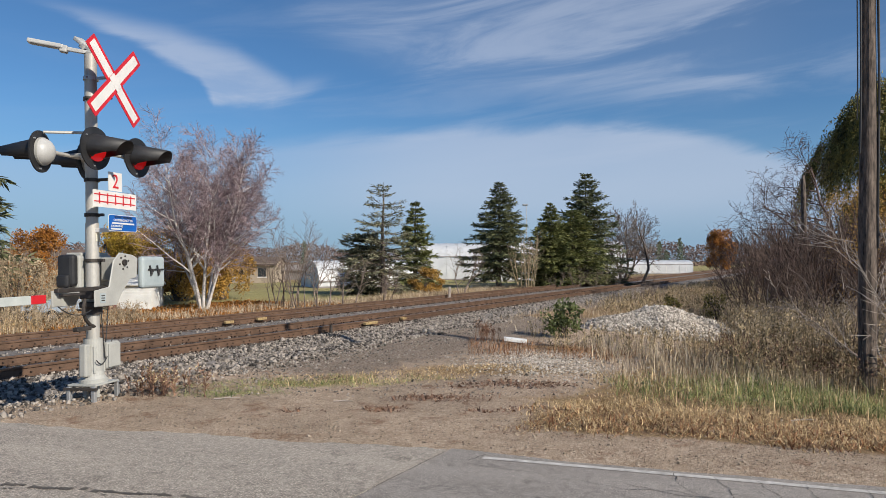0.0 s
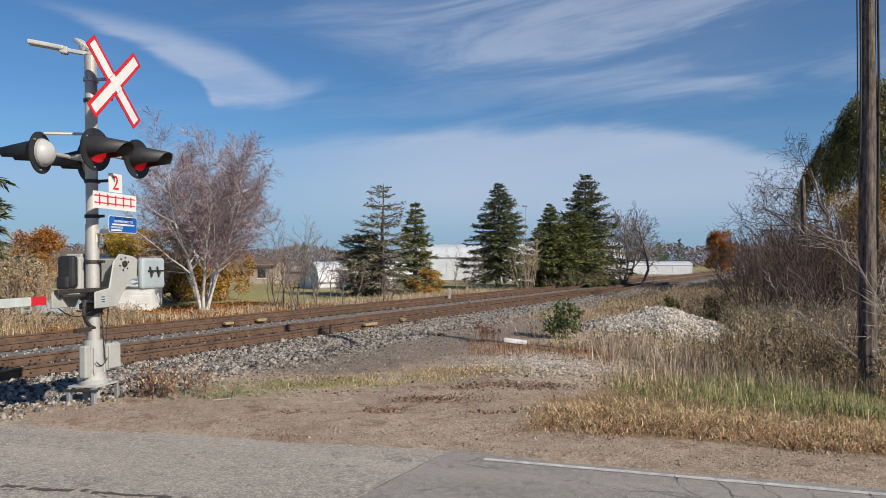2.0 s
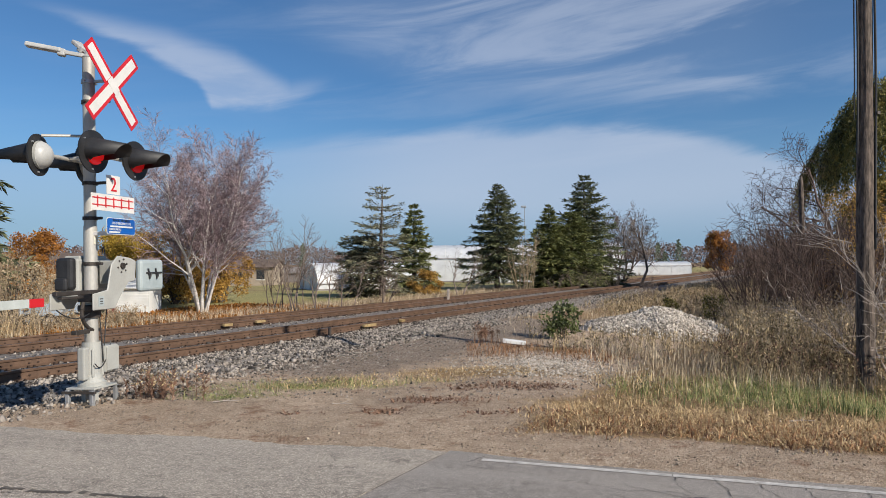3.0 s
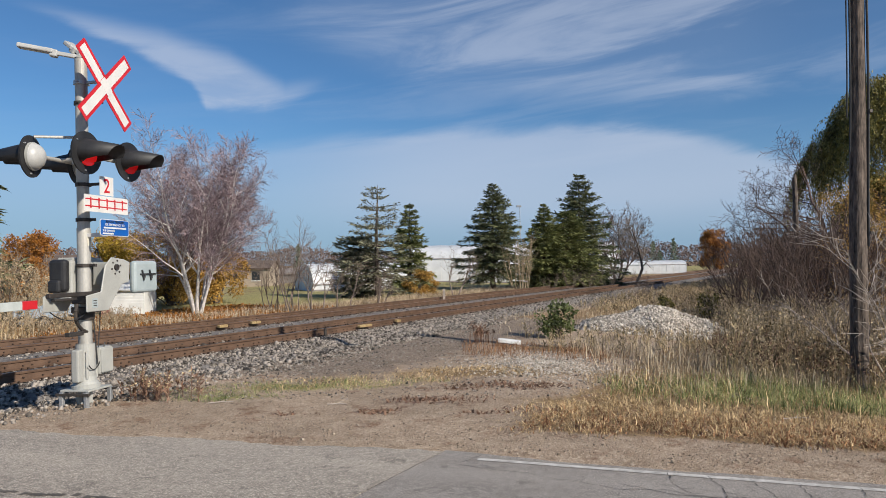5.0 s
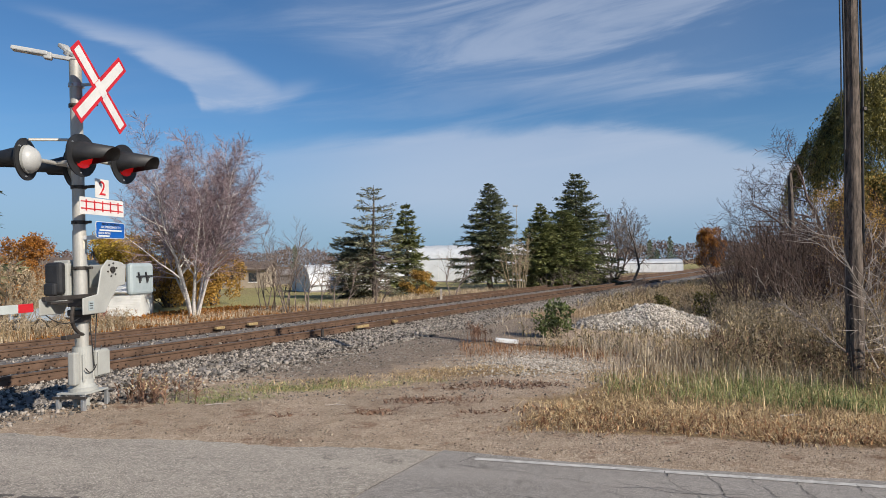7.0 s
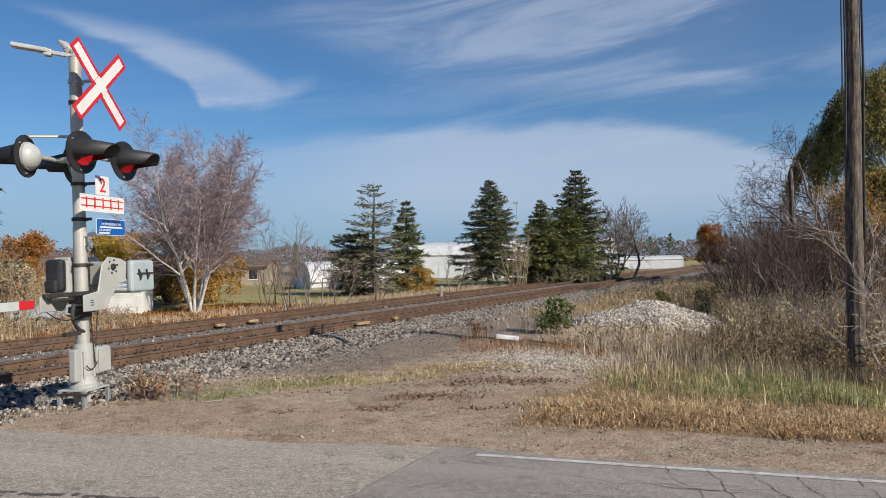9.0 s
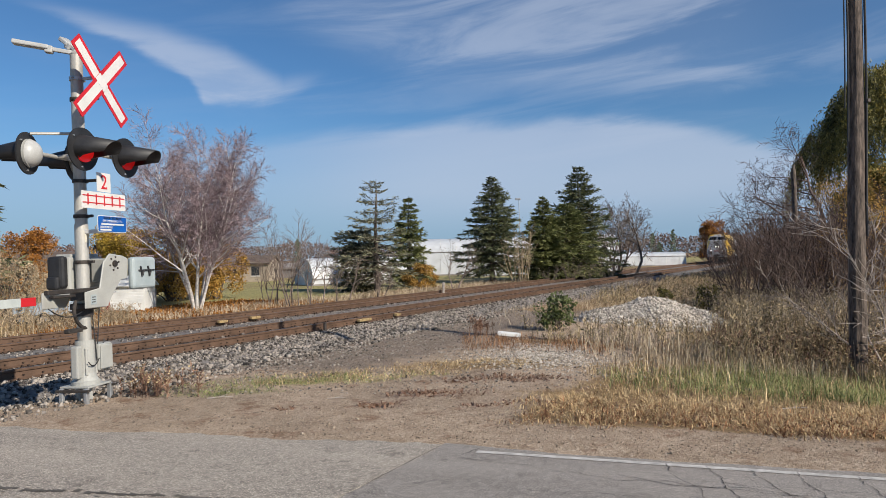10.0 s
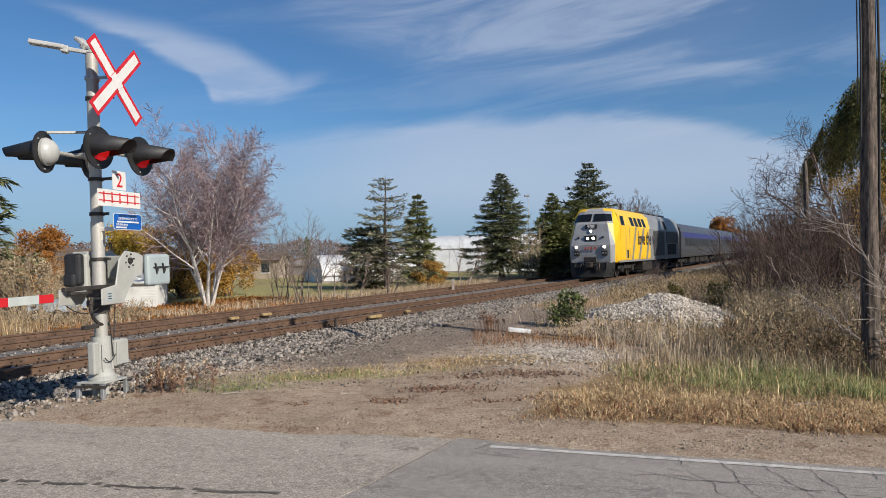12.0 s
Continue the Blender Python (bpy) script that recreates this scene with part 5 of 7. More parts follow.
def coach():
    root = empty("passenger_coach")
    tagged(root, "stainless steel passenger coach with a blue window band", "railway coach", "coaches of the train")
    part("coach_body", loft(0.5, 25.5, COACH_SEC), M_STEELCAR, root, "ribbed stainless steel body")
    for s in (-1, 1):
        x = 1.525 * s
        bm = bmesh.new()
        bevelled_box(bm, (0.012, 24.6, 0.50), (x, 13, 2.97), 0, seg=1)
        part("blue_band", bm, M_BLUE, root, "dark blue painted band")
        for k in range(11):
            bm = bmesh.new()
            bevelled_box(bm, (0.016, 1.35, 0.72), (x, 3.4 + 1.92 * k, 2.32), 0.0, seg=1)
            w = part("coach_window", bm, M_WINBAND, root)
            bm = bmesh.new()
            bevelled_box(bm, (0.03, 0.05, 0.80), (x, 3.4 + 1.92 * k + 0.72, 2.32), 0.0, seg=1)
            part("window_frame", bm, M_STEELCAR, w)
        for k in range(7):
            bm = bmesh.new()
            cylinder(bm, (x, 0.7, 1.16 + 0.11 * k), (x, 25.3, 1.16 + 0.11 * k), 0.032, n=6)
            part("flute", bm, M_STEELCAR, root)
        for y0 in (1.3, 24.7):
            bm = bmesh.new()
            bevelled_box(bm, (0.02, 0.85, 2.1), (x, y0, 2.15), 0.01, seg=1)
            part("coach_door", bm, M_STEELCAR, root)
    bm = bmesh.new()
    for y0, ln in ((8.0, 2.6), (11.2, 2.0), (14.4, 3.0), (17.4, 1.6)):
        bevelled_box(bm, (2.5, ln, 0.62), (0, y0, 0.68), 0.05, seg=1)
    part("underfloor_box", bm, M_TRAINBLACK, root)
    bm = bmesh.new()
    bevelled_box(bm, (2.0, 0.55, 2.7), (0, 0.25, 2.4), 0.05, seg=1)
    bevelled_box(bm, (2.0, 0.55, 2.7), (0, 25.75, 2.4), 0.05, seg=1)
    part("gangway", bm, M_TRAINBLACK, root)
    bogie(root, 3.4, 2, 2.6)
    bogie(root, 22.6, 2, 2.6)
    return root


LOCO = locomotive()
LOCO.scale = (1.05, 1.05, 1.05)
COACHES = [coach()]
for _ in range(3):
    COACHES.append(copy_thing(COACHES[0], Matrix()))
for car in COACHES:
    car.scale = (1.05, 1.05, 1.05)

# ---- bare and leafy trees, shrubs ----


def grow(out, rnd, p, d, ln, r, level, kids, ratio, wander, up, ang=(0.45, 0.95), first=0.25, segs=(7, 5, 4, 3), rmin=0.0035):
    """Grows a branch and its children; out[level] collects the tubes."""
    n = segs[min(level, len(segs) - 1)]
    d = Vector(d).normalized()
    p = Vector(p)
    last = level == len(kids)
    joints = [(0.0, p.copy(), d.copy(), r)]
    for i in range(n):
        d = (d + Vector((rnd.gauss(0, wander), rnd.gauss(0, wander), rnd.gauss(0, wander * 0.7) + up[min(level, len(up) - 1)]))).normalized()
        q = p + d * (ln / n)
        t = (i + 1) / n
        r1 = r * (1 - 0.78 * t) if not last else r * (1 - 0.6 * t)
        out[min(level, len(out) - 1)].tube(p, q, joints[-1][3], r1, (7, 5, 4, 3)[min(level, 3)])
        p = q
        joints.append((t, p.copy(), d.copy(), r1))
    if last:
        return
    m = kids[level]
    for k in range(m):
        t = first + (1 - first) * (k + rnd.random()) / m
        i = min(n - 1, int(t * n))
        u = t * n - i
        q = joints[i][1].lerp(joints[i + 1][1], u)
        dd = joints[i][2]
        side = dd.orthogonal().normalized()
        side.rotate(Matrix.Rotation(rnd.uniform(0, 2 * math.pi), 3, dd))
        a = rnd.uniform(*ang)
        cd = dd * math.cos(a) + side * math.sin(a)
        rr = joints[i][3] * 0.55
        grow(out, rnd, q, cd, ln * ratio * rnd.uniform(0.7, 1.2) * (1.15 - 0.55 * t), max(rr, rmin), level + 1, kids, ratio, wander, up, ang, 0.2, segs, rmin)


def bare_tree(name, x, y, label, seed, stems, height, spread_out, kids, ratio, limb_mat, twig_mat, r=0.1, wander=0.12, up=(0.06, 0.05, 0.03), ang=(0.45, 0.95), lean=(0, 0), category="tree", group="", first=0.25, twig_levels=2, base=0.15, segs=(7, 5, 4, 3), rmin=0.0035):
    rnd = random.Random(seed)
    root = empty(name, pose(x, y, gz(x, y) - 0.04))
    tagged(root, label, category, group)
    L = len(kids) + 1
    big, small = Geo(), Geo()
    out = [big if k < L - twig_levels else small for k in range(L)]
    for k in range(stems):
        a = 2 * math.pi * (k + rnd.uniform(-0.3, 0.3)) / stems
        o = spread_out * rnd.uniform(0.5, 1.2) if stems > 1 else spread_out * 0.3
        d = Vector((math.cos(a) * o + lean[0], math.sin(a) * o + lean[1], 1))
        grow(out, rnd, Vector((math.cos(a), math.sin(a), 0)) * (base if stems > 1 else 0), d, height * rnd.uniform(0.82, 1.08) / (1 + 0.12 * o), r * rnd.uniform(0.7, 1.1), 0, kids, ratio, wander, up, ang, first, segs, rmin)
    if big.f:
        tagged(big.make("branchwork", limb_mat, root, smooth=True), kind="stuff")
    tagged(small.make("fine_branchwork", twig_mat, root), kind="stuff")
    return root


def leaf_quads(P, size, rnd, flat=0.0, aspect=0.6):
    n = len(P)
    d = rnd.normal(0, 1, (n, 3))
    d[:, 2] -= flat
    d /= np.linalg.norm(d, axis=1, keepdims=True)
    e = np.cross(d, rnd.normal(0, 1, (n, 3)))
    e /= np.maximum(np.linalg.norm(e, axis=1, keepdims=True), 1e-6)
    s = size * rnd.uniform(0.6, 1.35, (n, 1))
    v = np.stack([P, P + d * s * 0.5 + e * s * aspect * 0.5, P + d * s, P + d * s * 0.5 - e * s * aspect * 0.5], 1).reshape(-1, 3)
    f = np.arange(n * 4).reshape(n, 4)
    return v, f


def leafy(name, x, y, height, rx, mat, label, seed, leaves=7000, size=0.16, clumps=40, low=0.12, category="tree", stems=4, group="", ry=None):
    rnd = np.random.RandomState(seed)
    ry = ry or rx
    root = empty(name, pose(x, y, gz(x, y) - 0.04))
    tagged(root, label, category, group)
    g = Geo()
    C = []
    for k in range(clumps):
        a, u = rnd.uniform(0, 2 * math.pi), rnd.uniform(0, 1) ** 0.5
        z = low + (0.95 - low) * rnd.uniform(0, 1)
        w = math.sqrt(max(0.05, 1 - ((z - 0.45) / 0.58) ** 2))
        C.append((math.cos(a) * u * rx * w, math.sin(a) * u * ry * w, z * height))
    C = np.array(C)
    for k in range(0, clumps, max(1, clumps // 14)):
        s0 = Vector((rnd.normal(0, 0.08), rnd.normal(0, 0.08), -0.1)) * (stems > 1)
        mid = Vector((C[k][0] * 0.4, C[k][1] * 0.4, C[k][2] * 0.55))
        g.tube(s0, mid, 0.012 * height, 0.007 * height, 5)
        g.tube(mid, C[k], 0.007 * height, 0.003 * height, 4)
    tagged(g.make("branchwork", M_BARK, root), kind="stuff")
    idx = rnd.randint(0, clumps, leaves)
    rad = np.array([rx, ry, height * 0.5]) * (1.1 / clumps ** 0.36)
    off = rnd.normal(0, 1, (leaves, 3))
    off /= np.linalg.norm(off, axis=1, keepdims=True)
    off *= rnd.uniform(0.1, 1, (leaves, 1)) ** 0.45
    P = C[idx] + off * rad * rnd.uniform(0.6, 1.2, clumps)[idx][:, None]
    P[:, 2] = np.maximum(P[:, 2], 0.03)
    v, f = leaf_quads(P, size, rnd, 0.3)
    arrays_mesh("crown", v, f, mat, root)
    return root


M_LEAF_ORANGE = material("orange_autumn_leaf", (0.16, 0.06, 0.012), (0.50, 0.21, 0.035), 0.7, 0.8, 0, 0, fine=5, island=0.5, translucent=0.25)
M_LEAF_OCHRE = material("ochre_autumn_leaf", (0.19, 0.11, 0.026), (0.56, 0.33, 0.07), 0.7, 0.8, 0, 0, fine=5, island=0.5, translucent=0.25)
M_LEAF_YELLOW = material("yellow_autumn_leaf", (0.24, 0.15, 0.02), (0.58, 0.40, 0.05), 0.7, 0.8, 0, 0, fine=5, island=0.5, translucent=0.25)
M_LEAF_OLIVE = material("olive_willow_leaf", (0.04, 0.042, 0.010), (0.36, 0.30, 0.075), 0.65, 0.5, 0, 0, fine=4, island=0.55, translucent=0.25)
M_LEAF_GREEN = material("green_shrub_leaf", (0.035, 0.05, 0.015), (0.16, 0.19, 0.06), 0.6, 3, 0, 0, fine=12, island=0.5, translucent=0.2)
M_PALETWIG = material("pale_grey_twig", (0.20, 0.165, 0.14), (0.46, 0.40, 0.35), 0.85, 4, 0, 0.2, island=0.4)
M_DARKTWIG = material("dark_brown_twig", (0.022, 0.014, 0.011), (0.155, 0.10, 0.078), 0.85, 4, 0, 0.2, island=0.5)
M_TAN = material("tan_dead_stem", (0.20, 0.145, 0.085), (0.46, 0.36, 0.23), 0.85, 4, 0, 0.1, island=0.6)
M_WOODS = material("distant_leafless_woods", (0.10, 0.068, 0.060), (0.21, 0.145, 0.125), 0.9, 0.05, 0, 0, fine=0.3, island=0.5)
M_WOODS_GREEN = material("distant_pines", (0.06, 0.08, 0.05), (0.15, 0.185, 0.12), 0.9, 0.05, 0, 0, fine=0.3, island=0.5)

# birch: several white stems and a dome of fine purplish twigs
bare_tree("birch_tree", -10.5, 30.0, "leafless white birch with several stems and purplish twigs", 29, 9, 6.5, 0.31, (16, 15, 12), 0.47, M_BIRCH, M_BIRCHTWIG,
          r=0.085, wander=0.07, up=(0.02, 0.06, 0.03, 0.0), ang=(0.45, 1.1), first=0.26, twig_levels=2, rmin=0.0076)
# leafy autumn shrubs behind it
leafy("autumn_shrub", -14.4, 37.0, 4.1, 2.6, M_LEAF_OCHRE, "ochre-leaved autumn shrub behind the birch", 31, 15000, 0.13, group="autumn shrubs")
leafy("autumn_shrub", -12.5, 38.5, 3.7, 1.7, M_LEAF_OCHRE, "ochre-leaved autumn shrub behind the birch", 32, 13000, 0.13, group="autumn shrubs")
leafy("autumn_shrub", -17.6, 38.0, 4.0, 1.7, M_LEAF_YELLOW, "bright yellow autumn shrub", 33, 11000, 0.13, group="autumn shrubs")
leafy("autumn_shrub", -1.2, 46.0, 1.75, 1.25, M_LEAF_OCHRE, "low rusty-yellow shrub under the spruces", 34, 6000, 0.10, group="autumn shrubs")
leafy("autumn_shrub", -25.0, 42.0, 4.2, 2.2, M_LEAF_ORANGE, "orange autumn tree by the brown-roofed house", 35, 11000, 0.14, group="autumn shrubs")
leafy("autumn_shrub", -21.5, 46.0, 4.6, 2.4, M_LEAF_OCHRE, "fading ochre tree by the brown-roofed house", 36, 11000, 0.14, group="autumn shrubs")
leafy("round_maple", 61.0, 148.0, 8.7, 3.1, M_LEAF_ORANGE, "round orange autumn tree beyond the tracks", 37, 18000, 0.30, 60, category="tree", stems=1)
# evergreen at the edge of the yard
conifer("spruce_tree", -17.9, 24.0, 9.6, 3.0, M_SPRUCE, "tall dark spruce with wide drooping branches", 41, 20, 7, 0.12, 0.2, 0.35, 0.55, 1.0, 0.36)
# bare trees by the greenhouses
bare_tree("bare_tree", 17.6, 66.0, "leafless old tree with a wide grey crown", 43, 4, 7.0, 0.46, (12, 10, 8), 0.50, M_TWIG, M_TWIG, r=0.12, wander=0.15, lean=(0.10, 0), up=(0.03, 0.02, 0.0), rmin=0.012)
bare_tree("bare_tree", 18.2, 62.0, "gnarled leafless tree with a bowed dark limb", 44, 1, 6.0, 0.2, (10, 9, 7), 0.55, M_BARK, M_TWIG, r=0.14, wander=0.17, lean=(0.42, 0), up=(0.02, 0.05, 0.02), rmin=0.012)
for k, (x, y, h, st) in enumerate(((-6.4, 30.5, 3.6, 3), (-5.2, 29.5, 2.9, 2), (-7.2, 32.0, 3.2, 2), (-4.3, 31.0, 2.3, 2), (-8.1, 33.0, 2.6, 3), (-3.0, 36.0, 1.8, 2))):
    bare_tree("sapling", x, y, "thin leafless sapling beside the tracks", 50 + k, st + 1, h * 1.0, 0.26, (10, 8), 0.45, M_TWIG, M_TWIG, rmin=0.007, r=0.034, wander=0.10, group="leafless saplings", twig_levels=1, base=0.25)
bare_tree("sapling", 1.15, 41.0, "small spreading leafless tree before a greenhouse", 58, 2, 3.1, 0.35, (9, 6, 4), 0.5, M_TWIG, M_TWIG, r=0.05, wander=0.12, group="leafless saplings", base=0.1)
for k, (x, y) in enumerate(((5.9, 49.5), (6.5, 50.5))):
    bare_tree("sapling", x, y, "clump of pale straight leafless stems", 60 + k, 7, 4.2, 0.20, (8, 4), 0.3, M_TAN, M_TAN, r=0.035, wander=0.06, group="leafless saplings", twig_levels=1, base=0.3)
# scrub at the feet of the conifers and along the rails
for k, (x, y, h) in enumerate(((9.8, 49.5, 1.7), (11.4, 51.0, 1.6), (8.2, 48.5, 1.3), (13.2, 52.0, 1.9), (15.4, 58.0, 1.9), (17.0, 60.0, 1.5), (10.0, 34.5, 0.9), (11.9, 39.0, 1.4), (13.7, 44.0, 1.1), (10.8, 36.0, 0.8))):
    bare_tree("bare_shrub", x, y, "low leafless grey-brown shrub near the rails", 70 + k, 7, h, 0.45, (6, 5), 0.45, M_TWIG, M_TWIG, r=0.014, wander=0.14, category="shrub", group="leafless shrubs", twig_levels=2, base=0.2)

# thicket to the right of the tracks: templates, then copies
THICKET = [bare_tree("bare_shrub", 13.2, 25.0, "tall leafless brown shrub in a dense thicket", 90, 11, 2.9, 0.50, (8, 6), 0.45, M_DARKTWIG, M_DARKTWIG, r=0.024, wander=0.13, category="shrub", group="leafless shrubs", base=0.55, rmin=0.0085, ang=(0.28, 0.7), up=(0.04, 0.09, 0.07)),
           bare_tree("bare_shrub", 12.4, 22.0, "tall leafless grey shrub in a dense thicket", 91, 10, 2.6, 0.60, (8, 6), 0.48, M_DARKTWIG, M_DARKTWIG, r=0.022, wander=0.15, category="shrub", group="leafless shrubs", base=0.55, rmin=0.0085, ang=(0.28, 0.7), up=(0.04, 0.09, 0.07)),
           bare_tree("bare_shrub", 14.6, 28.0, "tall leafless dark shrub in a dense thicket", 92, 11, 3.4, 0.40, (8, 6), 0.44, M_DARKTWIG, M_DARKTWIG, r=0.030, wander=0.12, category="shrub", group="leafless shrubs", base=0.6, rmin=0.0085, ang=(0.28, 0.7), up=(0.04, 0.09, 0.07))]


def thicket():
    rnd = random.Random(17)
    spots = []
    for row, (y, n) in enumerate(((15.5, 3), (18.5, 5), (21.5, 6), (25, 7), (30, 9), (37, 9), (46, 9), (58, 9))):
        for k in range(n):
            x = y * (0.445 + 0.03 * rnd.random()) + k * (1.5 + 0.03 * y) + (1.9 if y < 18 else 0.6 if y < 20 else 0)
            spots.append((x + rnd.uniform(-0.4, 0.4), y + rnd.uniform(-1.2, 1.2)))
    for x, y in spots:
        c = copy_thing(rnd.choice(THICKET), pose(x, y, gz(x, y) - 0.05, rnd.uniform(-5, 5), rnd.uniform(-5, 5), rnd.uniform(0, 360)))
        k = (0.60 + 0.50 * min(1.0, max(0.0, (x / y - 0.42) / 0.11))) * rnd.uniform(0.85, 1.12) * (1 + 0.012 * (y - 20))
        c.scale = (k, k, k)


thicket()
bare_tree("bare_tree", 19.6, 33.0, "leafless tree with a wide dark crown of twigs", 101, 2, 7.4, 0.25, (12, 9, 7), 0.56, M_DARKTWIG, M_DARKTWIG, rmin=0.010, r=0.12, wander=0.17, lean=(-0.16, 0), up=(0.04, 0.0, 0.0), ang=(0.65, 1.25))


def willow(x, y, height, rx, seed):
    """A weeping willow: dome of limbs with hanging strands of narrow leaves."""
    rnd = np.random.RandomState(seed)
    root = empty("willow_tree", pose(x, y, gz(x, y) - 0.05))
    tagged(root, "large weeping willow with olive and yellowing leaves", "tree")
    g = Geo()
    g.tube((0, 0, 0), (0.1, 0, 3.0), 0.42, 0.34, 10)
    P = []
    for k in range(22):
        a, u = rnd.uniform(0, 2 * math.pi), rnd.uniform(0.25, 1.0)
        top = Vector((math.cos(a) * u * rx * 0.85, math.sin(a) * u * rx * 0.85, height * (1.0 - 0.38 * u * u) * rnd.uniform(0.85, 1.0)))
        mid = Vector((top.x * 0.35, top.y * 0.35, 3.0 + (top.z - 3.0) * 0.6))
        g.tube((0.1, 0, 2.8), mid, 0.17, 0.09, 6)
        g.tube(mid, top, 0.09, 0.02, 5)
    tagged(g.make("branchwork", M_BARK, root), kind="stuff")
    strands = 3000
    lob = [(rnd.uniform(0, 2 * math.pi), rnd.uniform(0.30, 1.05), rnd.uniform(0.0, 1.0)) for _ in range(46)]
    for s in range(strands):
        a0, u0, zj = lob[rnd.randint(len(lob))]
        a, u = a0 + rnd.normal(0, 0.18), min(1.15, max(0.02, u0 + rnd.normal(0, 0.09)))
        z = height * (1.02 - 0.38 * u * u) * (0.84 + 0.17 * zj) + rnd.normal(0, 0.25)
        ln = rnd.uniform(1.2, 4.2) * (0.6 + 0.5 * u)
        n = int(ln * 17)
        t = np.linspace(0, 1, n)
        px = math.cos(a) * u * rx + 0.25 * np.sin(t * 3 + a) + math.cos(a) * 0.5 * t
        py = math.sin(a) * u * rx + 0.25 * np.cos(t * 2 + a) + math.sin(a) * 0.5 * t
        pz = z - ln * t ** 1.25
        P.append(np.stack([px, py, np.maximum(pz, 0.5)], 1) + rnd.normal(0, 0.06, (n, 3)))
    P = np.concatenate(P)
    v, f = leaf_quads(P, 0.23, rnd, 1.8, 0.27)
    arrays_mesh("crown", v, f, M_LEAF_OLIVE, root)


willow(32.3, 46.3, 15.8, 6.0, 5)
leafy("willow_shrub", 13.7, 22.0, 4.4, 1.5, M_LEAF_OCHRE, "yellowing willow shrub with thin leaves", 111, 11000, 0.055, category="shrub")
leafy("willow_shrub", 11.9, 18.0, 3.2, 1.2, M_LEAF_OCHRE, "yellowing willow shrub with thin leaves", 112, 6000, 0.05, category="shrub")
# pale shrub that reaches round the utility pole
bare_tree("bare_shrub", 7.1, 10.1, "pale leafless shrub leaning past the utility pole", 113, 9, 2.9, 0.75, (8, 6), 0.45, M_PALETWIG, M_PALETWIG, rmin=0.0055, r=0.018, wander=0.14, category="shrub", group="leafless shrubs", lean=(-0.25, -0.05), base=0.2)
bare_tree("bare_shrub", 7.3, 11.4, "leafless brown shrub behind the utility pole", 114, 9, 2.2, 0.8, (8, 6), 0.45, M_TWIG, M_TWIG, r=0.014, wander=0.14, category="shrub", group="leafless shrubs", base=0.2)
# tall scrub beyond the tracks at the left
for k, (x, y, h) in enumerate(((-15.6, 23.5, 2.7), (-14.2, 22.6, 2.2), (-17.0, 25.5, 3.0), (-18.6, 27.5, 3.1), (-13.6, 24.5, 2.0), (-16.2, 27.0, 2.6))):
    bare_tree("bare_shrub", x, y, "tall tan leafless scrub beyond the tracks", 120 + k, 14, h, 0.32, (8, 5), 0.32, M_TAN, M_TAN, r=0.016, wander=0.09, category="shrub", group="leafless shrubs", base=0.6)


def distant_woods():
    rnd = np.random.RandomState(77)
    for name, mat, n, size, lo, hi, label in (("distant_woods", M_WOODS, 50000, 1.0, 5.5, 10.5, "band of far leafless brown woods"), ("distant_pines", M_WOODS_GREEN, 1800, 0.9, 7.0, 12.0, "far dark green pines among bare woods")):
        if name == "distant_woods":
            a = rnd.uniform(-0.85, 0.85, n)
            R = 290 + rnd.uniform(0, 40, n)
            h = lo + (hi - lo) * (0.5 + 0.25 * np.sin(a * 23) + 0.15 * np.sin(a * 61 + 1) + 0.1 * np.sin(a * 140))
            z = rnd.uniform(0, 1, n) ** 0.8 * h
        else:
            c = np.array([0.31, 0.319, 0.337, -0.2, -0.45])[rnd.randint(0, 5, n)]
            u = rnd.uniform(0, 1, n)
            a = c + rnd.normal(0, 0.0045, n) * (1.05 - u)
            R = 283 + rnd.uniform(0, 5, n)
            z = u * (8.5 + 2.5 * np.sin(c * 900))
        P = np.stack([np.sin(a) * R, np.cos(a) * R, z - 0.6], 1)
        v, f = leaf_quads(P, size, rnd, -0.6, 0.5)
        ob = arrays_mesh(name, v, f, mat)
        tagged(ob, label, "woods", kind="stuff")


distant_woods()
# trees added beyond the thicket to cast shade toward the tracks, mostly out of view
for k in range(1, 10):
    x, y, h = 34.0 + 3.3 * k, 47.5 + 6.0 * k, 10.0 - 0.6 * (k % 3)
    leafy("added_shade_tree", x, y, h, 4.2, M_LEAF_OLIVE, "olive-leaved tree added beyond the thicket to cast shade, mostly unseen", 140 + k, 9000, 0.55, 60, 0.10, stems=1, group="trees beyond the thicket")
for k, (x, y, h) in enumerate(((-16.4, 24.6, 2.5), (-15.0, 23.9, 2.4), (-17.8, 26.3, 2.9), (-19.6, 28.4, 3.0), (-14.8, 25.6, 2.2), (-20.5, 30.0, 3.2))):
    leafy("tan_scrub", x, y, h, 1.1, M_TAN, "tan withered scrub beyond the tracks", 150 + k, 1500, 0.09, 22, 0.05, "shrub", group="leafless shrubs")

# ---- buildings, poles, yard ----
M_ROOF = material("brown_shingle_roof", (0.07, 0.05, 0.04), (0.16, 0.12, 0.10), 0.9, 2, 0, 0.4)
M_TANWALL = material("tan_brick_wall", (0.26, 0.21, 0.155), (0.42, 0.35, 0.27), 0.9, 2, 0, 0.4)
M_GREYWALL = material("grey_barn_board", (0.16, 0.145, 0.135), (0.33, 0.30, 0.28), 0.9, 2, 0, 0.4)
M_WINDOW = material("dark_house_window", (0.02, 0.022, 0.025), (0.05, 0.055, 0.06), 0.15, 2, 0, 0)
M_BLUEPANEL = material("faded_blue_grey_paint", (0.30, 0.37, 0.44), (0.46, 0.53, 0.60), 0.6, 3, 0, 0.1)
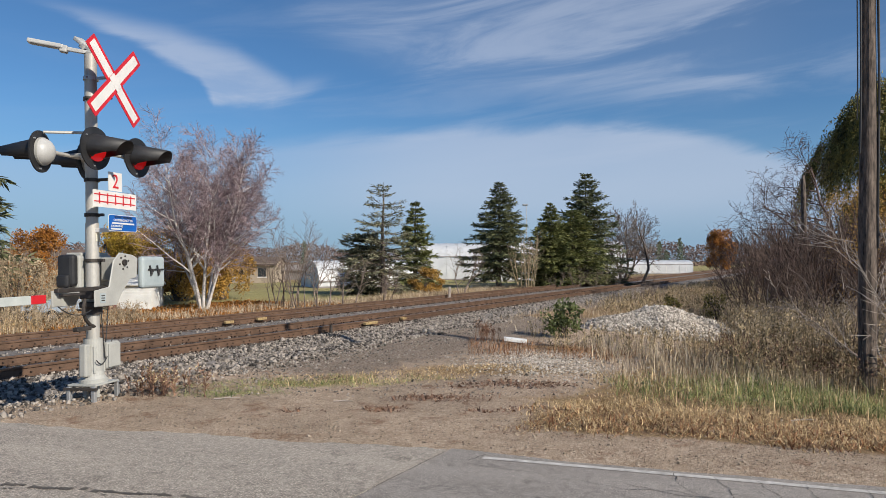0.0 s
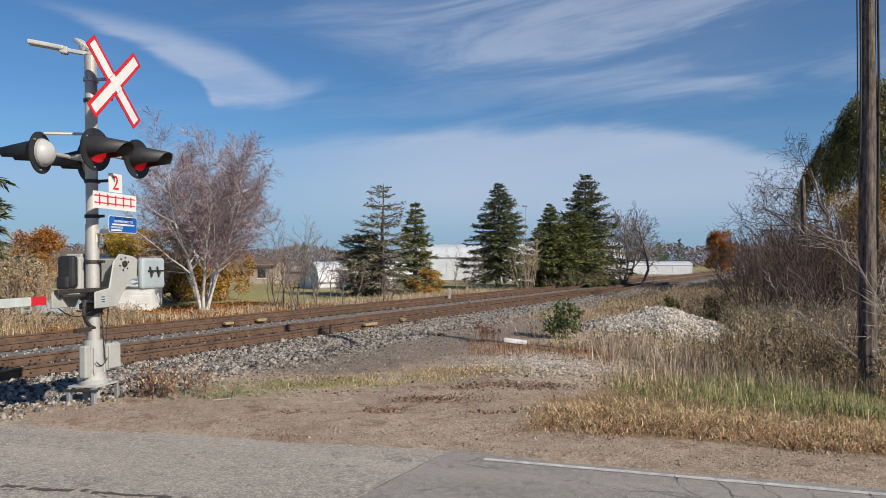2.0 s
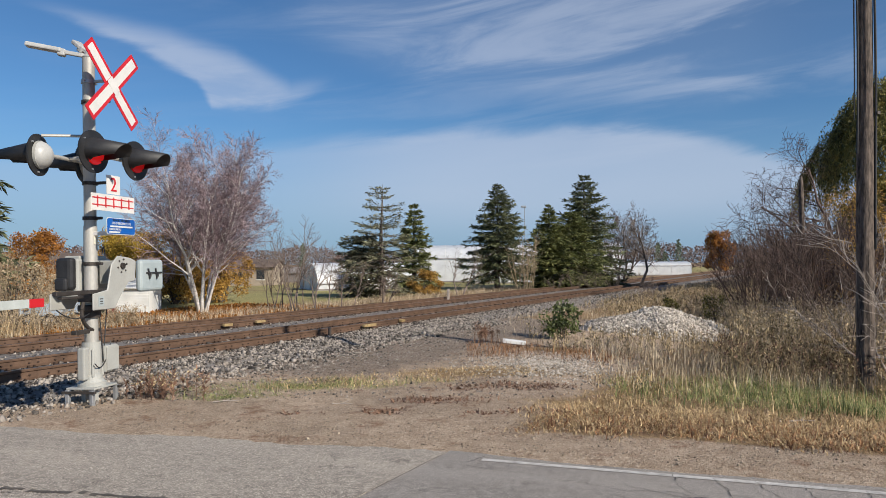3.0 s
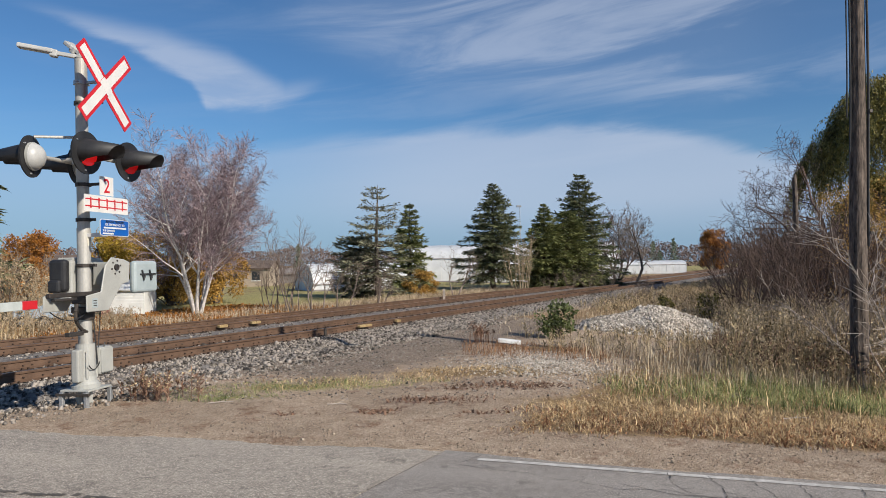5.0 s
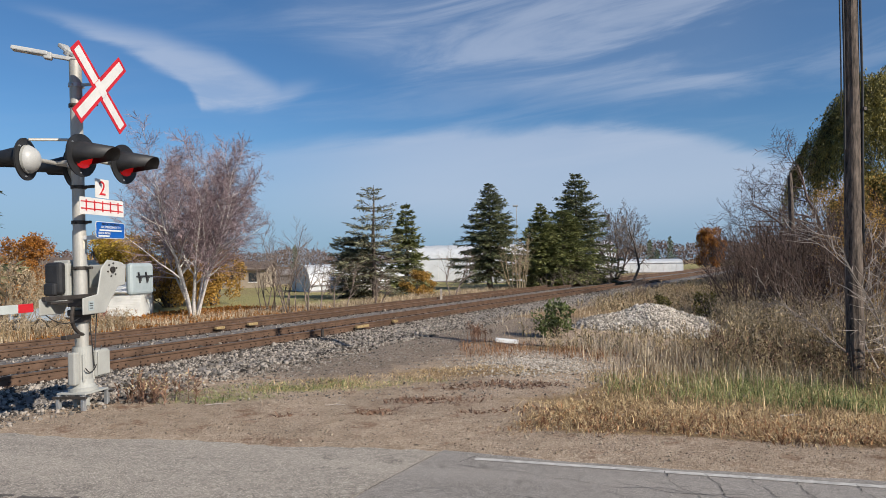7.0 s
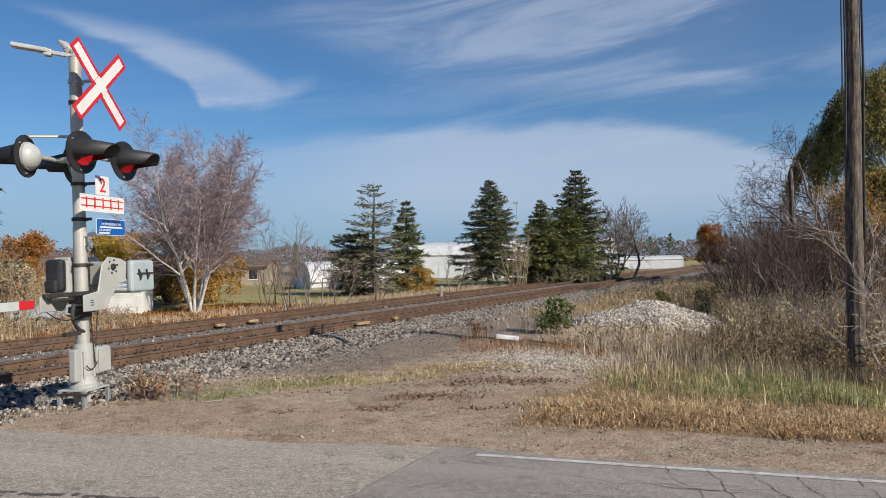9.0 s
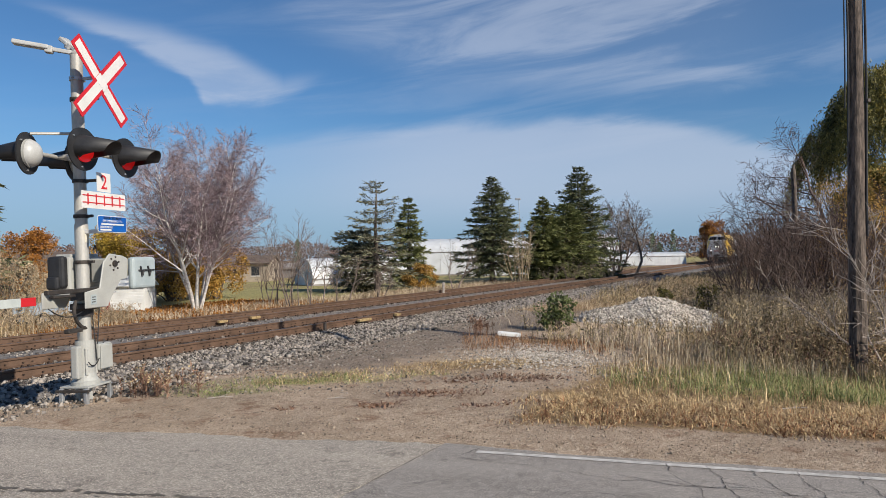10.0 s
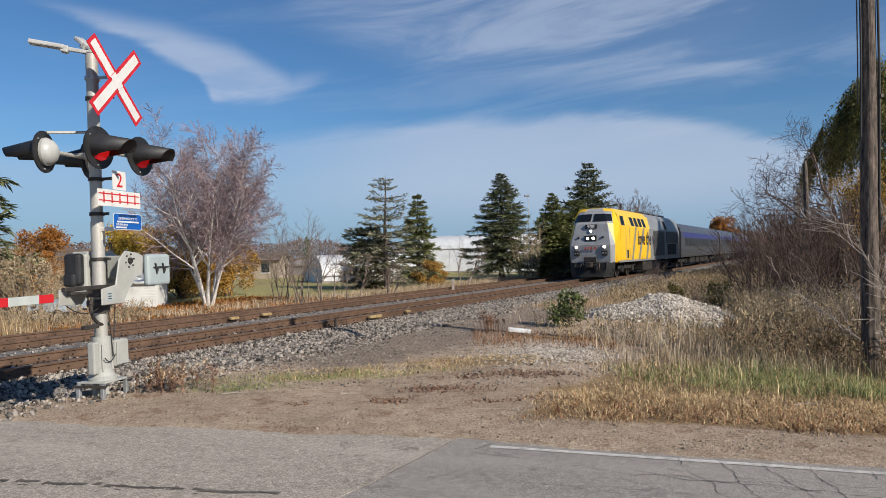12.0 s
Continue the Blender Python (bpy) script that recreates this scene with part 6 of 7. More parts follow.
M_REDPAINT = material("dark_red_paint", (0.16, 0.02, 0.025), (0.26, 0.035, 0.04), 0.6, 3, 0, 0.1)
M_POLEWOOD = material("weathered_pole_wood", (0.004, 0.003, 0.003), (0.20, 0.155, 0.125), 0.9, 22, 0, 1.0, (1, 1, 0.22), 70)


def hoop_house(x0, x1, y, width, wall, height, label, turn=0.0, hoops=12):
    """A film greenhouse along x, from x0 to x1, its near eave at y."""
    root = empty("greenhouse", Matrix.Translation(((x0 + x1) / 2, y + width / 2, gz((x0 + x1) / 2, y) - 0.03)) @ pose(0, 0, 0, 0, 0, turn))
    tagged(root, label, "greenhouse", "white greenhouses")
    L = (x1 - x0) / 2
    n = 16
    sec = [(-width / 2, 0.0)]
    for k in range(n + 1):
        a = math.pi * (1 - k / n)
        sec.append((width / 2 * math.cos(a), wall + (height - wall) * math.sin(a) ** 0.9))
    sec.append((width / 2, 0.0))
    bm = bmesh.new()
    cuts = np.linspace(-L, L, hoops * 2 + 1)
    rings = []
    for i, c in enumerate(cuts):
        sag = 0.035 if i % 2 else 0.0
        rings.append([bm.verts.new((c, yy * (1 - sag * 0.5), zz - sag * (zz > 0.2))) for yy, zz in sec])
    for a, b in zip(rings, rings[1:]):
        for k in range(len(sec) - 1):
            bm.faces.new((a[k], a[k + 1], b[k + 1], b[k]))
    bmesh.ops.recalc_face_normals(bm, faces=bm.faces[:])
    for f in bm.faces:
        f.smooth = True
    part("film_cover", bm, M_POLY, root, "white plastic film")
    for s in (-1, 1):
        bm = bmesh.new()
        bm.faces.new([bm.verts.new((s * (L - 0.02), yy, zz)) for yy, zz in sec])
        part("end_wall", bm, M_POLY, root)
        bm = bmesh.new()
        bevelled_box(bm, (0.06, 1.0, 1.9), (s * (L + 0.01), 0, 0.97), 0.01, seg=1)
        part("end_door", bm, M_WHITE, root)
    for i in range(0, len(cuts), 2):
        g = Geo()
        for (ya, za), (yb, zb) in zip(sec, sec[1:]):
            g.tube((cuts[i], ya * 1.004, za + 0.012), (cuts[i], yb * 1.004, zb + 0.012), 0.024, 0.024, 4)
        g.make("hoop", M_WHITE, root)
    bm = bmesh.new()
    for s in (-1, 1):
        bevelled_box(bm, (2 * L, 0.06, 0.16), (0, s * (width / 2 + 0.02), 0.08), 0.01, seg=1)
        bevelled_box(bm, (2 * L, 0.07, 0.07), (0, s * (width / 2 + 0.03), wall + 0.1), 0.01, seg=1)
    part("base_board", bm, M_GREYWALL, root)
    return root


hoop_house(-11.5, -2.6, 56.0, 5.0, 0.45, 2.25, "low white plastic hoop greenhouse with a rounded end", 28)
hoop_house(-3.1, 18.9, 78.0, 8.0, 2.6, 4.35, "large white plastic greenhouse behind the spruces")
hoop_house(3.6, 16.7, 71.0, 4.0, 1.0, 2.1, "low white plastic greenhouse behind the spruces")
hoop_house(28.0, 40.7, 110.0, 6.0, 1.5, 2.3, "long low white greenhouse beyond the tracks", -3)
hoop_house(17.4, 20.0, 74.0, 5.0, 2.0, 4.4, "narrow white greenhouse end behind a bare tree", 0, 4)


def house(name, x, y, w, d, h, roof_h, wall_mat, roof_mat, label, turn=0.0, windows=2, over=0.3):
    root = empty(name, Matrix.Translation((x, y, gz(x, y) - 0.03)) @ pose(0, 0, 0, 0, 0, turn))
    tagged(root, label, "house")
    bm = bmesh.new()
    for ya, yb in ((-d / 2, -d / 2 + 0.2), (d / 2 - 0.2, d / 2)):
        bevelled_box(bm, (w, 0.2, h), (0, (ya + yb) / 2, h / 2), 0.01, seg=1)
    for s in (-1, 1):
        f = slab([(-d / 2 + 0.203, 0), (d / 2 - 0.203, 0), (d / 2 - 0.203, h), (0, h + roof_h * 0.97), (-d / 2 + 0.203, h)], s * w / 2 - 0.1, s * w / 2 + 0.1, 0)
        me = bpy.data.meshes.new("t")
        f.to_mesh(me)
        bm.from_mesh(me)
        f.free()
        bpy.data.meshes.remove(me)
    part("wall", bm, wall_mat, root)
    for s in (-1, 1):
        bm = bmesh.new()
        p = [(-w / 2 - over, s * (d / 2 + over), h - 0.12), (w / 2 + over, s * (d / 2 + over), h - 0.12), (w / 2 + over, 0, h + roof_h), (-w / 2 - over, 0, h + roof_h)]
        bm.faces.new([bm.verts.new(q) for q in p])
        bmesh.ops.recalc_face_normals(bm, faces=bm.faces[:])
        bmesh.ops.solidify(bm, geom=bm.faces[:], thickness=0.10)
        part("roof", bm, roof_mat, root)
    for k in range(windows):
        bm = bmesh.new()
        xx = -w / 2 + w * (k + 0.5) / windows
        bevelled_box(bm, (0.8, 0.06, 0.9), (xx, -d / 2 - 0.01, h * 0.55), 0.01, seg=1)
        win = part("window", bm, M_WINDOW, root)
        bm = bmesh.new()
        bevelled_box(bm, (0.95, 0.08, 0.08), (xx, -d / 2 - 0.03, h * 0.55 - 0.5), 0.01, seg=1)
        part("window_sill", bm, M_WHITE, win)
    return root


house("tan_house", -19.3, 71.0, 4.6, 5.0, 2.0, 0.7, M_TANWALL, M_ROOF, "small tan brick house with a low brown roof")
house("farm_shed", -16.6, 82.0, 4.4, 4.0, 1.3, 0.5, M_GREYWALL, M_GREYWALL, "long low grey wooden farm shed", 0, 0)
house("brown_roofed_house", -29.0, 50.0, 6.0, 6.0, 1.9, 1.2, M_TANWALL, M_ROOF, "house with a low brown shingle roof behind scrub", 15)


def garden_shed():
    root = empty("garden_shed", pose(-13.7, 30.5, gz(-13.7, 30.5) - 0.02, 0, 0, 4))
    tagged(root, "small white clapboard shed with a dark red door", "shed")
    bm = bmesh.new()
    bevelled_box(bm, (1.75, 1.5, 1.15), (0, 0, 0.58), 0.01, seg=1)
    part("wall", bm, M_WHITE, root)
    for k in range(8):
        bm = bmesh.new()
        bevelled_box(bm, (1.77, 0.02, 0.125), (0, -0.757, 0.08 + 0.14 * k), 0.004, rot=Matrix.Rotation(radians(5), 3, "X"), seg=1)
        part("clapboard", bm, M_WHITE, root)
    for s in (-1, 1):
        bm = bmesh.new()
        bm.faces.new([bm.verts.new(q) for q in ((-0.98, s * 0.9, 1.08), (0.98, s * 0.9, 1.08), (0.98, 0, 1.5), (-0.98, 0, 1.5))])
        bmesh.ops.recalc_face_normals(bm, faces=bm.faces[:])
        bmesh.ops.solidify(bm, geom=bm.faces[:], thickness=0.06)
        part("roof", bm, M_WHITE, root)
    bm = bmesh.new()
    bevelled_box(bm, (0.36, 0.04, 1.0), (-0.72, -0.79, 0.52), 0.01, seg=1)
    part("door", bm, M_REDPAINT, root, "dark red door")
    return root


garden_shed()


def utility_trailer():
    root = empty("utility_trailer", pose(-13.95, 24.3, gz(-13.95, 24.3), 0, 0, 6))
    tagged(root, "faded blue-grey utility trailer parked in the yard", "trailer")
    bm = bmesh.new()
    bevelled_box(bm, (1.6, 1.1, 0.42), (0, 0, 0.56), 0.03)
    part("trailer_body", bm, M_BLUEPANEL, root)
    for k in range(4):
        bm = bmesh.new()
        bevelled_box(bm, (0.05, 0.03, 0.42), (-0.76 + 0.505 * k, -0.56, 0.56), 0.005, seg=1)
        part("side_post", bm, M_GALV, root)
    bm = bmesh.new()
    cylinder(bm, (0.8, 0, 0.40), (1.6, 0, 0.36), 0.04, n=8)
    part("drawbar", bm, M_DARKSTEEL, root)
    for x in (-0.45, 0.25):
        for y in (-0.52, 0.52):
            bm = bmesh.new()
            cylinder(bm, (x, y - 0.08, 0.22), (x, y + 0.08, 0.22), 0.22, n=22)
            w = part("wheel", bm, M_BLACK, root)
            bm = bmesh.new()
            cylinder(bm, (x, y - 0.09, 0.22), (x, y + 0.09, 0.22), 0.11, n=16)
            part("rim", bm, M_GALV, w)


utility_trailer()


def utility_pole():
    root = empty("utility_pole", pose(6.25, 10.0, gz(6.25, 10.0) - 0.05, 0, 0.9, 0))
    tagged(root, "weathered cracked wooden utility pole with two black cables", "utility pole")
    rnd = random.Random(3)
    bm = bmesh.new()
    n, rings = 22, []
    for i in range(40):
        z = i * 0.24
        r = 0.128 - 0.0042 * z
        rings.append([bm.verts.new((r * math.cos(2 * math.pi * k / n) * (1 - 0.05 * ((k * 7 + (i // 9)) % 5 == 0)) + 0.004 * math.sin(z * 2),
                                    r * math.sin(2 * math.pi * k / n) * (1 - 0.05 * ((k * 7 + (i // 9)) % 5 == 0)), z)) for k in range(n)])
    for a, b in zip(rings, rings[1:]):
        for k in range(n):
            bm.faces.new((a[k], a[(k + 1) % n], b[(k + 1) % n], b[k]))
    bm.faces.new(rings[-1])
    part("pole", bm, M_POLEWOOD, root, "cracked grey-brown pole timber")
    for x, y, z0, r in ((-0.155, -0.05, 3.6, 0.014), (-0.195, -0.03, 4.1, 0.010), (0.105, -0.09, 2.2, 0.018)):
        g = Geo()
        zs = [z0 + (9.3 - z0) * k / 15 for k in range(16)]
        g.pipe([(x * (1 - 0.015 * z) + 0.008 * math.sin(z * 1.7), y, z) for z in zs], r, 7)
        g.make("cable", M_BLACK, root)
    for z in (2.4, 4.2, 6.0):
        bm = bmesh.new()
        bevelled_box(bm, (0.05, 0.02, 0.05), (0.125, -0.12, z), 0.004, seg=1)
        part("cable_clip", bm, M_DARKSTEEL, root)
    return root


utility_pole()


def dead_pole():
    root = empty("broken_pole", pose(13.75, 25.5, gz(13.75, 25.5), 0, -2.0, 0))
    tagged(root, "old broken grey pole standing in the thicket", "pole")
    g = Geo()
    prev, r = Vector((0, 0, 0)), 0.13
    for k in range(1, 9):
        p = Vector((0.02 * math.sin(k), 0, 5.05 * k / 8))
        g.tube(prev, p, r, r - 0.006, 9)
        prev, r = p, r - 0.006
    g.tube(prev, prev + Vector((0.05, 0, 0.18)), r, 0.015, 9)
    g.make("pole", M_POLEWOOD, root)


dead_pole()


def yard_mast():
    root = empty("yard_mast", pose(7.95, 64.0, gz(7.95, 64.0)))
    tagged(root, "thin grey yard mast with a small head", "mast")
    bm = bmesh.new()
    cylinder(bm, (0, 0, 0), (0, 0, 7.4), 0.05, 0.03, n=8)
    part("mast_pole", bm, M_GALV, root)
    bm = bmesh.new()
    bevelled_box(bm, (0.5, 0.2, 0.18), (-0.1, 0, 7.45), 0.03, seg=1)
    part("mast_head", bm, M_GALV, root)


yard_mast()


def short_post():
    for x, y, h in ((0.4, 36.5, 0.75), (-13.2, 32.0, 0.9)):
        bm = bmesh.new()
        bevelled_box(bm, (0.13, 0.13, h + 0.2), (x, y, gz(x, y) + h / 2 - 0.1), 0.015, seg=1)
        ob = part("fence_post", bm, M_PALETWIG)
        tagged(ob, "short pale wooden post in the grass", "post", "fence posts")


short_post()

# ---- stones, grass, weeds, clutter ----
M_PEBBLE = material("warm_grey_pebble", (0.17, 0.13, 0.095), (0.40, 0.325, 0.245), 0.9, 3, 0, 0.3, island=0.8)
CUBE = np.array([(-1, -1, -1), (1, -1, -1), (1, 1, -1), (-1, 1, -1), (-1, -1, 1), (1, -1, 1), (1, 1, 1), (-1, 1, 1)], float)
CUBE_F = np.array([(0, 3, 2, 1), (4, 5, 6, 7), (0, 1, 5, 4), (1, 2, 6, 5), (2, 3, 7, 6), (3, 0, 4, 7)])


def stones(name, P, size, mat, label, seed):
    """Broken stones at points P, each a distorted block."""
    rnd = np.random.RandomState(seed)
    n = len(P)
    s = size * rnd.lognormal(0, 0.35, (n, 1, 1))
    c = CUBE[None] * rnd.uniform(0.45, 1.0, (n, 1, 3)) + rnd.normal(0, 0.22, (n, 8, 3))
    q = rnd.normal(0, 1, (n, 4))
    q /= np.linalg.norm(q, axis=1, keepdims=True)
    w, x, y, z = q.T
    R = np.stack([1 - 2 * (y * y + z * z), 2 * (x * y - z * w), 2 * (x * z + y * w), 2 * (x * y + z * w), 1 - 2 * (x * x + z * z), 2 * (y * z - x * w),
                  2 * (x * z - y * w), 2 * (y * z + x * w), 1 - 2 * (x * x + y * y)], 1).reshape(n, 3, 3)
    v = np.einsum("nij,nkj->nki", R, c) * s * 0.5 + P[:, None]
    f = (np.arange(n)[:, None, None] * 8 + CUBE_F[None]).reshape(-1, 4)
    ob = arrays_mesh(name, v.reshape(-1, 3), f, mat)
    tagged(ob, label, "stones", kind="stuff")
    return ob


def ballast_stones():
    rnd = np.random.RandomState(8)
    out = []
    prof_d = [TRACKS[0] - 2.45, TRACKS[0] - 1.75, TRACKS[0] + 1.6, (TRACKS[0] + TRACKS[1]) / 2, TRACKS[1] - 1.6, TRACKS[1] + 1.75, TRACKS[1] + 2.9]
    prof_z = [-0.50, RAIL_Z - 0.205, RAIL_Z - 0.20, RAIL_Z - 0.25, RAIL_Z - 0.20, RAIL_Z - 0.205, -0.62]
    for n, d0, d1, s0, s1 in ((24000, 9.8, 12.2, -7, 22), (6500, 9.9, 12.0, 22, 55), (7000, 12.2, 19.0, -7, 25), (2500, 12.2, 18.6, 25, 60), (6000, 7.6, 10.2, -6, 18)):
        d = rnd.uniform(d0, d1, n)
        s = s0 + (s1 - s0) * rnd.uniform(0, 1, n) ** 1.25
        x, y = N.x * d + U.x * s, N.y * d + U.y * s
        z = np.maximum(np.interp(d, prof_d, prof_z), ground_z(x, y))
        out.append(np.stack([x, y, z + 0.008], 1))
    stones("ballast_stones", np.concatenate(out), 0.037, M_STONE, "loose grey crushed ballast stones", 9)
    n = 26000
    d, s = 6.6 + 3.6 * rnd.uniform(0, 1, n) ** 0.6, rnd.uniform(-6, 20, n)
    x, y = N.x * d + U.x * s, N.y * d + U.y * s
    keep = (y + 0.31 * x > 8.4) & (rnd.uniform(0, 1, n) < 0.5 + 0.5 * np.sin(x * 2.3 + np.sin(y * 1.9)))
    x, y = x[keep], y[keep]
    stones("track_gravel", np.stack([x, y, ground_z(x, y) + 0.003], 1), 0.020, M_STONE, "small gravel spread between road and tracks", 13)
    n = 20000
    x, y = rnd.uniform(-6.5, 7.5, n), rnd.uniform(5.6, 11.0, n)
    keep = (y + 0.24 * x > 6.15 + rnd.exponential(0.5, n) * 0.4) & (y + 0.31 * x < 6.3 + rnd.exponential(1.3, n)) & ((y + 0.304 / 0.953 * x) > 6.1)
    x, y = x[keep], y[keep]
    stones("loose_gravel", np.stack([x, y, ground_z(x, y) + 0.002], 1), 0.012, M_PEBBLE, "small loose gravel on the road shoulder", 10)
    n = 4500
    x, y = rnd.normal(1.75, 0.65, n), rnd.normal(11.3, 0.75, n)
    stones("gravel_patch", np.stack([x, y, ground_z(x, y) + 0.002], 1), 0.017, M_LIMESTONE, "patch of pale crushed stone in the dirt", 11)
    n = 5000
    x, y = rnd.uniform(-4, 6, n), rnd.uniform(8.5, 15, n)
    stones("scattered_gravel", np.stack([x, y, ground_z(x, y) + 0.002], 1), 0.017, M_STONE, "gravel scattered over the dirt", 12)


ballast_stones()


def gravel_pile():
    root = empty("gravel_pile", pose(5.62, 18.0, gz(5.62, 18.0)))
    tagged(root, "low heap of pale crushed limestone among weeds", "gravel pile")
    rx, ry, h = 2.2, 1.5, 0.74

    def top(u, v):
        r = np.sqrt((u / rx) ** 2 + (v / ry) ** 2)
        return h * np.clip(1 - r ** 2.6, 0, 1) * (0.86 + 0.12 * np.sin(u * 3 + 1) + 0.07 * np.cos(v * 5)) - 0.04

    xs, ys = np.linspace(-rx * 1.05, rx * 1.05, 50), np.linspace(-ry * 1.05, ry * 1.05, 34)
    X, Y = np.meshgrid(xs, ys)
    v = np.stack([X.ravel(), Y.ravel(), top(X, Y).ravel()], 1)
    i = np.arange(50 * 34).reshape(34, 50)
    f = np.stack([i[:-1, :-1].ravel(), i[:-1, 1:].ravel(), i[1:, 1:].ravel(), i[1:, :-1].ravel()], 1)
    arrays_mesh("heap_core", v, f, M_LIMESTONE, root)
    rnd = np.random.RandomState(4)
    n = 24000
    u, w = rnd.uniform(-rx, rx, n), rnd.uniform(-ry, ry, n)
    keep = (u / rx) ** 2 + (w / ry) ** 2 < 1.0
    u, w = u[keep], w[keep]
    ob = stones("stone_cover", np.stack([u, w, top(u, w) + 0.012], 1), 0.034, M_LIMESTONE, "", 5)
    ob.parent = root
    del ob["category"]


gravel_pile()

M_STRAW = material("dry_straw_grass", (0.26, 0.17, 0.08), (0.82, 0.62, 0.36), 0.8, 0.7, 0, 0, fine=3, island=0.9, translucent=0.25)
M_RUSSET = material("russet_dead_grass", (0.13, 0.058, 0.028), (0.48, 0.26, 0.13), 0.8, 0.7, 0, 0, fine=3, island=0.9, translucent=0.2)
M_GRASS = material("green_grass_blade", (0.085, 0.115, 0.035), (0.43, 0.44, 0.18), 0.7, 0.7, 0, 0, fine=3, island=0.9, translucent=0.25)
M_GREYGRASS = material("grey_tan_grass_stem", (0.21, 0.155, 0.095), (0.72, 0.59, 0.42), 0.85, 0.7, 0, 0, fine=3, island=0.9, translucent=0.2)
M_WEED = material("brown_olive_weed", (0.085, 0.066, 0.03), (0.62, 0.48, 0.28), 0.85, 0.9, 0, 0, fine=4, island=1.0, translucent=0.15)
M_WEEDDK = material("dark_russet_weed", (0.085, 0.045, 0.03), (0.29, 0.165, 0.105), 0.85, 0.9, 0, 0, fine=4, island=0.6)
M_FLUFF = material("pale_seed_fluff", (0.22, 0.17, 0.115), (0.52, 0.43, 0.32), 0.95, 2, 0, 0, fine=8, island=0.5, translucent=0.3)


def blades(name, x, y, height, width, mat, label, seed, bend=0.35, zlift=None):
    """Grass blades at points, each a bent tapering strip."""
    rnd = np.random.RandomState(seed)
    n = len(x)
    h = (height * rnd.lognormal(0, 0.35, n))[:, None]
    a = rnd.uniform(0, 2 * math.pi, n)
    lean = np.stack([np.cos(a), np.sin(a), np.zeros(n)], 1) * (np.abs(rnd.normal(0, bend, n)))[:, None]
    b = rnd.uniform(0, math.pi, n)
    side = np.stack([np.cos(b), np.sin(b), np.zeros(n)], 1) * (width * rnd.uniform(0.6, 1.4, n))[:, None]
    base = np.stack([x, y, ground_z(x, y) - 0.01], 1)
    up = np.array([0, 0, 1.0])
    m = base + (up + lean * 0.45) * h * 0.55
    t = base + (up * (1 - 0.35 * np.linalg.norm(lean, axis=1, keepdims=True)) + lean * 1.3) * h
    v = np.stack([base - side, base + side, m + side * 0.75, m - side * 0.75, t], 1).reshape(-1, 3)
    k = np.arange(n)[:, None] * 5
    f = np.concatenate([k + np.array([[0, 1, 2]]), k + np.array([[0, 2, 3]]), k + np.array([[3, 2, 4]])])
    ob = arrays_mesh(name, v, f, mat)
    tagged(ob, label, "grass", kind="stuff")
    return ob


def scatter(rnd, n, x0, x1, y0, y1, weight):
    """Points in a rectangle, kept by a weight function and clumped."""
    x, y = rnd.uniform(x0, x1, n), rnd.uniform(y0, y1, n)
    clump = 0.55 + 0.45 * np.sin(x * 5.1 + 1.3 * np.sin(y * 3.7)) * np.sin(y * 4.3 + 1.1 * np.sin(x * 2.9))
    keep = rnd.uniform(0, 1, n) < np.clip(weight(x, y), 0, 1) * clump
    return x[keep], y[keep]


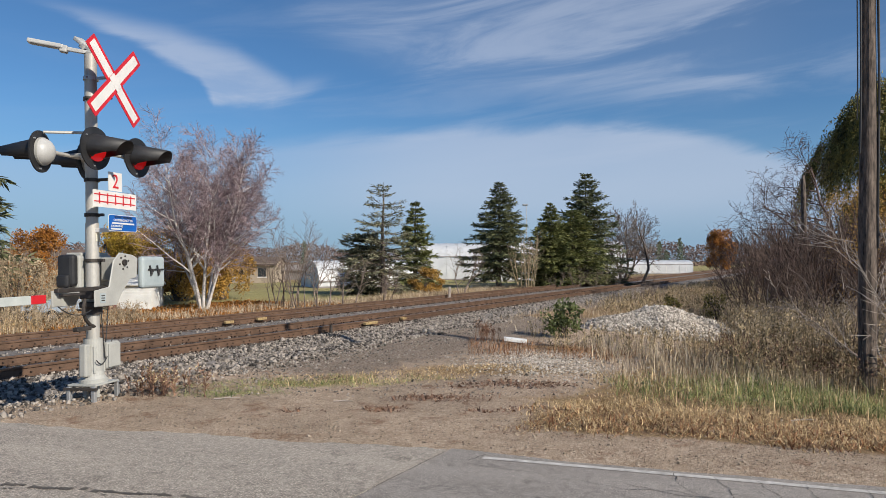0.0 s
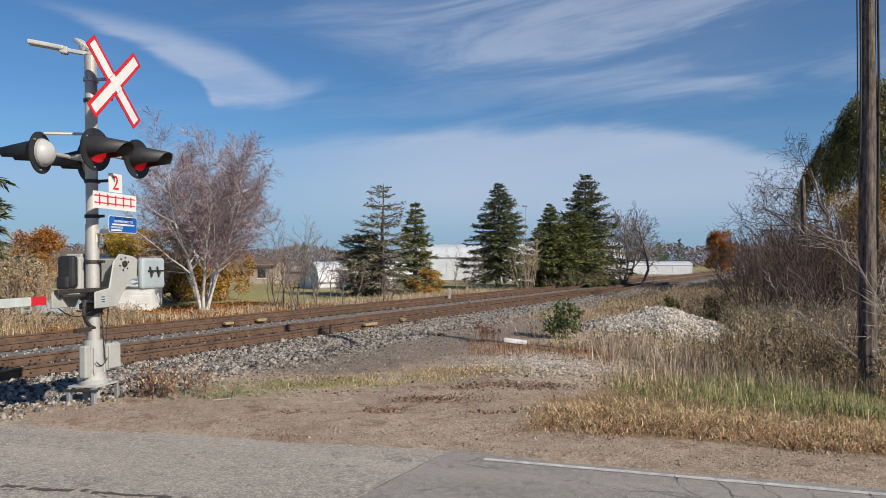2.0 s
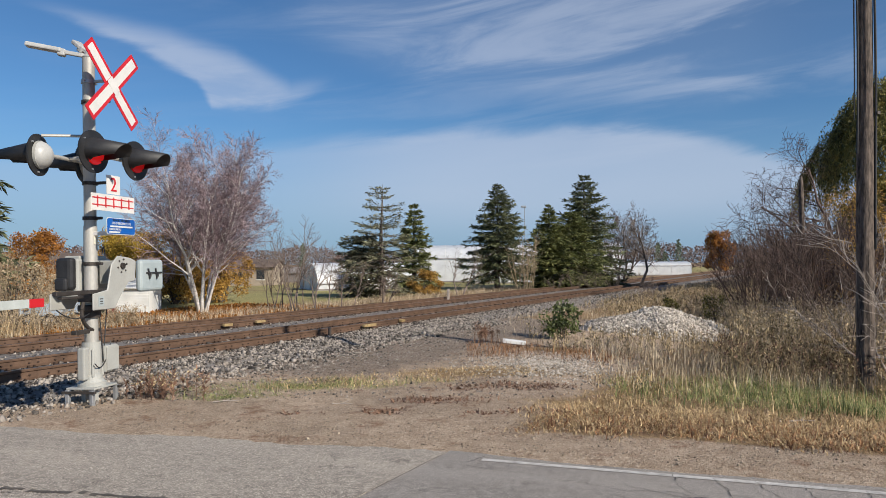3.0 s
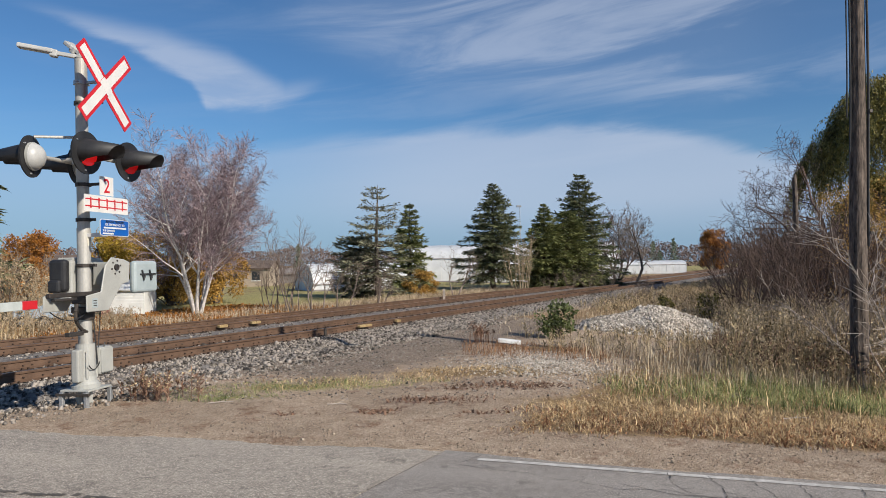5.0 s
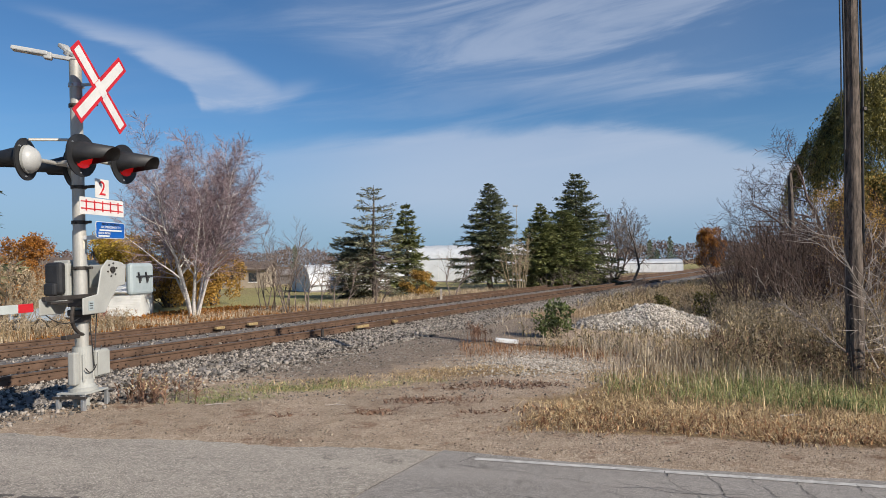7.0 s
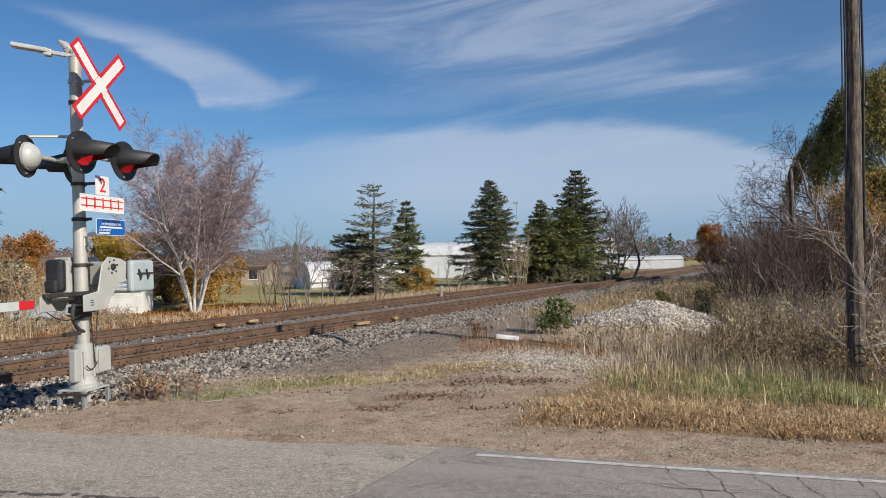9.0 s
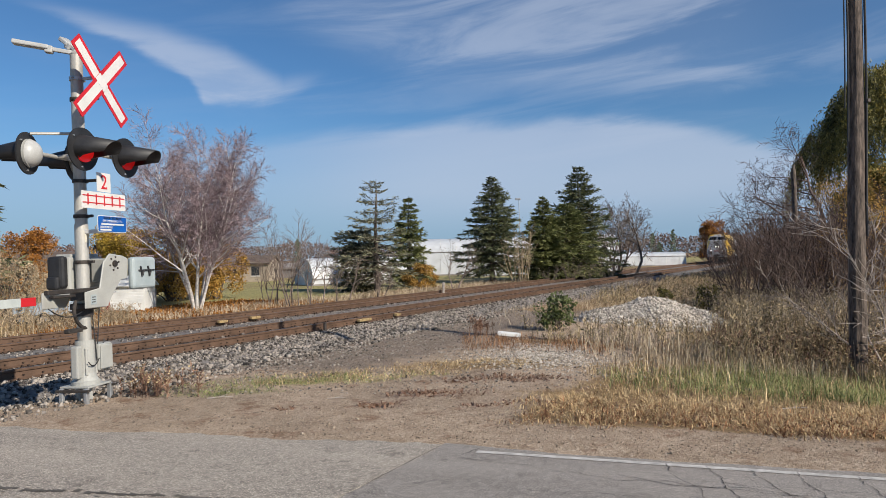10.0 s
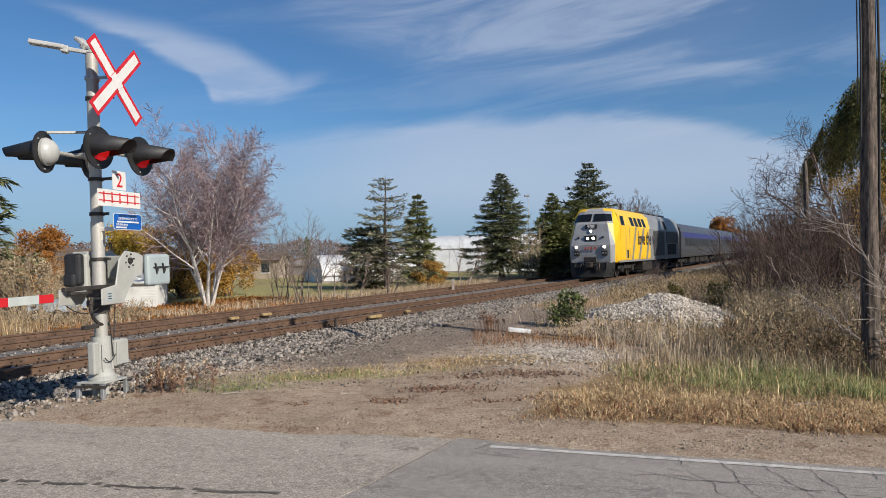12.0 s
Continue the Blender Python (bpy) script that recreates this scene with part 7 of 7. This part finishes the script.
def build_grass():
    rnd = np.random.RandomState(30)

    def verge(x, y):                                    # the grassed side to the right
        return smooth(0.5, 1.6, x - 0.55 * (y - 7.2) + 0.5 * lump(x * 1.6, y * 1.6)) * smooth(6.95, 7.5, y + 0.31 * x + 0.45 * lump(x * 1.4 + 2, y * 1.4))

    x, y = scatter(rnd, 150000, 0.3, 9, 5.0, 9.8, lambda x, y: verge(x, y) * (1 - smooth(8.2, 9.8, y + 0.31 * x)))
    blades("short_straw_grass", x, y, 0.060, 0.0042, M_STRAW, "short dry straw-coloured grass by the road", 31, 1.9)
    x, y = scatter(rnd, 60000, 0.3, 9, 5.0, 9.2, lambda x, y: verge(x, y) * (1 - smooth(7.6, 8.6, y + 0.31 * x)))
    blades("russet_grass", x, y, 0.055, 0.0075, M_RUSSET, "russet dead grass along the shoulder", 32, 1.7)
    x, y = scatter(rnd, 60000, 2.2, 8.5, 7.0, 11.5, lambda x, y: np.maximum(blob(x, y, 4.9, 9.0, 2.5, 1.5), 0.35 * blob(x, y, 3.2, 8.8, 0.8, 0.9)))
    blades("green_grass", x, y, 0.135, 0.0042, M_GRASS, "green grass on the verge", 33, 1.1)
    x, y = scatter(rnd, 16000, 2.0, 8.5, 7.2, 11.0, lambda x, y: 0.8 * np.maximum(blob(x, y, 4.6, 8.9, 2.6, 1.5), blob(x, y, 3.0, 9.3, 1.2, 1.2)))
    blades("short_straw_grass", x, y, 0.15, 0.004, M_STRAW, "dry straw mixed into the green verge grass", 43, 1.2)
    x, y = scatter(rnd, 10000, 1.8, 7.5, 8.2, 14.5, lambda x, y: smooth(2.4, 3.4, x) * smooth(8.6, 9.6, y) * (1 - smooth(12.5, 14.5, y)))
    blades("tall_dry_grass", x, y, 0.30, 0.0042, M_GREYGRASS, "tall grey-tan grass stems", 34, 0.5)
    x, y = scatter(rnd, 30000, -5.0, 0.6, 8.0, 11.0, lambda x, y: np.maximum(blob(x, y, -1.9, 9.5, 2.0, 0.5, 0.22), blob(x, y, -2.7, 8.75, 0.8, 0.35)))
    blades("green_grass", x, y, 0.048, 0.0045, M_GRASS, "thin green grass in the dirt", 35, 1.8)
    x, y = scatter(rnd, 30000, -3.5, 1.5, 8.4, 11.6, lambda x, y: np.maximum(blob(x, y, -1.0, 9.9, 2.2, 0.6, 0.25), blob(x, y, 0.7, 10.7, 1.4, 0.5)) * 0.9)
    blades("short_straw_grass", x, y, 0.048, 0.0045, M_STRAW, "dry straw grass among the gravel", 36, 1.8)
    x, y = scatter(rnd, 9000, 0.5, 4.0, 11.5, 15.5, lambda x, y: np.maximum(blob(x, y, 1.3, 13.2, 1.2, 1.2), blob(x, y, 2.6, 12.6, 1.1, 1.0)))
    blades("short_straw_grass", x, y, 0.13, 0.004, M_RUSSET, "dry russet grass round the shrub", 37, 0.8)
    x, y = scatter(rnd, 30000, -2.6, 2.5, 6.9, 10.5, lambda x, y: np.max([blob(x, y, 0.0, 8.4, 0.75, 0.28), blob(x, y, 0.9, 9.3, 0.9, 0.30), blob(x, y, -0.65, 7.75, 0.35, 0.16), blob(x, y, 1.1, 7.75, 0.45, 0.2), blob(x, y, -1.6, 7.7, 0.3, 0.1), blob(x, y, 0.5, 7.6, 0.25, 0.1)], axis=0))
    blades("russet_grass", x, y, 0.042, 0.011, M_WEEDDK, "flat reddish weeds in the dirt", 38, 2.2)
    x, y = scatter(rnd, 70000, 1.5, 26, 14, 58, lambda x, y: (1 - 0.95 * blob(x, y, 5.4, 17.0, 2.6, 3.0) ** 0.3) * (1 - smooth(8.2, 9.8, -x * math.cos(HEAD) + y * math.sin(HEAD))) * smooth(1.0, 4.0, x) * 0.8)
    blades("rough_grass", x, y, 0.17, 0.006, M_GREYGRASS, "rough grey-tan grass in front of the rails", 39, 0.45)
    # strip beyond the tracks
    n = 26000
    d, s = rnd.uniform(19.9, 23.0, n), -9 + 62 * rnd.uniform(0, 1, n) ** 1.1
    keep = rnd.uniform(0, 1, n) < 0.65 + 0.35 * np.sin(s * 1.9)
    d, s = d[keep], s[keep]
    blades("trackside_grass", N.x * d + U.x * s, N.y * d + U.y * s, 0.26, 0.006, M_GREYGRASS, "tan dry grass strip beyond the tracks", 40, 0.55)
    n = 9000
    d, s = rnd.uniform(20.3, 22.6, n), rnd.uniform(-9, 12, n)
    blades("trackside_reeds", N.x * d + U.x * s, N.y * d + U.y * s, 0.42, 0.006, M_STRAW, "tall tan reeds beyond the tracks", 41, 0.25)
    n = 15000
    d, s = rnd.uniform(20.2, 27, n), rnd.uniform(6, 27, n)
    blades("fallen_leaves", N.x * d + U.x * s, N.y * d + U.y * s, 0.10, 0.035, M_LEAF_ORANGE, "fallen orange leaves on the lawn", 42, 1.2)


build_grass()


def weeds(name, x, y, h, mat, head_mat, label, seed, leaves=14, head=10, lsize=0.05):
    """Upright dead weeds: a thin stem, withered leaves and a tuft."""
    rnd = np.random.RandomState(seed)
    n = len(x)
    H = h * rnd.uniform(0.6, 1.25, n)
    top = np.stack([rnd.normal(0, 0.10, n) * H, rnd.normal(0, 0.10, n) * H, H], 1)
    base = np.stack([x, y, ground_z(x, y) - 0.01], 1)
    w = np.array([0.0045, 0, 0])
    w2 = np.array([0, 0.0045, 0])
    tip = base + top
    v = np.stack([base - w, base + w, tip + w * 0.4, tip - w * 0.4, base - w2, base + w2, tip + w2 * 0.4, tip - w2 * 0.4], 1).reshape(-1, 3)
    f = np.arange(n * 8).reshape(-1, 4)
    t = rnd.uniform(0.12, 0.95, (n, leaves))
    P = (base[:, None] + top[:, None] * t[..., None]).reshape(-1, 3)
    lv, lf = leaf_quads(P, lsize * 2.2, rnd, -1.3, 0.17)
    verts, faces = np.concatenate([v, lv]), np.concatenate([f, lf + len(v)])
    ob = arrays_mesh(name, verts, faces, mat)
    tagged(ob, label, "weeds", kind="stuff")
    if head:
        t = rnd.uniform(0.70, 1.05, (n, head))
        P = (base[:, None] + top[:, None] * t[..., None] + rnd.normal(0, 0.022, (n, head, 3))).reshape(-1, 3)
        hv, hf = leaf_quads(P, 0.036, rnd, -0.4, 0.6)
        ob = arrays_mesh(name + "_tufts", hv, hf, head_mat)
        tagged(ob, "withered seed tufts of the dead weeds", "weeds", kind="stuff")


def build_weeds():
    rnd = np.random.RandomState(60)
    x, y = scatter(rnd, 8000, 4.6, 13, 10.5, 19, lambda x, y: smooth(0.39, 0.50, x / y) * (1 - smooth(0.66, 0.8, x / y)) * 0.9)
    weeds("dead_goldenrod", x, y, 0.85, M_WEED, M_FLUFF, "dense dead brown goldenrod", 61, 14, 9, 0.042)
    x, y = scatter(rnd, 2600, 4.0, 10, 9.6, 14, lambda x, y: smooth(0.36, 0.46, x / y) * 0.8)
    weeds("dark_dead_weeds", x, y, 0.5, M_WEED, M_WEEDDK, "russet dead weeds", 62, 12, 8, 0.032)
    x, y = scatter(rnd, 700, 2.0, 8.0, 12.5, 16.2, lambda x, y: 0.8 + 0 * x)
    weeds("low_weeds", x, y, 0.28, M_WEED, M_FLUFF, "low withered weeds round the gravel heap", 63, 10, 5, 0.04)
    x, y = scatter(rnd, 2300, 6, 26, 19, 40, lambda x, y: (1 - smooth(7.2, 8.6, -x * math.cos(HEAD) + y * math.sin(HEAD))) * smooth(0.38, 0.44, x / y) * 0.9)
    weeds("dead_goldenrod", x, y, 0.85, M_WEED, M_FLUFF, "dead brown goldenrod before the thicket", 64, 12, 12, 0.07)
    x, y = scatter(rnd, 9000, 6, 30, 21, 58, lambda x, y: (1 - smooth(8.6, 9.8, -x * math.cos(HEAD) + y * math.sin(HEAD))) * smooth(3.0, 5.0, -x * math.cos(HEAD) + y * math.sin(HEAD)) * 0.8)
    weeds("low_weeds", x, y, 0.42, M_WEED, M_FLUFF, "low withered weeds along the foot of the track bed", 68, 10, 5, 0.06)
    x, y = rnd.normal(0.95, 0.14, 26), rnd.normal(14.4, 0.13, 26)
    weeds("dark_dock", x, y, 0.36, M_WEEDDK, M_WEEDDK, "dark red-brown dock stalks", 65, 10, 26, 0.02)
    x, y = rnd.normal(-3.55, 0.22, 30), rnd.normal(8.75, 0.12, 30)
    weeds("dry_weed_tuft", x, y, 0.33, M_WEEDDK, M_WEED, "dry brown weed tuft beside the signal stand", 66, 26, 8, 0.035)
    n = 1500
    d, s = rnd.uniform(20.4, 22.6, n), rnd.uniform(-9, 16, n)
    weeds("trackside_weeds", N.x * d + U.x * s, N.y * d + U.y * s, 0.62, M_TAN, M_FLUFF, "tall tan dead weeds beyond the tracks", 67, 10, 12, 0.06)


build_weeds()
leafy("green_shrub", 2.72, 15.4, 0.85, 0.44, M_LEAF_GREEN, "small green shrub with yellowing leaf tips", 131, 1500, 0.075, 24, category="shrub")
leafy("green_shrub", 8.0, 24.0, 0.75, 0.42, M_LEAF_OLIVE, "small olive-brown shrub in the dry grass", 132, 900, 0.07, 16, category="shrub")
leafy("green_shrub", 9.4, 23.2, 0.9, 0.5, M_LEAF_OLIVE, "small olive-brown shrub in the dry grass", 133, 900, 0.07, 16, category="shrub")


def clutter():
    # pale length of plastic lying in the weeds
    bm = bmesh.new()
    bevelled_box(bm, (0.46, 0.16, 0.07), (0, 0, 0), 0.012)
    ob = part("plastic_offcut", bm, M_WHITE)
    ob.matrix_basis = pose(1.47, 13.7, gz(1.47, 13.7) + 0.10, 4, 6, -8)
    tagged(ob, "white plastic offcut lying in dry grass", "debris")
    # broken sticks
    for k, (x, y, r, ln) in enumerate(((-2.65, 8.35, 20, 0.5), (3.9, 7.35, 10, 0.55), (0.55, 12.4, -20, 0.7), (5.2, 10.8, 12, 1.1), (2.0, 7.4, 40, 0.3), (-1.2, 8.2, 5, 0.4))):
        g = Geo()
        ln *= 0.6
        g.tube((-ln / 2, 0, 0), (0, 0.02, 0.0), 0.008, 0.007, 6)
        g.tube((0, 0.02, 0.0), (ln / 2, -0.02, 0.0), 0.007, 0.004, 6)
        g.tube((0, 0.02, 0.0), (ln * 0.3, 0.08, 0.02), 0.004, 0.003, 5)
        ob = g.make("stick", M_PALETWIG)
        ob.matrix_basis = pose(x, y, gz(x, y) + 0.01, 0, 0, r)
        tagged(ob, "broken weathered stick on the ground", "stick", "sticks on the ground")
    # yellow blocks outside the rails
    M_YBLOCK = material("worn_yellow_paint", (0.20, 0.14, 0.075), (0.46, 0.33, 0.15), 0.8, 6, 0, 0.4)
    for track, s, ln, side in ((0, 17.0, 0.62, 0.90), (0, 18.9, 0.22, 0.88), (1, 16.6, 0.40, 0.90), (1, 15.2, 0.34, 0.90)):
        bm = bmesh.new()
        bevelled_box(bm, (0.12, ln, 0.08), (0, 0, 0), 0.012, seg=1)
        for k in range(3):
            bevelled_box(bm, (0.15, 0.02, 0.05), (0, ln * (k - 1) * 0.28, 0.02), 0.004, seg=1)
        ob = part("rail_marker_block", bm, M_YBLOCK)
        ob.matrix_basis = track_pose(track) @ pose(side, s, -0.07)
        tagged(ob, "worn yellow block fixed beside the rail", "rail fitting", "yellow blocks by the rails")
    # stub of dark pipe beside the near rail
    bm = bmesh.new()
    cylinder(bm, (0, 0, -0.3), (0, 0, 0.10), 0.045, n=10)
    ob = part("rail_post", bm, M_DARKSTEEL)
    ob.matrix_basis = track_pose(0) @ pose(1.05, 14.9, -0.05)
    tagged(ob, "short dark post beside the rail", "post")


clutter()


def small_bird():
    root = empty("small_bird")
    tagged(root, "small dark bird in flight with spread wings", "bird")
    bm = bmesh.new()
    bmesh.ops.create_uvsphere(bm, u_segments=12, v_segments=8, radius=0.5, matrix=Matrix.Diagonal((0.12, 0.034, 0.032, 1)))
    bmesh.ops.create_uvsphere(bm, u_segments=8, v_segments=6, radius=0.014, matrix=Matrix.Translation((0.058, 0, 0.008)))
    part("body", bm, M_BLACK, root)
    bm = bmesh.new()
    bm.faces.new([bm.verts.new(p) for p in ((-0.05, -0.006, 0), (-0.05, 0.006, 0), (-0.10, 0.018, 0), (-0.10, -0.018, 0))])
    bmesh.ops.solidify(bm, geom=bm.faces[:], thickness=0.003)
    part("tail", bm, M_BLACK, root)
    for s in (-1, 1):
        bm = bmesh.new()
        bm.faces.new([bm.verts.new(p) for p in ((0.028, 0, 0.008), (0.035, 0.05 * s, 0.03), (-0.005, 0.11 * s, 0.035), (-0.02, 0.05 * s, 0.022), (-0.02, 0, 0.008))])
        bmesh.ops.solidify(bm, geom=bm.faces[:], thickness=0.003)
        part("wing", bm, M_BLACK, root)
    return root


BIRD = small_bird()
BIRD.scale = (0.7, 0.7, 0.7)


def motions():
    # the train comes down the near track at a steady 36 m/s
    t_end, s_end, speed = 12.0, 42.2, 36.0
    base = track_pose(0)
    for k, car in enumerate([LOCO] + COACHES):
        back = 0.0 if k == 0 else 22.3 + 27.3 * (k - 1)
        rows = [(t, base @ pose(0, s_end + back + speed * (t_end - t), 0.002)) for t in (0.0, 3.0, 6.0, 9.0, 12.0)]
        walk(car, rows)
    # the bird leaves the spruce, crosses the sky and comes down beyond the road
    walk(BIRD, [(0.0, pose(4.6, 52.9, 6.2, 0, 0, -20)), (4.6, pose(4.6, 52.9, 6.2, 0, 0, -20)), (5.2, pose(2.2, 26.0, 3.9, 0, -8, -62)), (5.4, pose(0.9, 15.5, 4.0, 0, -12, -10)),
                (5.5, pose(2.35, 13.2, 4.2, 0, -16, 12)), (5.6, pose(4.15, 13.2, 4.78, 0, -18, 2)), (5.7, pose(6.15, 12.8, 5.3, 0, -15, 0)), (5.8, pose(7.9, 12.2, 5.7, 0, -8, -12)),
                (6.6, pose(17.0, 8.0, 4.2, 0, 10, -30)), (7.4, pose(24.0, 2.0, 0.06, 0, 0, -40)), (12.0, pose(24.0, 2.0, 0.06, 0, 0, -40))])


motions()
